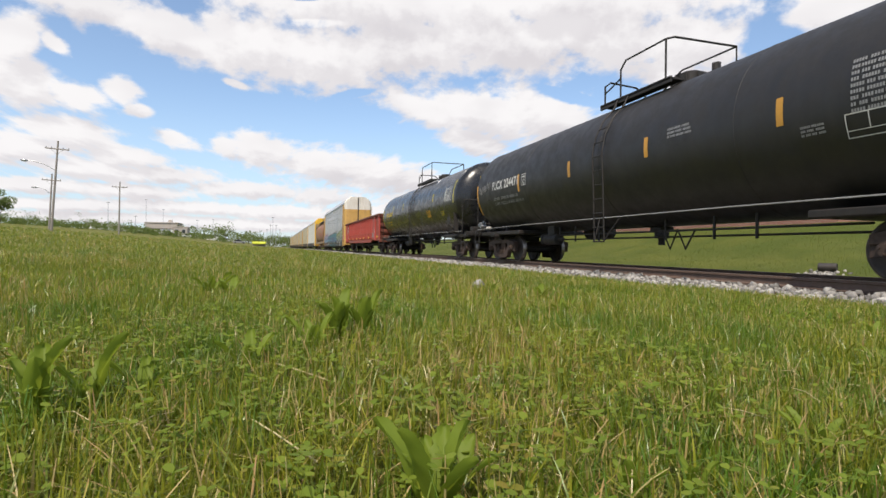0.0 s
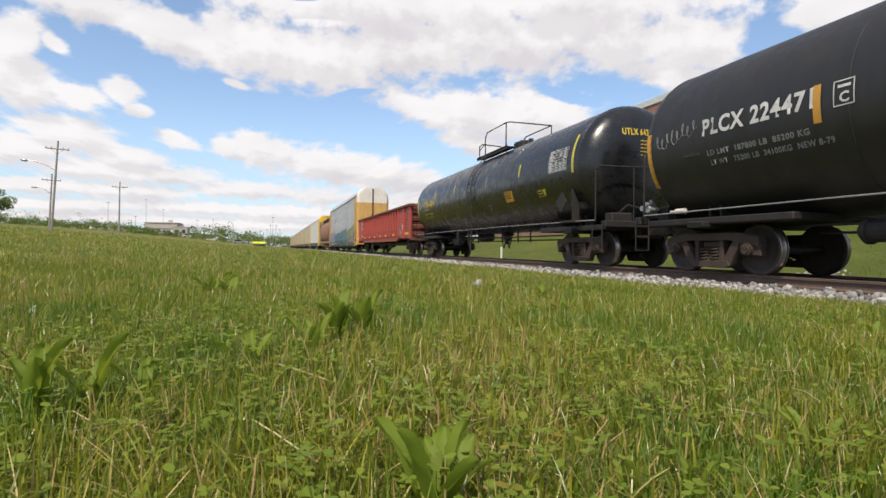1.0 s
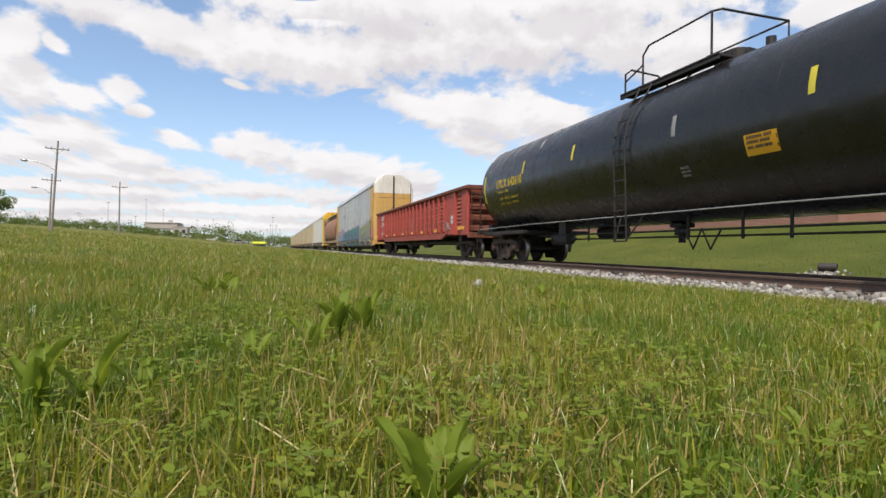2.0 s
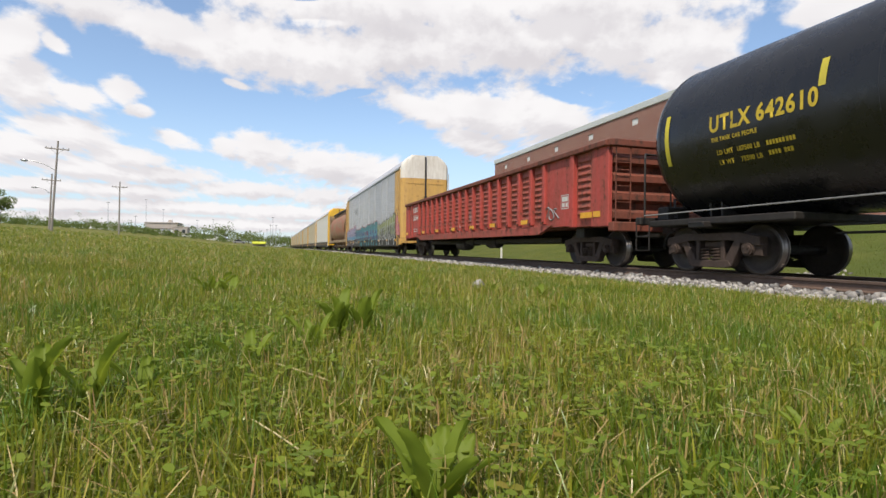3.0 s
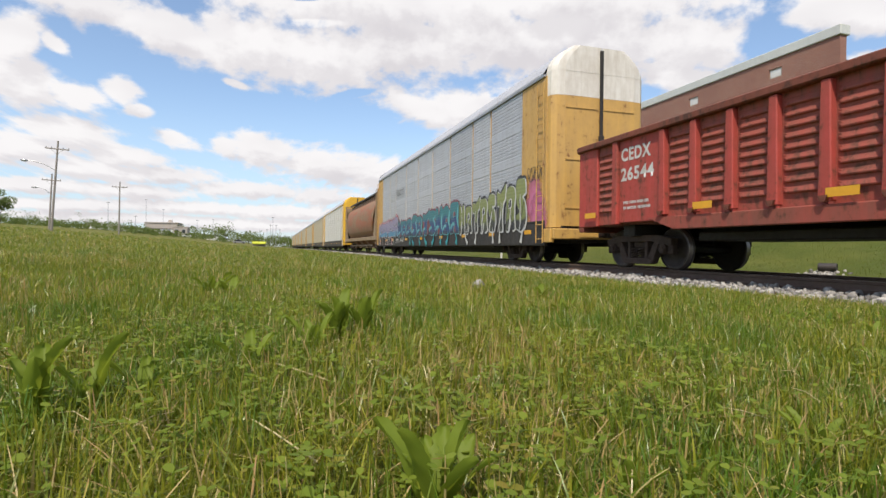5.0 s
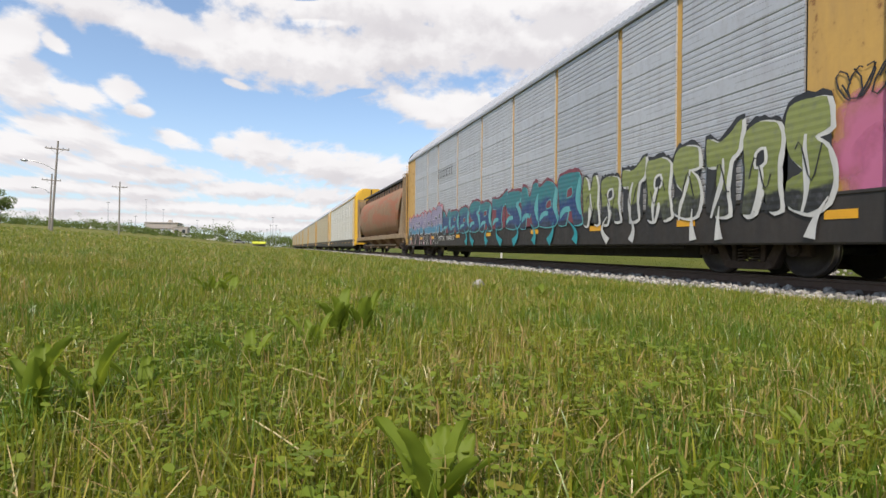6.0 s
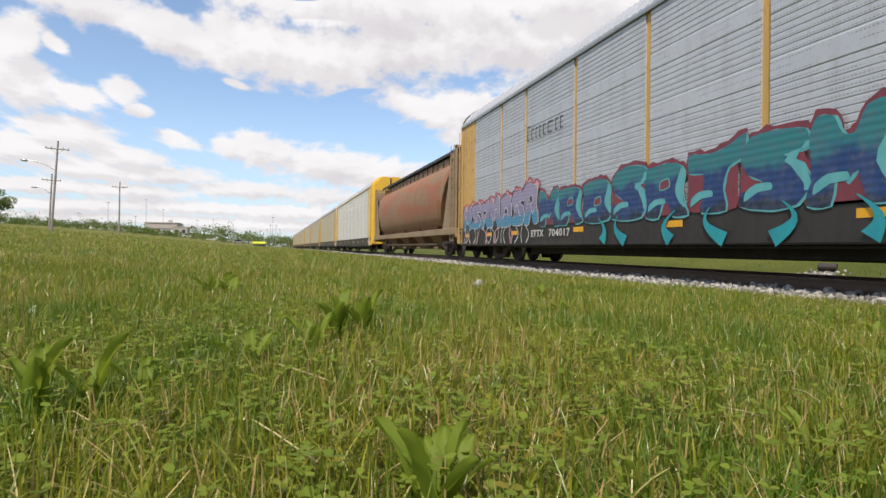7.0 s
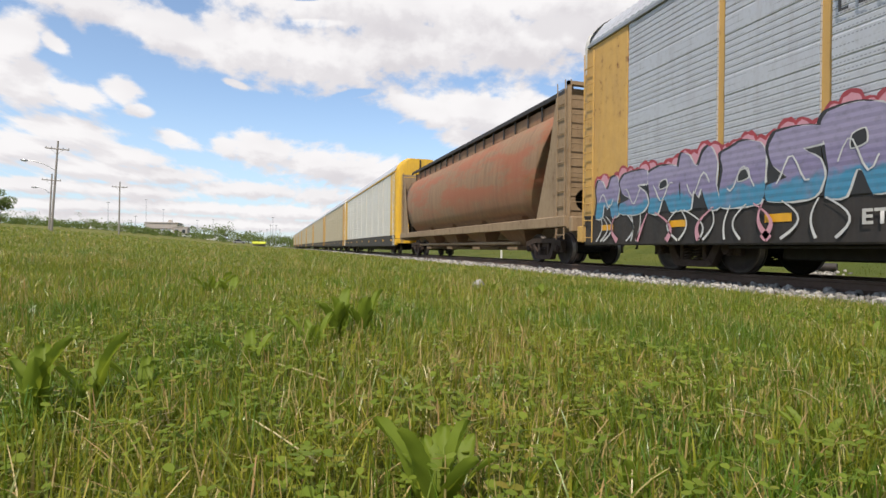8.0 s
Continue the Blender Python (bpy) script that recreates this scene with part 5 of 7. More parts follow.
def rack_car(c, post="post", end_mat="rack_yellow", top_mat="rack_white", label="", graffiti=False):
    half, X = 13.6, 1.56
    car = thing("autorack_car", label, "autorack car", pose(TRACK, c, 0), "cars of the freight train")
    sets = add_trucks(car, 10.2, 14.0)
    CARS.append((car, c, sets))
    bm = bmesh.new()
    box(bm, -1.25, 1.25, -half, half, 0.95, 1.10)
    box(bm, -0.36, 0.36, -half + 0.1, half - 0.1, 0.62, 0.95, 0.03)
    box(bm, -0.62, 0.62, -8.6, 8.6, 0.27, 0.62, 0.03)
    for yy in (-6.5, -2.2, 2.2, 6.5):
        box(bm, -1.45, 1.45, yy - 0.1, yy + 0.1, 0.6, 0.95)
    part("under_frame", bm, "steel_dark", car)
    for side in (-1, 1):
        turn = math.pi if side > 0 else 0.0
        bm = bmesh.new()
        pr = [(-X - 0.04, 0.56), (-X - 0.02, 0.53), (-X + 0.06, 0.53), (-X + 0.06, 1.26), (-X - 0.06, 1.26), (-X - 0.06, 1.22), (-X - 0.045, 1.20)]
        extrude_profile(bm, pr, -half + 0.35, half - 0.35)
        sk = part("side_sill", bm, "skirt", car, "long black side sill")
        sk.rotation_euler.z = turn
        bays = (-11.70, -9.03, -7.15, -4.27, -1.42, 1.42, 4.27, 7.15, 9.03, 11.70)
        for a, b in zip(bays, bays[1:]):
            ob = link("rack_panel", RACK["panel" + post], None, car)
            ob.location.y, ob.scale.y = (a + b) / 2, ((b - a) / 2 - 0.085) / 1.285
            ob.rotation_euler.z = turn
        for a in bays[1:-1]:
            ob = link("rack_post", RACK[post], None, car)
            ob.location.y = a
            ob.rotation_euler.z = turn
        for s in (-1, 1):
            # plain bay between the last post and the doors
            bm = bmesh.new()
            a, b = sorted((s * 11.66, s * (half - 0.32)))
            box(bm, -X - 0.012, -X + 0.04, a, b, 1.05, 5.46, 0.008)
            ob = part("end_bay", bm, end_mat, car, "plain yellow end bay")
            ob.rotation_euler.z = turn
            bm = bmesh.new()
            x = -X - 0.10
            ladder(bm, x, s * (half - 0.75), s * (half - 0.35), 0.6, 5.3, 0.42, 0.013)
            ob = part("side_ladder", bm, end_mat if end_mat == "rack_yellow" else "rack_white", car)
            ob.rotation_euler.z = turn
            bm = bmesh.new()
            box(bm, -X - 0.05, -X + 0.1, s * (half - 0.2) - 0.2, s * (half - 0.2) + 0.2, 0.62, 1.02, 0.02)
            ob = part("corner_block", bm, end_mat, car)
            ob.rotation_euler.z = turn
        for yy in (-12.2, -9.3, -6.3, -3.1, 0.55, 4.0, 7.85, 10.0, 12.3):
            if side < 0:
                patch(car, "reflector", yy, 0.88, 0.46, 0.13, "reflector", -X - 0.045, "yellow reflective plate")
    roof = link("rack_roof", RACK["roof"], None, car)
    bm = bmesh.new()
    for side in (-1, 1):
        box(bm, side * (X + 0.02) - 0.04, side * (X + 0.02) + 0.04, -half + 0.4, half - 0.4, 5.44, 5.52, 0.01)
    part("top_rail", bm, "galv" if end_mat != "rack_bright" else "rack_bright", car)
    for s in (-1, 1):
        rack_end(car, s, half, X, end_mat, top_mat)
    if graffiti:
        rack_graffiti(car, X)
    bm = bmesh.new()
    tube(bm, [(-1.35, -9, 0.5), (-1.35, 9, 0.5)], 0.03)
    part("train_pipe", bm, "steel_dark", car)
    return car


def rack_end(car, s, half, X, end_mat, top_mat):
    """Rounded end doors in two leaves, with a dark lock bar between them."""
    plan = [(-X, half - 0.34), (-X + 0.03, half - 0.16), (-X + 0.16, half - 0.04), (-X + 0.4, half), (-0.03, half)]
    for side in (-1, 1):
        door = None
        for z0, z1, mat, inset in ((1.05, 4.85, end_mat, 0.0), (4.85, 5.55, top_mat, 0.004), (5.55, 6.32, top_mat, 0.008)):
            bm = bmesh.new()
            rows = []
            steps = 1 if z0 < 5.5 else 5
            for i in range(steps + 1):
                z = z0 + (z1 - z0) * i / steps
                squeeze = 1.0 if z < 5.56 else 1.0 - 0.42 * ((z - 5.55) / 0.77) ** 2
                zz = z
                rows.append([bm.verts.new((side * (x * squeeze), s * (y + inset), zz)) for x, y in plan])
            for a, b in zip(rows, rows[1:]):
                for i in range(len(plan) - 1):
                    bm.faces.new((a[i], a[i + 1], b[i + 1], b[i]))
            ex = bmesh.ops.extrude_face_region(bm, geom=list(bm.faces))
            for e in ex["geom"]:
                if isinstance(e, bmesh.types.BMVert):
                    e.co.y -= s * 0.05
            if door is None:
                door = part("end_door", bm, mat, car, "one leaf of the rounded end doors")
            else:
                part("door_upper", bm, mat, door, "white upper part of the door" if mat == "rack_white" else "")
    bm = bmesh.new()
    box(bm, -0.05, 0.05, s * (half + 0.05) - 0.03, s * (half + 0.05) + 0.03, 1.1, 6.22, 0.008)
    box(bm, -0.08, 0.08, s * (half + 0.06) - 0.05, s * (half + 0.06) + 0.05, 3.3, 3.75, 0.02)
    part("lock_bar", bm, "steel_dark", car, "dark lock bar between the doors")
    bm = bmesh.new()
    box(bm, -X, X, s * half - 0.12, s * half + 0.06, 0.72, 1.02, 0.02)
    part("end_sill", bm, end_mat, car)
    for z in (1.6, 3.0, 4.5):
        for x0, x1 in ((-X + 0.42, -0.12), (0.12, X - 0.42)):
            part("door_rib", box(bmesh.new(), x0, x1, s * (half + 0.004) - 0.02, s * (half + 0.004) + 0.02, z, z + 0.05), end_mat, car)


# outlines of fat sprayed letters in shares of their width and height, and the hole in each
FAT = {
    "arch": (((0.0, 0), (0.06, 0.3), (0.02, 0.62), (-0.03, 0.9), (0.08, 1.0), (0.34, 1.04), (0.62, 1.05), (0.9, 0.98), (1.02, 0.84), (0.94, 0.5), (1.0, 0.22), (1.04, 0), (0.72, -0.02), (0.58, 0.24), (0.48, 0.26), (0.34, -0.02)), (0.5, 0.62)),
    "bowl": (((0.06, 0), (0.0, 0.3), (0.03, 0.66), (-0.02, 0.94), (0.22, 1.02), (0.52, 1.08), (0.82, 1.02), (1.0, 0.82), (0.96, 0.46), (1.02, 0.2), (0.9, 0.0), (0.5, -0.04)), (0.55, 0.5)),
    "tee": (((0.28, 0), (0.32, 0.3), (0.28, 0.62), (-0.02, 0.66), (-0.05, 0.98), (0.3, 0.94), (0.62, 0.98), (1.05, 1.14), (1.0, 0.76), (0.74, 0.66), (0.68, 0.34), (0.78, 0.0)), None),
    "em": (((0.0, 0), (0.05, 0.4), (0.0, 0.82), (0.1, 1.08), (0.3, 1.02), (0.44, 0.80), (0.56, 0.80), (0.7, 1.04), (0.9, 1.08), (1.02, 0.8), (0.96, 0.4), (1.04, 0.0), (0.74, -0.02), (0.62, 0.36), (0.5, 0.22), (0.38, 0.36), (0.3, -0.02)), None),
    "ess": (((0.0, 0.04), (0.0, 0.26), (0.4, 0.36), (0.1, 0.52), (-0.02, 0.8), (0.14, 1.02), (0.5, 1.06), (0.96, 1.0), (1.0, 0.72), (0.66, 0.70), (0.94, 0.52), (1.04, 0.26), (0.9, 0.02), (0.5, -0.04)), None),
}


def rounded(pts, step=3):
    """A closed outline through the points, with its corners softened."""
    out = []
    n = len(pts)
    for i in range(n):
        p0, p1, p2, p3 = (np.array(pts[(i + k - 1) % n], float) for k in range(4))
        for s in range(step):
            f = s / step
            out.append(0.5 * (2 * p1 + (p2 - p0) * f + (2 * p0 - 5 * p1 + 4 * p2 - p3) * f * f + (3 * p1 - p0 - 3 * p2 + p3) * f ** 3) * 0.6 + (p1 + (p2 - p1) * f) * 0.4)
    return out


def grown(pts, by):
    """The outline moved outwards by a length."""
    out = []
    for i, p in enumerate(pts):
        d = pts[(i + 1) % len(pts)] - pts[i - 1]
        d = d / (math.hypot(*d) + 1e-6)
        out.append(p + np.array((-d[1], d[0])) * by)
    return out


def paint_shape(car, name, pts, y, z, x, mat, label=""):
    """One flat patch of paint on the car's side."""
    bm = bmesh.new()
    bm.faces.new([bm.verts.new((x, y - p[0], z + p[1])) for p in pts])
    return part(name, bm, mat, car, label)


def spray(car, name, strokes, grow, y, z, x, mat, label="", low=None, high=None):
    """Ribbons of paint along the strokes, on the car's side; low, high: the band of height that the paint covers."""
    bm = bmesh.new()
    for k, pts in enumerate(strokes):
        last = None
        for i, (p, half) in enumerate(pts):
            d = pts[min(i + 1, 8)][0] - pts[max(i - 1, 0)][0]
            d = d / (math.hypot(*d) + 1e-6)
            n = np.array((-d[1], d[0])) * (half + grow)
            q = p + d * (grow if i == 8 else (-grow if i == 0 else 0.0))
            ends = []
            for e in (q + n, q - n):
                v = e[1] if low is None else min(max(e[1], low), high)
                ends.append((x - 0.0004 * k, y - e[0], z + v))
            pair = [bm.verts.new(e) for e in ends]
            if last:
                area = (last[0].co - pair[1].co).cross(last[1].co - pair[0].co).length
                if area > 1e-4:
                    bm.faces.new((last[0], last[1], pair[1], pair[0]))
            last = pair
    return part(name, bm, mat, car, label)


def rack_graffiti(car, X):
    """Three runs of sprayed letters low on the side, each letter with ground, halo, outline, faded fill and highlights."""
    rng = random.Random(21)
    x = -X - 0.056
    pieces = (
        # letter shapes, start, end, foot, height at both ends, halo, outline, its width, fill, highlight, hole
        (("em", "ess", "arch", "em", "bowl", "ess", "arch"), 12.75, 6.15, 1.20, 0.80, 1.14, ("pink", "red"), "white", 0.022, "fade_purple", "sky_blue", "black"),
        (("em", "arch", "bowl", "ess", "arch", "tee", "ess", "em", "bowl", "arch"), 6.12, -5.75, 1.12, 0.92, 1.22, ("maroon",), "sky_teal", 0.030, "fade_teal", "sky_teal", "maroon"),
        (("em", "arch", "tee", "arch", "ess", "tee", "arch", "ess"), -5.80, -12.2, 1.08, 1.02, 1.40, ("black",), "white", 0.055, "fade_olive", "white", "black"),
    )
    for shapes, y0, y1, foot, h0, h1, halos, edge, rim, fill, light, hole in pieces:
        step = (y0 - y1) / len(shapes)
        for k, kind in enumerate(shapes):
            y = y0 - step * k
            w, h = step * rng.uniform(0.96, 1.04) * (0.84 if rim > 0.05 else 0.97), (h0 + (h1 - h0) * k / (len(shapes) - 1)) * rng.uniform(0.93, 1.07)
            lean = rng.uniform(-0.08, 0.08)
            outline, gap = FAT[kind]
            body = rounded([((p + rng.uniform(-0.02, 0.02) + lean * q) * w, (q + rng.uniform(-0.025, 0.025)) * h) for p, q in outline])
            deep = x - 0.0015 * (k % 2)
            puffs = len(halos) > 1
            for j in range(4 if puffs else 0):
                c = np.array((w * (0.12 + 0.26 * j), h * (0.98 + 0.07 * math.sin(j * 2.1 + k))))
                for i, r in enumerate((0.185, 0.150)):
                    disc = [c + np.array((r * w * 1.1 * math.cos(a), (r + rng.uniform(-0.02, 0.03)) * math.sin(a) - 0.03 * i)) for a in (2 * math.pi * q / 16 for q in range(16))]
                    paint_shape(car, "graffiti_halo", disc, y, foot, deep - 0.0006 - 0.0004 * j - 0.0022 * i, ("red", "pink")[i])
            if puffs:
                paint_shape(car, "graffiti_shade", [p + np.array((-0.06, 0.035)) for p in body], y, foot, deep - 0.0068, "black")
            for i, tone in enumerate(() if puffs else halos):
                ragged = [p + np.array((rng.uniform(-0.02, 0.02), rng.uniform(-0.03, 0.05))) for p in grown(body, 0.05)]
                paint_shape(car, "graffiti_halo", ragged, y, foot + 0.03, deep - 0.001 - 0.002 * i, tone)
            back = rounded([(p * w, q * h) for p, q in ((0.04, 0.03), (0.02, 0.4), (0.05, 0.74), (0.5, 0.80), (0.95, 0.74), (0.98, 0.4), (0.96, 0.03), (0.5, 0.0))])
            paint_shape(car, "graffiti_ground", back, y, foot, deep - 0.0056, hole)
            rough = [p + np.array((rng.uniform(-0.010, 0.010), rng.uniform(-0.012, 0.012))) for p in grown(body, rim * 0.55)]
            paint_shape(car, "graffiti_outline", [p + np.array((rim * 0.9, -rim * 0.5)) for p in rough], y, foot, deep - 0.008, edge)
            paint_shape(car, "graffiti_fill", [p + np.array((rng.uniform(-0.008, 0.008), rng.uniform(-0.008, 0.008))) for p in body], y, foot, deep - 0.011, fill, "sprayed graffiti letter")
            # thick light along one edge, and a smaller one low on the other side
            right = [p for p in body if p[0] > 0.84 * w and 0.12 * h < p[1] < 0.9 * h]
            if len(right) > 3 and hole != "black" and kind != "tee":
                wide = [p - np.array((w * (0.05 + 0.12 * math.sin(math.pi * i / (len(right) - 1))), 0)) for i, p in enumerate(right)]
                paint_shape(car, "graffiti_light", right + wide[::-1], y, foot, deep - 0.014, light)
            if hole != "black":
                low = [(0.08, 0.10), (0.30, 0.22), (0.52, 0.24), (0.50, 0.34), (0.26, 0.34), (0.10, 0.24)]
                paint_shape(car, "graffiti_light", rounded([(p * w, q * h) for p, q in low]), y, foot, deep - 0.014, light)
            if gap:
                c, s = np.array((gap[0] * w, gap[1] * h)), np.array((w, h))
                eye_shape = rounded([c + s * np.array(p) for p in ((-0.10, -0.09), (-0.08, 0.06), (0.10, 0.10), (0.12, -0.05))])
                paint_shape(car, "graffiti_outline", grown(eye_shape, rim), y, foot, deep - 0.017, edge)
                paint_shape(car, "graffiti_hole", eye_shape, y, foot, deep - 0.020, hole)
            if fill == "fade_olive":
                bone = [(np.array((w * (0.30 + 0.10 * math.sin(0.5 * i + k)) + 0.02 * i, h * (0.02 + 0.095 * i))), 0.022 + 0.03 * math.sin(i * 0.39) ** 2) for i in range(9)]
                spray(car, "graffiti_light", [bone], 0.0, y, foot - 0.1, deep - 0.0150, "white")
            # loose black or pale lines inside the letter
            if fill == "fade_teal":
                continue
            line = [(np.array((w * (0.2 + 0.6 * i / 8), h * (0.45 + 0.2 * math.sin(i * 0.8 + k)))), 0.008 + 0.008 * rng.random()) for i in range(9)]
            spray(car, "graffiti_stroke", [line], 0.0, y, foot, deep - 0.0225, "black" if fill != "fade_purple" else "white")
    # tails that run down over the dark sill
    for k in range(44):
        y = (12.4 - 0.84 * k if k < 30 else 12.6 - 0.42 * (k - 30)) + rng.uniform(-0.2, 0.2)
        if 4.2 < y < 7.0 or (y < 6.3 and k % 3 == 1):
            continue
        run = 0 if y > 6.3 else (1 if y > -5.6 else 2)
        mat = (("white", "white", "pink"), ("teal", "sky_teal", "teal"), ("white", "white", "white"))[run][k % 3]
        p0, p1 = np.array((0.0, 0.60)), np.array((rng.uniform(-0.4, 0.4), 0.02))
        bow = rng.uniform(-0.3, 0.3)
        grow = (0.012 if mat == "white" else 0.05, 0.13, 0.08)[run]
        pts = [(p0 + (p1 - p0) * i / 8 + np.array((bow * math.sin(i * 0.39), 0.0)), 0.012 + grow * (i / 8) ** 1.5) for i in range(9)]
        spray(car, "graffiti_tail", [pts], 0.0, y, 0.60, x - 0.026, mat)
    # pink cloud and tag on the end bay
    for yy, zz in ((-12.55, 1.85), (-12.8, 1.35)):
        bm = bmesh.new()
        bm.faces.new([bm.verts.new((0, 0.62 * math.cos(a), 0.8 * math.sin(a))) for a in (2 * math.pi * i / 24 for i in range(24))])
        ob = part("graffiti_haze", bm, "pink_haze", car, "soft pink cloud of spray paint")
        ob.location = (-X - 0.018 - 0.003 * (zz < 1.5), yy, zz)
    pts = [[(np.array((0.16 * j + 0.1 * math.cos(i), 0.22 * math.sin(i * 0.8 + j))), 0.012) for i in range(9)] for j in range(6)]
    spray(car, "graffiti_tag", pts, 0.0, -12.2, 2.7, x + 0.025, "black")
    # brand mark as a plain row of dark shapes
    rows = []
    u = 0.0
    for wd, tall in ((0.2, 0.46), (0.2, 0.34), (0.16, 0.34), (0.16, 0.34), (0.22, 0.34), (0.36, 0.34), (0.2, 0.34), (0.2, 0.34)):
        rows += [(u, u + 0.045, 0, tall), (u + 0.045, u + wd * 0.8, tall - 0.05, tall), (u + 0.045, u + wd * 0.7, 0.0, 0.04)]
        u += wd + 0.07
    link("brand_mark", on_side(bars_mesh(rows), 6.95, 3.74, x - 0.002), "letter_black", car, "row of plain dark marks on the upper side")
    link("lettering", on_side(text_mesh("704017", 0.20, 1.15), 5.5, 0.80, x - 0.024), "letter_white", car, "white car number on the side sill")
    link("lettering", on_side(text_mesh("ETTX", 0.20, 0.80), 6.6, 0.80, x - 0.024), "letter_white", car, "white reporting mark on the side sill")


rack_car(75.70, graffiti=True, label="autorack car with silver ribbed panels, yellow posts and graffiti")
rack_car(124.9, post="post_bright", end_mat="rack_bright", top_mat="rack_bright", label="autorack car with pale panels and bright yellow ends")
for i in range(7):
    rack_car(152.7 + 27.9 * i, post="post_tan", label="weathered autorack car with dusty tan panels and yellow posts")


def hopper_car():
    c, half = 100.0, 10.2
    car = thing("hopper_car", "dusty brown covered hopper car with curved sides", "hopper car", pose(TRACK, c, 0), "cars of the freight train")
    sets = add_trucks(car, 7.85, 10.75)
    CARS.append((car, c, sets))
    # curved body with slanted end sheets
    sec = [(-1.0, 1.35), (-1.40, 1.72), (-1.52, 2.2), (-1.56, 2.8), (-1.52, 3.4), (-1.38, 3.95), (-1.1, 4.38), (-0.7, 4.62), (0, 4.70)]
    fine = []
    for (xa, za), (xb, zb) in zip(sec, sec[1:]):
        fine += [(xa + (xb - xa) * t, za + (zb - za) * t) for t in (0, 0.5)]
    sec = fine + [sec[-1]]
    sec = sec + [(-x, z) for x, z in sec[:-1][::-1]]
    bm = bmesh.new()
    last = None
    stations = [-9.0, -8.2, -7.2] + [-6.5 + 1.0 * i for i in range(14)] + [7.2, 8.2, 9.0]
    for y in stations:
        ring = []
        for x, z in sec:
            lim = 9.0 - max(0.0, (4.1 - z)) * 0.55
            ring.append(bm.verts.new((x, max(-lim, min(lim, y)), z)))
        if last:
            k = len(sec)
            for a in range(k - 1):
                if (last[a].co - ring[a].co).length + (last[a + 1].co - ring[a + 1].co).length > 1e-5:
                    bm.faces.new((last[a], last[a + 1], ring[a + 1], ring[a]))
        else:
            bm.faces.new(ring)
        last = ring
    bm.faces.new(last[::-1])
    bmesh.ops.remove_doubles(bm, verts=bm.verts, dist=0.001)
    body = part("hopper_body", bm, "hopper", car)
    for p in body.data.polygons:
        p.use_smooth = abs(p.normal.y) < 0.2
    for y in range(-6, 7, 2):
        bm = bmesh.new()
        a = [(x * 1.006, z + 0.004) for x, z in sec]
        strip_profile(bm, a, y - 0.03, y + 0.03)
        part("body_seam", bm, "hopper", car)
    bm = bmesh.new()
    for side in (-1, 1):
        box(bm, side * 1.5 - 0.06, side * 1.5 + 0.06, -half + 0.25, half - 0.25, 1.04, 1.34, 0.02)
    box(bm, -0.33, 0.33, -half + 0.2, half - 0.2, 0.78, 1.1, 0.02)
    part("side_sill", bm, "hopper_tan", car)
    bm = bmesh.new()
    box(bm, -1.0, 1.0, -8.6, 8.6, 5.02, 5.06)
    for side in (-1, 1):
        box(bm, side * 1.0 - 0.03, side * 1.0 + 0.03, -9.4, 9.4, 4.95, 5.10, 0.01)
        for i in range(18):
            y = -8.5 + i
            box(bm, side * 0.96 - 0.02, side * 0.96 + 0.02, y - 0.03, y + 0.03, 4.5, 5.0)
    part("running_board", bm, "skirt", car, "dark grated walkway on the roof")
    bm = box(bmesh.new(), -0.9, 0.9, -8.7, 8.7, 4.42, 4.90, 0.03)
    part("roof_coaming", bm, "hopper", car)
    bm = bmesh.new()
    for i in range(10):
        y = -7.2 + 1.6 * i
        box(bm, -0.32, 0.32, y - 0.6, y + 0.6, 4.68, 4.80, 0.04)
    part("roof_hatch", bm, "hopper_tan", car)
    for s in (-1, 1):
        bm = bmesh.new()
        e = s * (half - 0.28)
        for x in (-1.48, 1.42):
            box(bm, x, x + 0.07, e - 0.05, e + 0.05, 1.0, 5.02)
        box(bm, -1.48, 1.48, e - 0.05, e + 0.05, 4.9, 5.02)
        box(bm, -1.55, 1.55, s * half - 0.14, s * half + 0.02, 0.9, 1.3, 0.02)
        part("end_frame", bm, "hopper_tan", car)
        bm = bmesh.new()
        side = [(s * 9.86, 1.3), (s * 9.86, 4.7), (s * 9.35, 4.7), (s * 9.0, 3.3), (s * 8.2, 1.3)]
        plate(bm, side[::s], 0.04, "x", -1.50)
        part("shear_plate", bm, "hopper_tan", car, "tan slanted plate beside the end")
        bm = bmesh.new()
        a = s * (half - 0.30)
        ladder(bm, -1.53, a - s * 0.0, a - s * 0.42, 0.7, 5.05, 0.4, 0.014)
        ladder(bm, s * (half - 0.22), -1.4, -0.98, 1.2, 5.05, 0.4, 0.014, "x")
        part("end_ladder", bm, "hopper_tan", car)
        bm = bmesh.new()
        e = s * (half - 0.36)
        ring = [(math.cos(2 * math.pi * i / 24), math.sin(2 * math.pi * i / 24)) for i in range(24)]
        inner, outer = [], []
        for u, v in ring:
            k = 0.62 / max(abs(u), abs(v))
            inner.append(bm.verts.new((-0.85 + 0.30 * u, e, 1.80 + 0.30 * v)))
            outer.append(bm.verts.new((-0.85 + k * u, e, 1.85 + 0.9 * k * v)))
        for i in range(24):
            j = (i + 1) % 24
            bm.faces.new((inner[i], inner[j], outer[j], outer[i]))
        box(bm, -1.46, 1.46, e - 0.01, e + 0.01, 2.41, 4.85)
        box(bm, -0.23, 1.46, e - 0.01, e + 0.01, 1.29, 2.41)
        part("end_sheet", bm, "hopper_tan", car, "tan end sheet with a round hole")
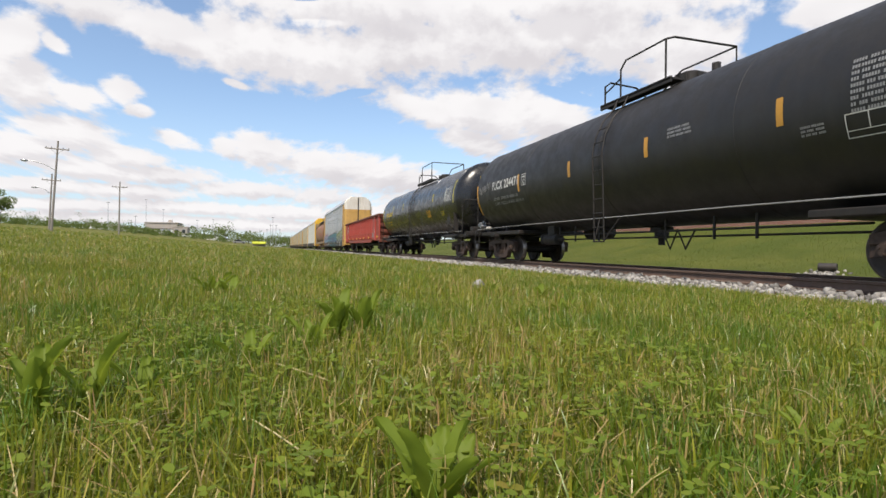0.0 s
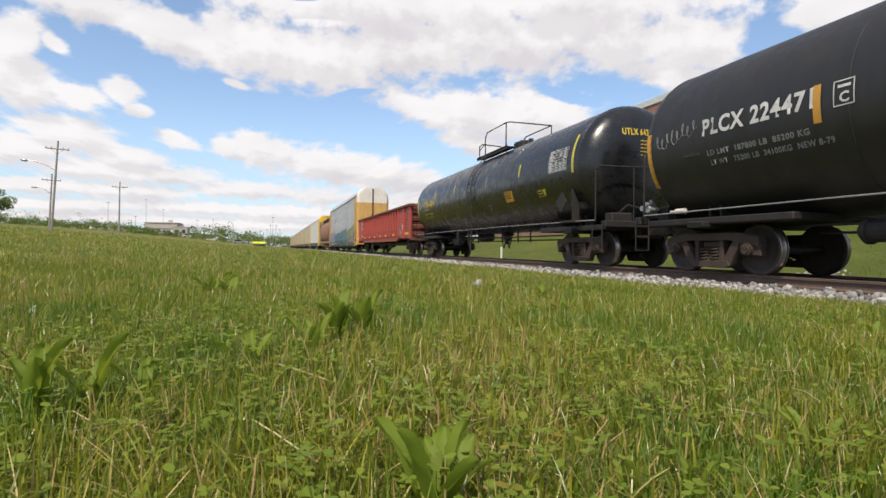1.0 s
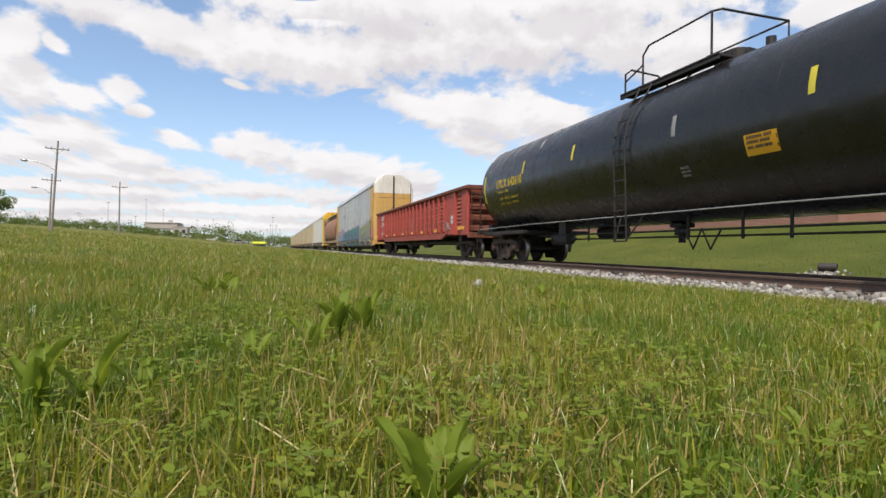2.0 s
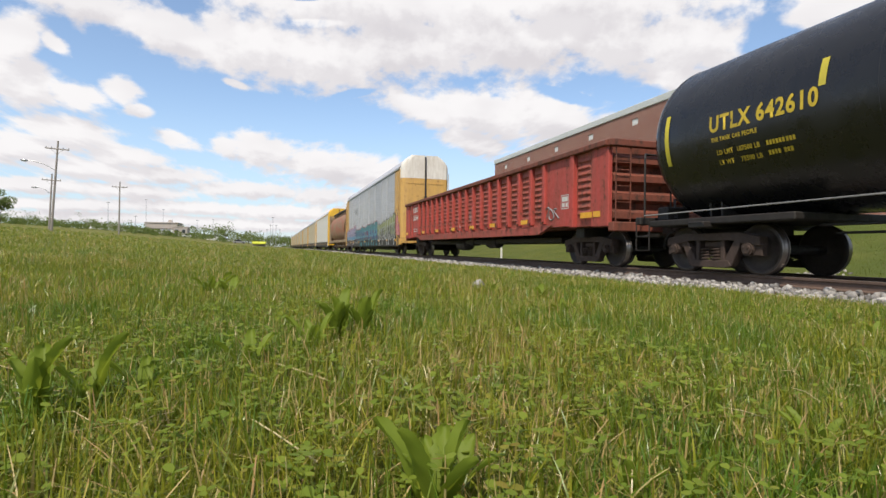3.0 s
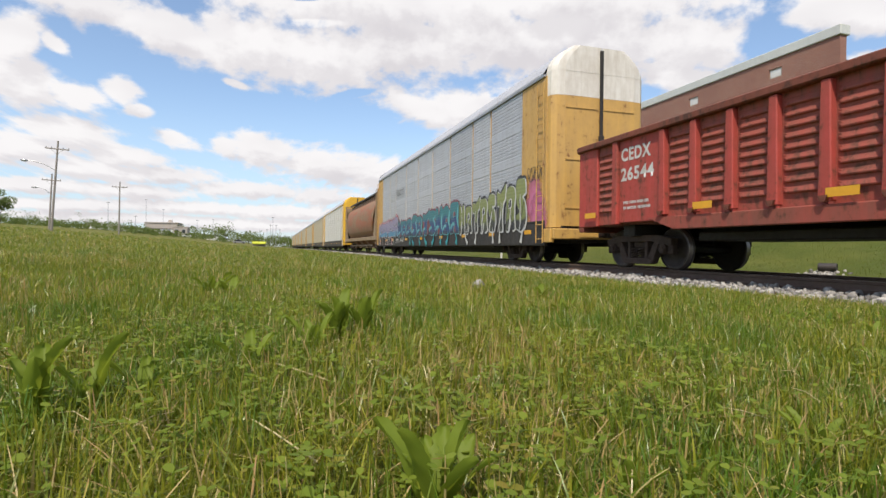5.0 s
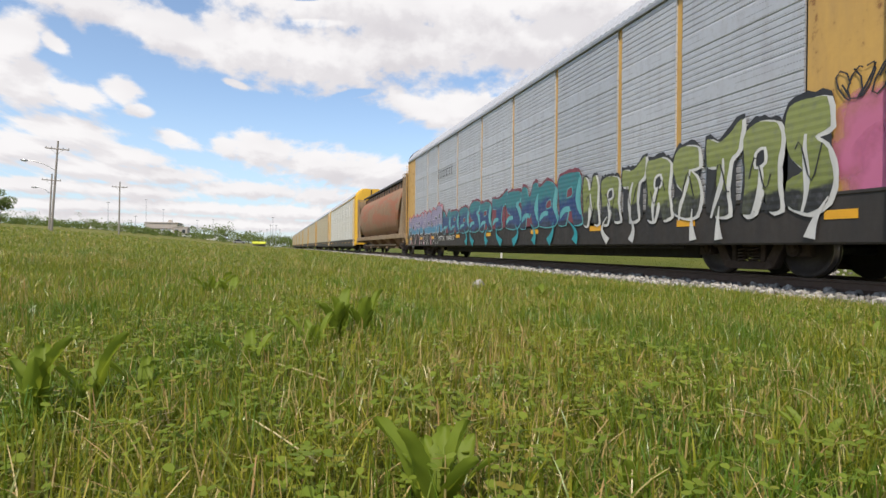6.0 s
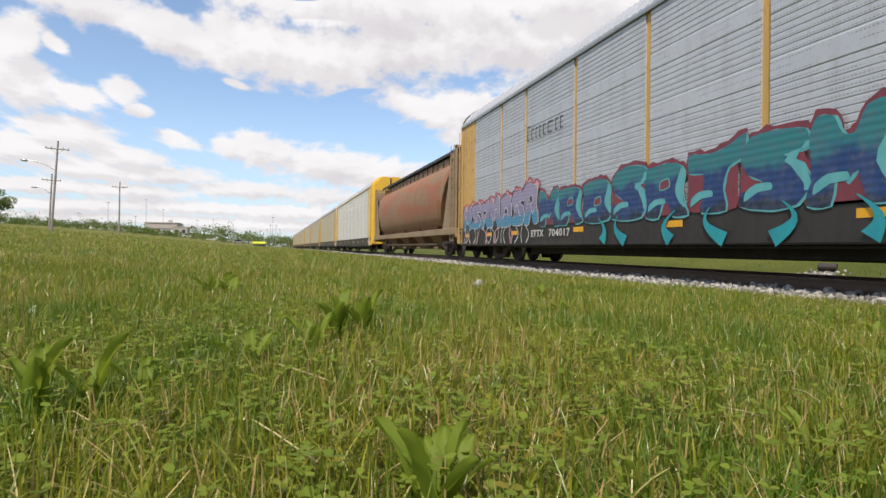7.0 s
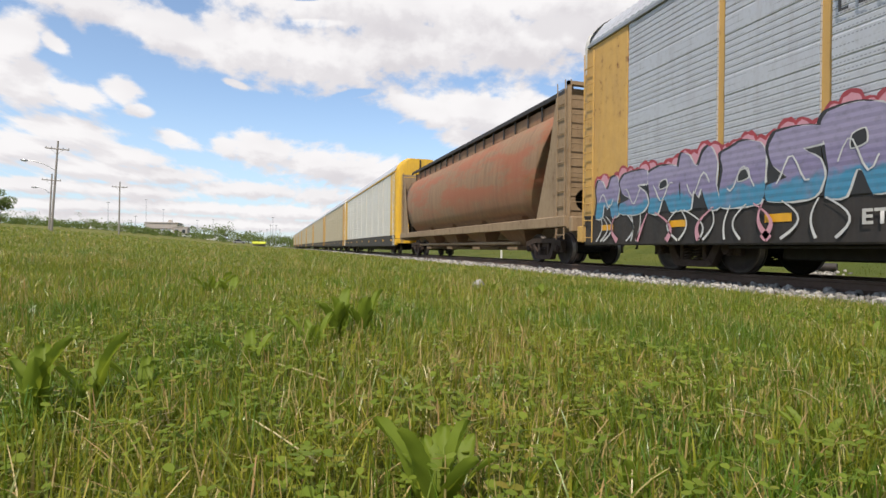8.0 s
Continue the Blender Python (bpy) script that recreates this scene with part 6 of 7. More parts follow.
        # dark sheet added behind the hole, standing in for the shade inside
        bm = box(bmesh.new(), -1.2, -0.5, e - s * 0.5 - 0.01, e - s * 0.5 + 0.01, 1.3, 2.3)
        part("port_backing", bm, "steel_dark", car)
    for i in range(4):
        y = -5.4 + 3.6 * i
        bm = bmesh.new()
        top = [(-1.4, y - 1.6), (1.4, y - 1.6), (1.4, y + 1.6), (-1.4, y + 1.6)]
        low = [(-0.6, y - 0.35), (0.6, y - 0.35), (0.6, y + 0.35), (-0.6, y + 0.35)]
        v0 = [bm.verts.new((a, b, 1.5)) for a, b in top]
        v1 = [bm.verts.new((a, b, 0.5)) for a, b in low]
        bm.faces.new(v0)
        bm.faces.new(v1[::-1])
        for k in range(4):
            bm.faces.new((v0[k], v0[(k + 1) % 4], v1[(k + 1) % 4], v1[k]))
        part("hopper_bay", bm, "hopper", car)
        bm = box(bmesh.new(), -1.0, 1.0, y - 0.42, y + 0.42, 0.38, 0.52, 0.03)
        part("outlet_gate", bm, "hopper_tan", car)
    bm = bmesh.new()
    tube(bm, [(-1.2, -6.4, 0.62), (-1.2, 6.4, 0.62)], 0.06)
    part("side_pipe", bm, "hopper_tan", car)


hopper_car()


# ---------------------------------------------------------------- brick building behind the bank
def building():
    x0, y0, y1, zt, zb = 25.0, 18.2, 59.4, 11.1, 1.2
    b = thing("brick_building", "long red brick building with pale coping and small square windows", "building")
    holes = [21.6 + 5.77 * i for i in range(7)]
    bm = bmesh.new()
    lines = [y0]
    for h in holes:
        lines += [h - 0.38, h + 0.38]
    lines.append(y1)
    zl = [zb, 9.62, 10.12, zt - 0.48]
    for i in range(len(lines) - 1):
        for k in range(3):
            if i % 2 == 1 and k == 1:
                continue
            box(bm, x0, x0 + 0.4, lines[i], lines[i + 1], zl[k], zl[k + 1])
    bmesh.ops.remove_doubles(bm, verts=bm.verts, dist=0.0005)
    part("wall", bm, "brick", b)
    for h in holes:
        bm = box(bmesh.new(), x0 + 0.06, x0 + 0.16, h - 0.378, h + 0.378, 9.622, 10.118, 0.02)
        w = part("window", bm, "stone_band", b, "small pale square window")
        part("pane", box(bmesh.new(), x0 + 0.05, x0 + 0.058, h - 0.31, h + 0.31, 9.69, 10.05), "stucco", w)
    bm = box(bmesh.new(), x0 - 0.08, x0 + 0.55, y0 - 0.08, y1 + 0.08, zt - 0.48, zt, 0.03)
    part("coping", bm, "coping", b, "pale metal coping")
    bm = bmesh.new()
    box(bm, x0 + 0.4, x0 + 24, y1 - 0.4, y1, zb, 9.4)
    box(bm, x0 + 24, x0 + 24.4, y0 + 1.0, y1, zb, 9.4)
    part("back_wall", bm, "brick", b)
    part("roof", box(bmesh.new(), x0 + 0.4, x0 + 24, y0 + 1.4, y1 - 0.4, 9.0, 9.25), "roof_dark", b)
    # end face: brick below, pale siding above
    ye = y0 + 1.0
    part("end_wall", box(bmesh.new(), x0 + 0.4, x0 + 24, ye, ye + 0.4, zb, 6.3), "brick", b)
    for z in (4.3, 6.3):
        part("stone_band", box(bmesh.new(), x0 + 0.4, x0 + 24, ye - 0.06, ye + 0.4, z, z + 0.36, 0.02), "stone_band", b, "buff stone band")
    part("siding", box(bmesh.new(), x0 + 0.4, x0 + 24, ye + 0.05, ye + 0.35, 6.66, 9.75), "stucco", b, "pale ribbed metal siding")
    bm = bmesh.new()
    for i in range(40):
        xx = x0 + 0.6 + 0.58 * i
        box(bm, xx, xx + 0.07, ye + 0.0, ye + 0.05, 6.66, 9.75)
    part("siding_rib", bm, "stucco", b)
    part("eave_trim", box(bmesh.new(), x0 + 0.4, x0 + 24, ye - 0.1, ye + 0.45, 9.75, 9.95, 0.02), "roof_dark", b, "dark eave trim")
    bm = bmesh.new()
    lathe(bm, [(0.3, -0.08), (0.62, -0.08), (0.62, 0.04), (0.5, 0.05)], "y", 28, (x0 + 2.2, ye, 7.9))
    part("round_vent", bm, "galv", b, "round wall vent")


building()


# ---------------------------------------------------------------- what moves
def gone(t):
    """How far the train has rolled towards the eye after t seconds."""
    return 9.979 * t - 0.0695 * t * t + 0.00364 * t ** 3


def motions():
    steps = [min(8.0, i / 15) for i in range(121)]
    for car, y, sets in CARS:
        walk(car, [(t, pose(TRACK, y - gone(t), 0)) for t in [i * 0.5 for i in range(17)]])
        for ws, wy in sets:
            walk(ws, [(t, pose(0, wy, WHEEL_R, math.degrees(gone(t) / WHEEL_R))) for t in steps])


# ---------------------------------------------------------------- far side of the lawn
def utility_pole(x, y, h, lean, arm=True, lamp=0.0, lamp_z=0.0):
    """A wooden pole with a cross arm and, for some, a long street-lamp arm."""
    z = float(ground_height(x, y)) - 0.3
    p = thing("utility_pole", "grey wooden utility pole with a cross arm" + (" and a street lamp" if lamp else ""), "utility pole", pose(x, y, z, 0, lean, 0), "poles along the lawn")
    part("pole", cyl(bmesh.new(), (0, 0, 0), (0, 0, h + 0.3), 0.15, 0.10, 10), "pole", p)
    if arm:
        part("cross_arm", box(bmesh.new(), -1.25, 1.25, -0.16, -0.04, h - 0.75, h - 0.62, 0.01), "pole", p)
        bm = bmesh.new()
        tube(bm, [(-0.7, -0.1, h - 0.7), (0, -0.1, h - 1.3), (0.7, -0.1, h - 0.7)], 0.025)
        part("brace", bm, "galv", p)
        for xx in (-1.15, -0.6, 0.6, 1.15):
            part("insulator", lathe(bmesh.new(), [(0.02, 0), (0.06, 0.03), (0.04, 0.08), (0.06, 0.12), (0.02, 0.17)], "z", 8, (xx, -0.1, h - 0.62)), "galv", p)
    if lamp:
        bm = bmesh.new()
        tube(bm, [(0, 0, lamp_z - 0.9), (lamp * 0.35, 0, lamp_z - 0.25), (lamp * 0.7, 0, lamp_z), (lamp, 0, lamp_z + 0.05)], 0.045)
        part("lamp_arm", bm, "galv", p)
        bm = bmesh.new()
        lathe(bm, [(0.03, -0.4), (0.13, -0.2), (0.16, 0.1), (0.1, 0.35), (0.03, 0.42)], "x", 12, (lamp, 0, lamp_z))
        part("lamp_head", bm, "galv", p, "grey street lamp head", True)


def street_mast(x, y, h, r=0.09):
    z = float(ground_height(x, y)) - 0.2
    p = thing("light_mast", "thin tall grey light mast", "light mast", pose(x, y, z), "distant masts")
    part("mast", cyl(bmesh.new(), (0, 0, 0), (0, 0, h), r, r * 0.6, 8), "galv", p)
    part("mast_head", box(bmesh.new(), -0.45, 0.45, -0.15, 0.15, h - 0.2, h, 0.03), "galv", p)


utility_pole(-25.9, 75, 10.9, 3.2, True, -3.3, 8.5)
utility_pole(-27.5, 110, 9.6, 0.6)
utility_pole(-33.1, 95, 8.5, 2.2, True, -2.2, 6.6)
utility_pole(-60.5, 130, 9.0, 3.0)
for x, y, h in ((-57.0, 130, 4.0), (-50.5, 190, 9.0), (-48.5, 215, 6.0), (-52.5, 250, 14.0), (-46.0, 250, 10.5), (-31.5, 240, 7.5), (-1.6, 220, 12.0), (-2.6, 235, 9.5), (-0.4, 220, 9.0), (-4.3, 250, 8.0), (1.2, 260, 8.5), (-7.0, 250, 7.0), (-26.5, 250, 9.0)):
    street_mast(x, y, h)


def leaf_cards(rng, centers, radii, count, size):
    """Many small bent leaves round the given clump centres."""
    k = rng.integers(len(centers), size=count)
    d = rng.normal(size=(count, 3))
    d /= np.linalg.norm(d, axis=1)[:, None]
    p = centers[k] + d * (radii[k] * rng.uniform(0.35, 1.0, count) ** 0.6)[:, None] * np.array((1.0, 1.0, 0.8))
    a = rng.normal(size=(count, 3))
    a /= np.linalg.norm(a, axis=1)[:, None]
    b = np.cross(a, rng.normal(size=(count, 3)))
    b /= np.linalg.norm(b, axis=1)[:, None]
    s = (size * rng.uniform(0.6, 1.4, count))[:, None]
    co = np.stack([p - a * s, p + b * s * 0.5, p + a * s, p - b * s * 0.5], 1).reshape(-1, 3)
    return co, np.arange(count * 4).reshape(-1, 4)


def tree(x, y, h, spread, seed, leaves=900, label="leafy green tree with an uneven crown"):
    rng = np.random.default_rng(seed)
    z = float(ground_height(x, y)) - 0.1
    t = thing("tree", label, "tree", pose(x, y, z), "trees beyond the lawn")
    bm = bmesh.new()
    cyl(bm, (0, 0, 0), (0.05 * h * 0.3, 0, h * 0.55), h * 0.028, h * 0.014, 8)
    tips = []
    for i in range(6):
        a = i * 1.05 + rng.uniform(-0.3, 0.3)
        z0 = h * rng.uniform(0.22, 0.5)
        tip = (spread * 0.62 * math.cos(a), spread * 0.62 * math.sin(a), h * rng.uniform(0.5, 0.82))
        cyl(bm, (0.01 * h, 0, z0), tip, h * 0.012, h * 0.004, 6)
        tips.append(tip)
    part("trunk", bm, "bark", t)
    c = np.array(tips + [(0.1, 0, h * 0.86), (0.2, 0.1, h * 0.66)])
    c = np.concatenate([c, c + rng.normal(size=c.shape) * spread * 0.28])
    r = spread * rng.uniform(0.24, 0.46, len(c))
    co, q = leaf_cards(rng, c, r, leaves, 0.05 * h if y > 100 else 0.021 * h)
    co[:, 2] = np.maximum(co[:, 2], 0.15 * h)
    link("crown", array_mesh("crown", co, q), "crown", t)


tree(-29.1, 70, 4.5, 1.5, 1, 2600, "slender leafy green tree with an uneven crown")
tree(-31.0, 71, 3.2, 2.0, 2, 2200)
for i, (x, y, h, s) in enumerate(((-20.0, 232, 6.2, 4.6), (-15.5, 236, 4.5, 4.4), (-11.5, 240, 4.2, 4.0), (-8.0, 245, 4.4, 3.8), (-4.0, 300, 6.0, 4.5), (0.5, 310, 6.2, 4.6), (4.0, 320, 6.6, 5.0), (7.5, 330, 6.8, 5.0), (-0.8, 255, 4.0, 3.2), (2.4, 270, 4.4, 3.2), (-36.5, 235, 4.2, 3.4), (-62, 150, 3.0, 3.4), (-58, 155, 2.6, 3.0), (-50, 170, 3.0, 3.0), (-46, 180, 2.6, 3.0), (-40.5, 170, 2.4, 2.6), (-66, 145, 3.2, 3.0), (11, 345, 6.8, 5.0))):
    tree(x, y, h, s, 10 + i, 420)


def far_woods():
    """A low band of woods along the skyline."""
    rng = np.random.default_rng(77)
    n = 330
    x = rng.uniform(-330, 130, n)
    y = rng.uniform(430, 560, n)
    h = rng.uniform(7, 13, n)
    z = ground_height(x, y)
    c = np.stack([x, y, z + h * 0.45], -1)
    co, q = leaf_cards(rng, c, h * 0.62, 26000, 0.75)
    co[:, 2] = np.maximum(co[:, 2], 0.2)
    tagged(link("far_woods", array_mesh("far_woods", co, q), "crown"), "low band of distant green woods", "woods", kind="stuff")


    n = 210
    x = rng.uniform(-78, -16, n)
    y = 165 + rng.uniform(-12, 30, n) + (x + 45) * 0.6
    c = np.stack([x, y, ground_height(x, y) + rng.uniform(0.2, 1.5, n)], -1)
    co, q = leaf_cards(rng, c, rng.uniform(0.7, 1.6, n), 15000, 0.20)
    tagged(link("hedge", array_mesh("hedge", co, q), "crown"), "uneven low hedge and scrub beyond the lawn", "hedge", kind="stuff")


far_woods()


def far_house(x0, x1, y, depth, h, wall, roof, name, label, windows=0, upper=0.0, awning=False):
    z = float(ground_height((x0 + x1) / 2, y)) - 0.6
    b = thing(name, label, "building", pose(0, y, z))
    part("wall", box(bmesh.new(), x0, x1, 0, depth, 0, h + 0.6, 0.05), wall, b)
    part("roof", box(bmesh.new(), x0 - 0.2, x1 + 0.2, -0.2, depth + 0.2, h + 0.6, h + 0.95, 0.05), roof, b)
    if upper:
        a, c = x0 + (x1 - x0) * 0.22, x1
        part("upper_storey", box(bmesh.new(), a, c, 1.0, depth, h + 0.95, h + upper, 0.05), "grey_tan", b, "set-back upper storey")
        part("upper_roof", box(bmesh.new(), a - 0.3, c + 0.3, 0.7, depth + 0.3, h + upper, h + upper + 0.35, 0.05), "grey_tan", b)
        part("chimney", box(bmesh.new(), c - 4, c - 2.5, 3, 4.5, h + upper + 0.35, h + upper + 1.5, 0.05), "grey_tan", b)
    w = (x1 - x0) / max(1, windows)
    for i in range(windows):
        c = x0 + w * (i + 0.5)
        win = part("window", box(bmesh.new(), c - w * 0.26, c + w * 0.26, -0.06, 0.0, h * 0.35 + 0.6, h * 0.8 + 0.6), "galv", b)
        part("pane", box(bmesh.new(), c - w * 0.22, c + w * 0.22, -0.075, -0.062, h * 0.39 + 0.6, h * 0.76 + 0.6), "glass_dark", win)
    if awning:
        part("awning", box(bmesh.new(), x0, x1, -1.6, -0.2, h * 0.55 + 0.6, h + 0.7, 0.1), "lime", b, "yellow-green awning")


far_house(-57, -41, 252, 14, 1.7, "white_wall", "roof_dark", "office_building", "long pale office building with a dark upper storey", 8, 3.3)
far_house(-62, -51, 205, 8, 1.3, "white_wall", "grey_tan", "low_house", "low white house behind the lawn", 4)
far_house(-38.5, -33.5, 228, 6, 3.4, "grey_tan", "grey_tan", "block_house", "pale grey block building", 2)
far_house(-27.5, -22.5, 226, 7, 1.6, "white_wall", "roof_dark", "low_house", "low white house with a dark roof", 4)
far_house(-8.5, -3.9, 205, 5, 1.3, "grey_tan", "lime", "market_stand", "low stand with a yellow-green awning", 0, 0.0, True)


def far_car(x, y, mat, label):
    """A parked car: body, cabin and four wheels."""
    z = float(ground_height(x, y))
    c = thing("parked_car", label, "car", pose(x, y, z), "cars parked beyond the lawn")
    bm = bmesh.new()
    plate(bm, [(-2.2, 0.3), (2.2, 0.3), (2.2, 0.75), (1.3, 0.9), (-1.9, 0.95), (-2.2, 0.8)], 1.7, "y", -0.85)
    part("body", bm, mat, c)
    bm = bmesh.new()
    plate(bm, [(-1.8, 0.95), (1.1, 0.9), (0.5, 1.42), (-1.3, 1.45)], 1.5, "y", -0.75)
    part("cabin", bm, "glass_dark", c)
    for xx in (-1.4, 1.4):
        for yy in (-0.86, 0.70):
            part("wheel", cyl(bmesh.new(), (xx, yy, 0.32), (xx, yy + 0.16, 0.32), 0.32, seg=14), "skirt", c)


for x, y, mat in ((-44.0, 206, "letter_white"), (-49.5, 206, "letter_white"), (-30.5, 212, "letter_white"), (-18.0, 216, "letter_white"), (-13.5, 214, "letter_grey"), (-36.0, 208, "letter_grey")):
    far_car(x, y, mat, "pale parked car beyond the lawn")


# ---------------------------------------------------------------- beside the track
def marker_post():
    x, y = 13.2, 30.2
    z = float(ground_height(x, y)) - 0.05
    p = thing("marker_post", "thin white marker post on the bank", "marker post", pose(x, y, z))
    part("post", box(bmesh.new(), -0.05, 0.05, -0.05, 0.05, 0, 0.95, 0.01), "white_wall", p)


marker_post()


def culvert():
    x, y = 14.6, 10.9
    z = float(ground_height(x, y))
    c = thing("culvert_pipe", "dark corrugated culvert pipe end among pale stones", "culvert pipe", pose(x, y, z + 0.16, 0, 0, -62))
    bm = bmesh.new()
    prof = []
    for i in range(25):
        prof.append((0.115 + (0.008 if i % 2 else 0.0), -0.22 + i * 0.018))
    prof += [(0.10, 0.212), (0.10, -0.21)]
    lathe(bm, prof, "x", 22)
    part("pipe", bm, "skirt", c, smooth=True)
    rng = np.random.default_rng(8)
    n = 420
    u = rng.uniform(0, 1, n)
    px = 12.0 + 2.6 * u + rng.normal(0, 0.25, n)
    py = 10.2 + 0.9 * u + rng.normal(0, 0.30, n)
    s = rng.uniform(0.05, 0.16, n)
    scatter_stones("riprap", np.stack([px, py, ground_height(px, py) + s * 0.15], -1), s, 9, "spill of pale broken stones below the culvert")
    scatter_stones("field_stone", np.array([(1.55, 4.01, float(ground_height(1.55, 4.01)) + 0.05)]), np.array([0.13]), 12, "pale grey stone lying in the lawn")
    px = rng.normal(12.6, 0.3, 40)
    py = rng.normal(14.3, 0.3, 40)
    s = rng.uniform(0.05, 0.14, 40)
    scatter_stones("loose_stones", np.stack([px, py, ground_height(px, py) + s * 0.2], -1), s, 10, "few pale stones on the bank")


culvert()


# ---------------------------------------------------------------- grass and weeds
def blades(rng, x, y, length, width, segs, lean=0.62, blunt=0.3):
    """Bent tapering blades as strips of quads."""
    n = len(x)
    z = ground_height(x, y)
    turn = rng.uniform(0, 2 * math.pi, n)
    face = turn + math.pi / 2 + rng.normal(0, 0.5, n)
    L = length * rng.uniform(0.5, 1.25, n)
    bend = np.abs(rng.normal(0, lean, n)) + np.where(rng.uniform(size=n) < 0.16, rng.uniform(0.5, 1.6, n), 0.0)
    tip = np.where(rng.uniform(size=n) < 0.55, blunt, 0.08)
    W = width * rng.uniform(0.6, 1.4, n)
    rows = []
    for k in range(segs + 1):
        t = k / segs
        out = L * bend * t ** 1.7
        up = L * t * (1 - 0.28 * np.minimum(bend, 1.6) * t)
        w = W * (1 - (1 - tip) * t ** 1.6) * (0.7 + 0.3 * min(1.0, 4 * t))
        cx, cy, cz = x + np.cos(turn) * out, y + np.sin(turn) * out, z + up - 0.004
        fx, fy = np.cos(face) * w / 2, np.sin(face) * w / 2
        rows.append(np.stack([np.stack([cx - fx, cy - fy, cz], -1), np.stack([cx + fx, cy + fy, cz], -1)], 1))
    co = np.stack(rows, 1).reshape(-1, 3)
    base = (np.arange(n) * 2 * (segs + 1))[:, None]
    quads = np.concatenate([np.concatenate([base + 2 * k, base + 2 * k + 1, base + 2 * k + 3, base + 2 * k + 2], 1) for k in range(segs)])
    return co, quads


def patchy(x, y, scale, seed):
    """A cheap smooth field between 0 and 1."""
    rng = np.random.default_rng(seed)
    f = np.zeros_like(x)
    for i in range(6):
        a = rng.uniform(0, 2 * math.pi)
        k = scale * rng.uniform(0.5, 2.2)
        f += np.sin((x * np.cos(a) + y * np.sin(a)) * k + rng.uniform(0, 6.28))
    return 0.5 + 0.5 * np.tanh(f / 2.2)


def build_grass():
    rng = np.random.default_rng(15)
    rings = (
        # inner and outer radius, blades to the square metre, length, width, segments
        (0.32, 1.25, 17000, 0.082, 0.0031, 4),
        (1.25, 3.0, 11000, 0.088, 0.0038, 3),
        (3.0, 7.0, 3300, 0.090, 0.0056, 2),
        (7.0, 16.0, 560, 0.098, 0.012, 1),
        (16.0, 40.0, 85, 0.11, 0.030, 1),
        (40.0, 110.0, 7, 0.14, 0.09, 1),
    )
    for k, (r0, r1, density, length, width, segs) in enumerate(rings):
        n = int(density * math.pi * (r1 * r1 - r0 * r0) * 0.54)
        r = np.maximum(0.32, np.sqrt(rng.uniform(r0 * r0, r1 * r1, n)) * (1 + rng.normal(0, 0.07, n)))
        a = 0.3 + rng.normal(0, 1.15, n)
        x, y = r * np.sin(a), r * np.cos(a)
        edge = 6.78 + 0.14 * np.sin(y * 0.9) + rng.normal(0, 0.18, n)
        keep = (x < edge) & (rng.uniform(size=n) < 0.45 + 0.55 * patchy(x, y, 2.4, 3))
        x, y = x[keep], y[keep]
        tall = 0.72 + 0.55 * patchy(x, y, 1.6, 4)
        co, q = blades(rng, x, y, length * tall, width, segs, 0.50 if r0 < 7 else 1.0)
        tagged(link("grass", array_mesh("grass", co, q), "grass"), "thick green lawn grass with dry blades", "grass", kind="stuff")
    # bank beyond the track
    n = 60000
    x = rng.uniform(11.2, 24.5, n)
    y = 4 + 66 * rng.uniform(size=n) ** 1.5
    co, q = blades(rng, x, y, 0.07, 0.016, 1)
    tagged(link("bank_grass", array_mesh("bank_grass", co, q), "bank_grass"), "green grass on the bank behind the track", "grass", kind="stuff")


build_grass()


def build_clover():
    """Small three-part leaves and broad seedlings low in the lawn."""
    rng = np.random.default_rng(31)
    n = 42000
    r = np.sqrt(rng.uniform(0.45 ** 2, 4.5 ** 2, n))
    a = rng.uniform(-0.55 * math.pi, 0.5 * math.pi, n)
    x, y = r * np.sin(a), r * np.cos(a)
    chance = 0.10 + 0.30 * (patchy(x, y, 3.2, 8) > 0.62)
    for px, py, pr in ((0.22, 0.78, 0.30), (0.02, 1.10, 0.30), (0.52, 0.84, 0.26), (-0.28, 1.50, 0.42), (0.85, 1.25, 0.28), (-0.05, 2.2, 0.40), (1.1, 2.6, 0.35), (-0.45, 0.95, 0.25)):
        chance = np.maximum(chance, np.exp(-((x - px) ** 2 + (y - py) ** 2) / pr ** 2))
    keep = rng.uniform(size=n) < chance
    x, y = x[keep], y[keep]
    n = len(x)
    z = ground_height(x, y) + rng.uniform(0.03, 0.082, n)
    cos, base = [], rng.uniform(0, 6.28, n)
    s = rng.uniform(0.006, 0.014, n)
    for k in range(3):
        t = base + k * 2.094
        d = np.stack([np.cos(t), np.sin(t), rng.uniform(-0.15, 0.45, n)], -1)
        e = np.stack([-np.sin(t), np.cos(t), rng.uniform(-0.2, 0.2, n)], -1)
        p = np.stack([x, y, z], -1)
        cos.append(np.stack([p + (d * u + e * v) * s[:, None] for u, v in ((0.0, 0.0), (0.45, 0.42), (1.0, 0.46), (1.25, 0.0), (1.0, -0.46), (0.45, -0.42))], 1))
    co = np.concatenate(cos).reshape(-1, 3)
    tagged(link("clover", array_mesh("clover", co, np.arange(len(co)).reshape(-1, 6)), "leaf"), "small green clover leaves in the lawn", "clover", kind="stuff")


build_clover()


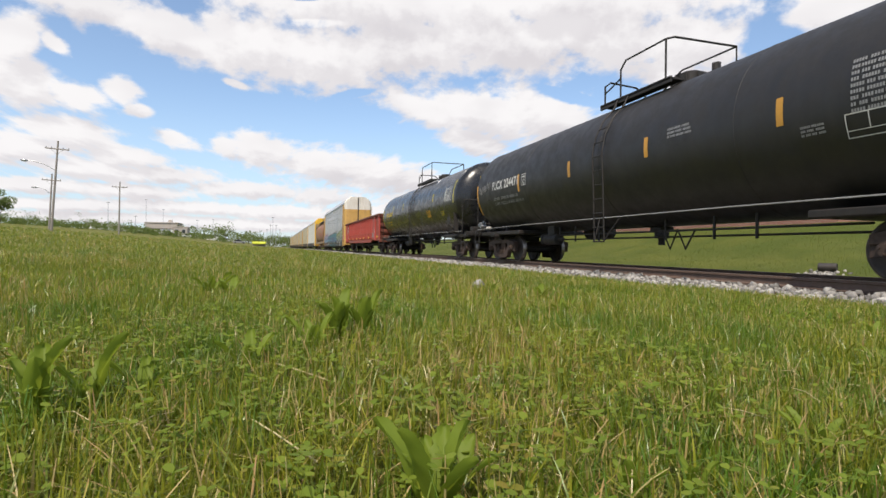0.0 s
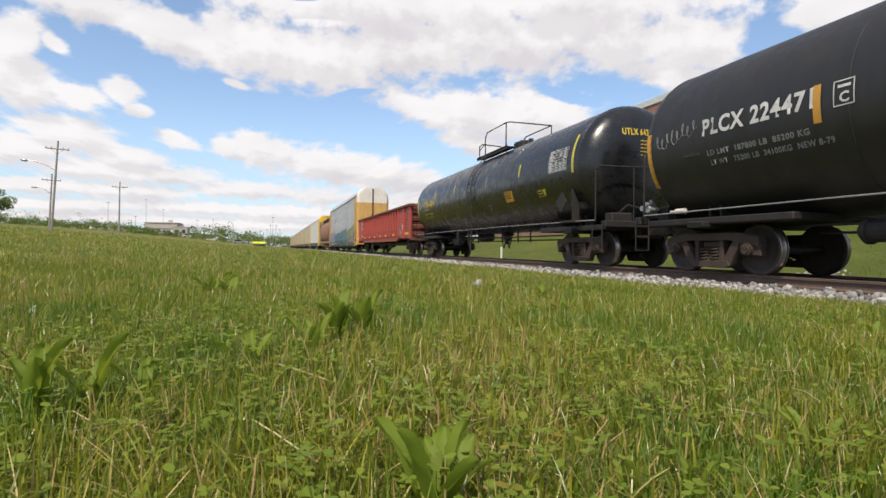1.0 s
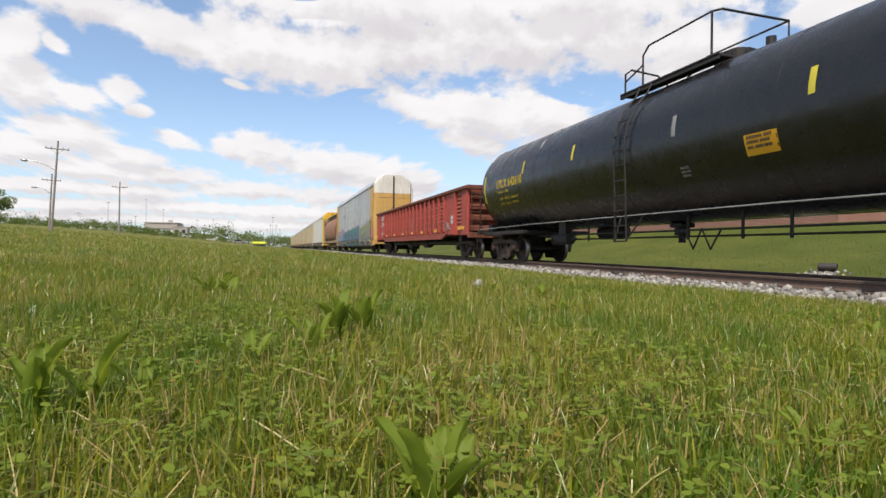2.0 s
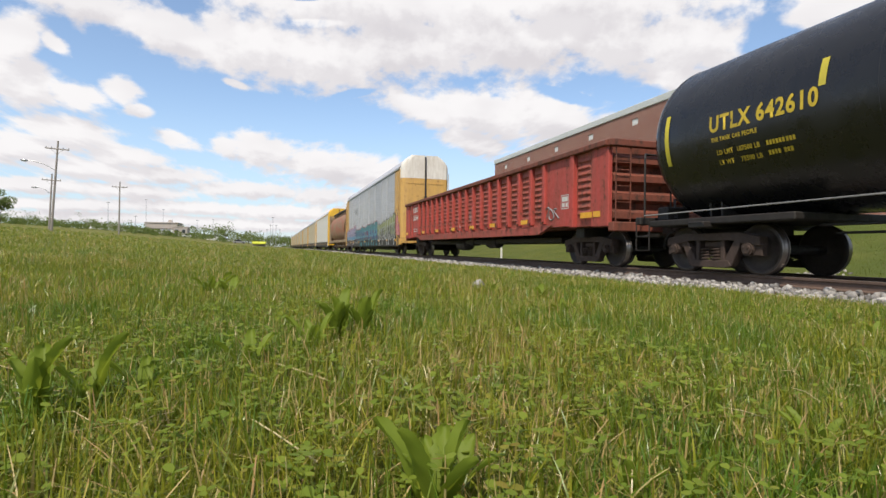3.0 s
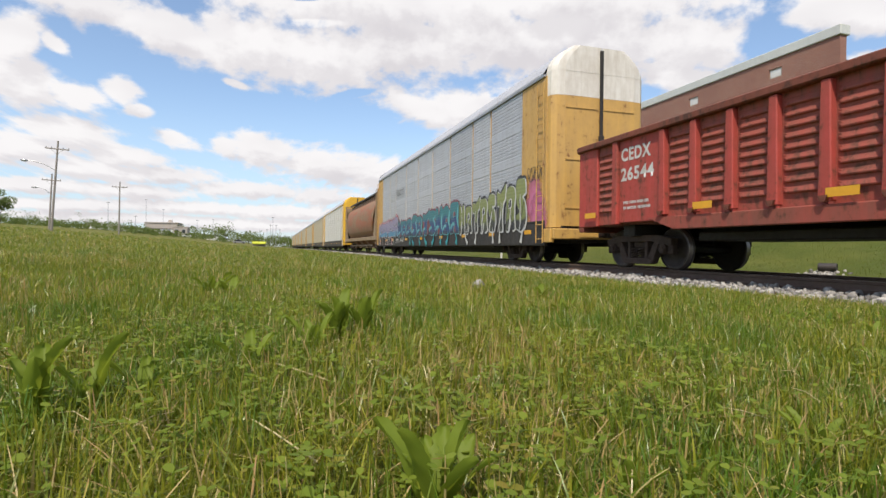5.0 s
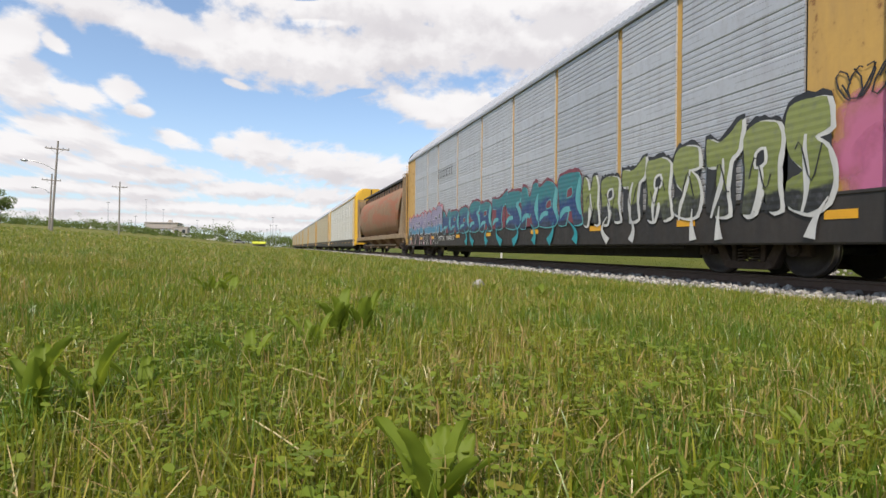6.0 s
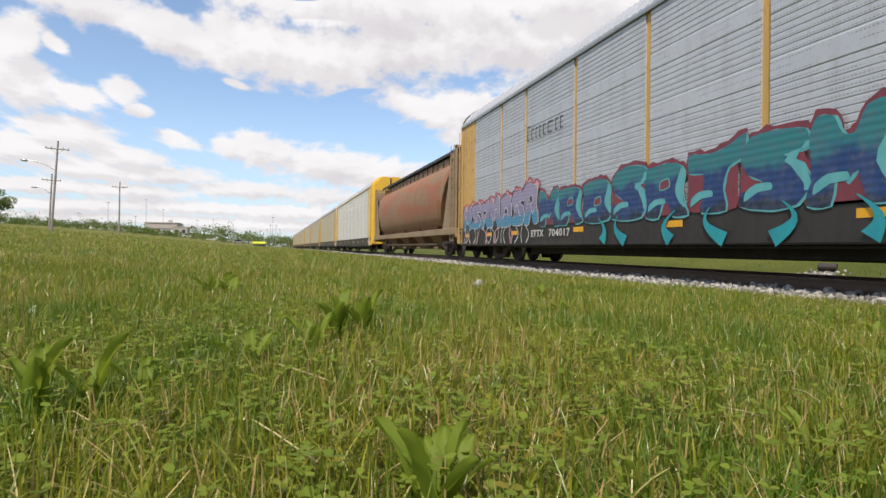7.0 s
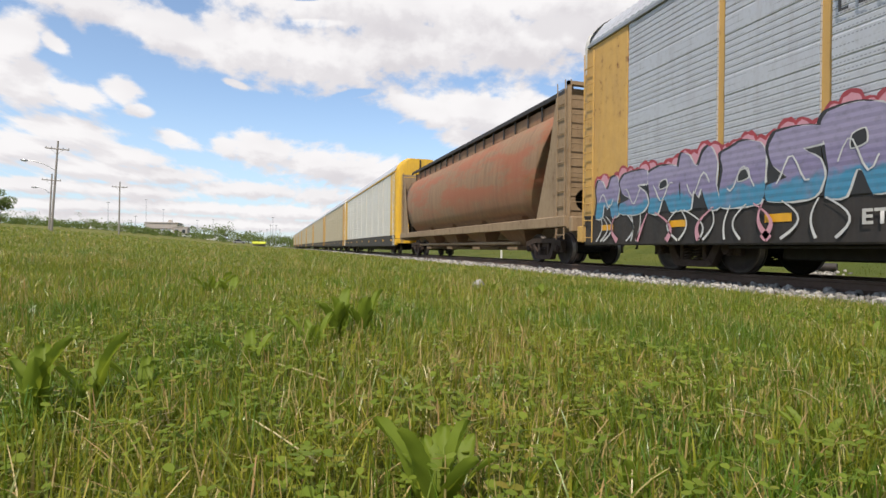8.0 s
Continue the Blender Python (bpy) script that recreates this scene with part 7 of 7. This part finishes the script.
def leaf_mesh(length, width, arch, wave, seed):
    """A long weed leaf with a grooved midrib, wavy edge and an arched blade."""
    rng = random.Random(seed)
    bm = bmesh.new()
    n = 14
    last = None
    for i in range(n + 1):
        t = i / n
        w = width * (0.10 + 0.90 * math.sin(math.pi * min(1.0, t * 0.86 + 0.06)) ** 0.8) * (1.0 if i < n else 0.12)
        w *= 1 + wave * (1.8 if i % 2 else -1.4) + rng.uniform(-0.08, 0.08)
        y = length * (t - 0.16 * arch * t * t)
        z = length * arch * (1.15 * t - 0.95 * t * t)
        lift = 0.16 * w
        ring = [bm.verts.new((u * w / 2, y, z + abs(u) * lift + 0.004 * math.sin(5 * t + u * 3))) for u in (-1, -0.5, 0, 0.5, 1)]
        if last:
            for k in range(4):
                bm.faces.new((last[k], last[k + 1], ring[k + 1], ring[k]))
        last = ring
    return finish("leaf", bm, "leaf", True)


LEAVES = [leaf_mesh(0.15, 0.036, 1.0, 0.06, 1), leaf_mesh(0.13, 0.030, 1.3, 0.12, 2), leaf_mesh(0.17, 0.042, 0.8, 0.05, 3), leaf_mesh(0.11, 0.034, 1.5, 0.10, 4)]
ERECT = [leaf_mesh(0.13, 0.034, 0.30, 0.05, 5), leaf_mesh(0.12, 0.028, 0.42, 0.11, 6), leaf_mesh(0.14, 0.037, 0.25, 0.04, 7)]


def weed(x, y, count, size, seed, upright=0.0):
    rng = random.Random(seed)
    z = float(ground_height(x, y)) - 0.005
    w = thing("weed_plant", "broad-leaved green weed in the lawn", "weed", pose(x, y, z), "weeds in the lawn")
    for i in range(count):
        ob = link("leaf", ERECT[rng.randrange(3)] if upright > 30 else LEAVES[rng.randrange(4)], None, w)
        s = size * rng.uniform(0.7, 1.15)
        ob.matrix_basis = pose(0, 0, 0, 0, 0, i * 360 / count + rng.uniform(-25, 25)) @ pose(0, 0.006, 0.01, rng.uniform(0, 22) + upright, 0, 0) @ Matrix.Diagonal((s, s, s, 1))


WEEDS = (
    (0.175, 0.575, 8, 0.85, 50), (0.205, 0.61, 5, 0.6, 40), (0.425, 0.56, 3, 0.50, 48), (0.505, 0.545, 3, 0.52, 48), (-0.37, 1.02, 4, 1.35, 60), (-0.31, 1.08, 3, 1.1, 52),
    (-0.236, 1.12, 3, 0.85, 42), (0.174, 1.58, 7, 1.35, 60), (0.26, 1.64, 6, 1.25, 58), (0.10, 1.50, 4, 1.0, 50), (-0.06, 1.30, 4, 0.9, 46), (0.08, 0.92, 5, 0.5, 36),
    (-0.37, 3.4, 9, 1.3, 40), (-0.25, 3.2, 7, 1.2, 38), (1.75, 3.3, 7, 1.1, 36), (1.4, 2.4, 6, 0.8, 38),
)
for i, (x, y, c, s, up) in enumerate(WEEDS):
    weed(x, y, c, s, 40 + i, up)
rng_weed = random.Random(71)
for i in range(46):
    r, a = 0.9 + 4.6 * rng_weed.random() ** 1.2, rng_weed.uniform(-0.45, 1.15)
    weed(r * math.sin(a), r * math.cos(a), rng_weed.randrange(4, 8), rng_weed.uniform(0.3, 0.52) * (1 + 0.12 * r), 100 + i, 34)


def straw(points, r):
    bm = bmesh.new()
    tube(bm, points, r, 5)
    ob = part("dry_stalk", bm, "straw")
    tagged(ob, "dry pale stalk lying in the grass", "stalk", "stalks in the lawn")


straw([(-0.03, 0.80, 0.165), (0.0, 0.75, 0.160), (0.05, 0.66, 0.150)], 0.0011)
straw([(0.0, 1.2, 0.16), (0.04, 1.14, 0.158), (0.10, 1.06, 0.150)], 0.0014)
straw([(0.22, 0.80, 0.13), (0.30, 0.80, 0.135), (0.36, 0.83, 0.13)], 0.001)
rng_straw = random.Random(90)
for i in range(40):
    sx, sy, sa = rng_straw.uniform(-0.6, 1.6), rng_straw.uniform(0.75, 2.6), rng_straw.uniform(0, 6.28)
    sl, sz = rng_straw.uniform(0.04, 0.11), float(ground_height(sx, sy)) + rng_straw.uniform(0.02, 0.06)
    straw([(sx, sy, sz), (sx + 0.5 * sl * math.cos(sa), sy + 0.5 * sl * math.sin(sa), sz + 0.006), (sx + sl * math.cos(sa), sy + sl * math.sin(sa), sz + rng_straw.uniform(-0.01, 0.02))], 0.0007)
for i in range(22):
    sa, sr = rng_straw.uniform(0, 6.28), 0.05 * rng_straw.random() ** 0.5
    sx, sy, sl = 0.285 + sr * math.cos(sa), 0.70 + sr * math.sin(sa), rng_straw.uniform(0.03, 0.08)
    sz, sb = float(ground_height(sx, sy)) + rng_straw.uniform(0.008, 0.03), rng_straw.uniform(0, 6.28)
    straw([(sx, sy, sz), (sx + 0.5 * sl * math.cos(sb), sy + 0.5 * sl * math.sin(sb), sz + 0.008), (sx + sl * math.cos(sb), sy + sl * math.sin(sb), sz)], 0.0007)


motions()
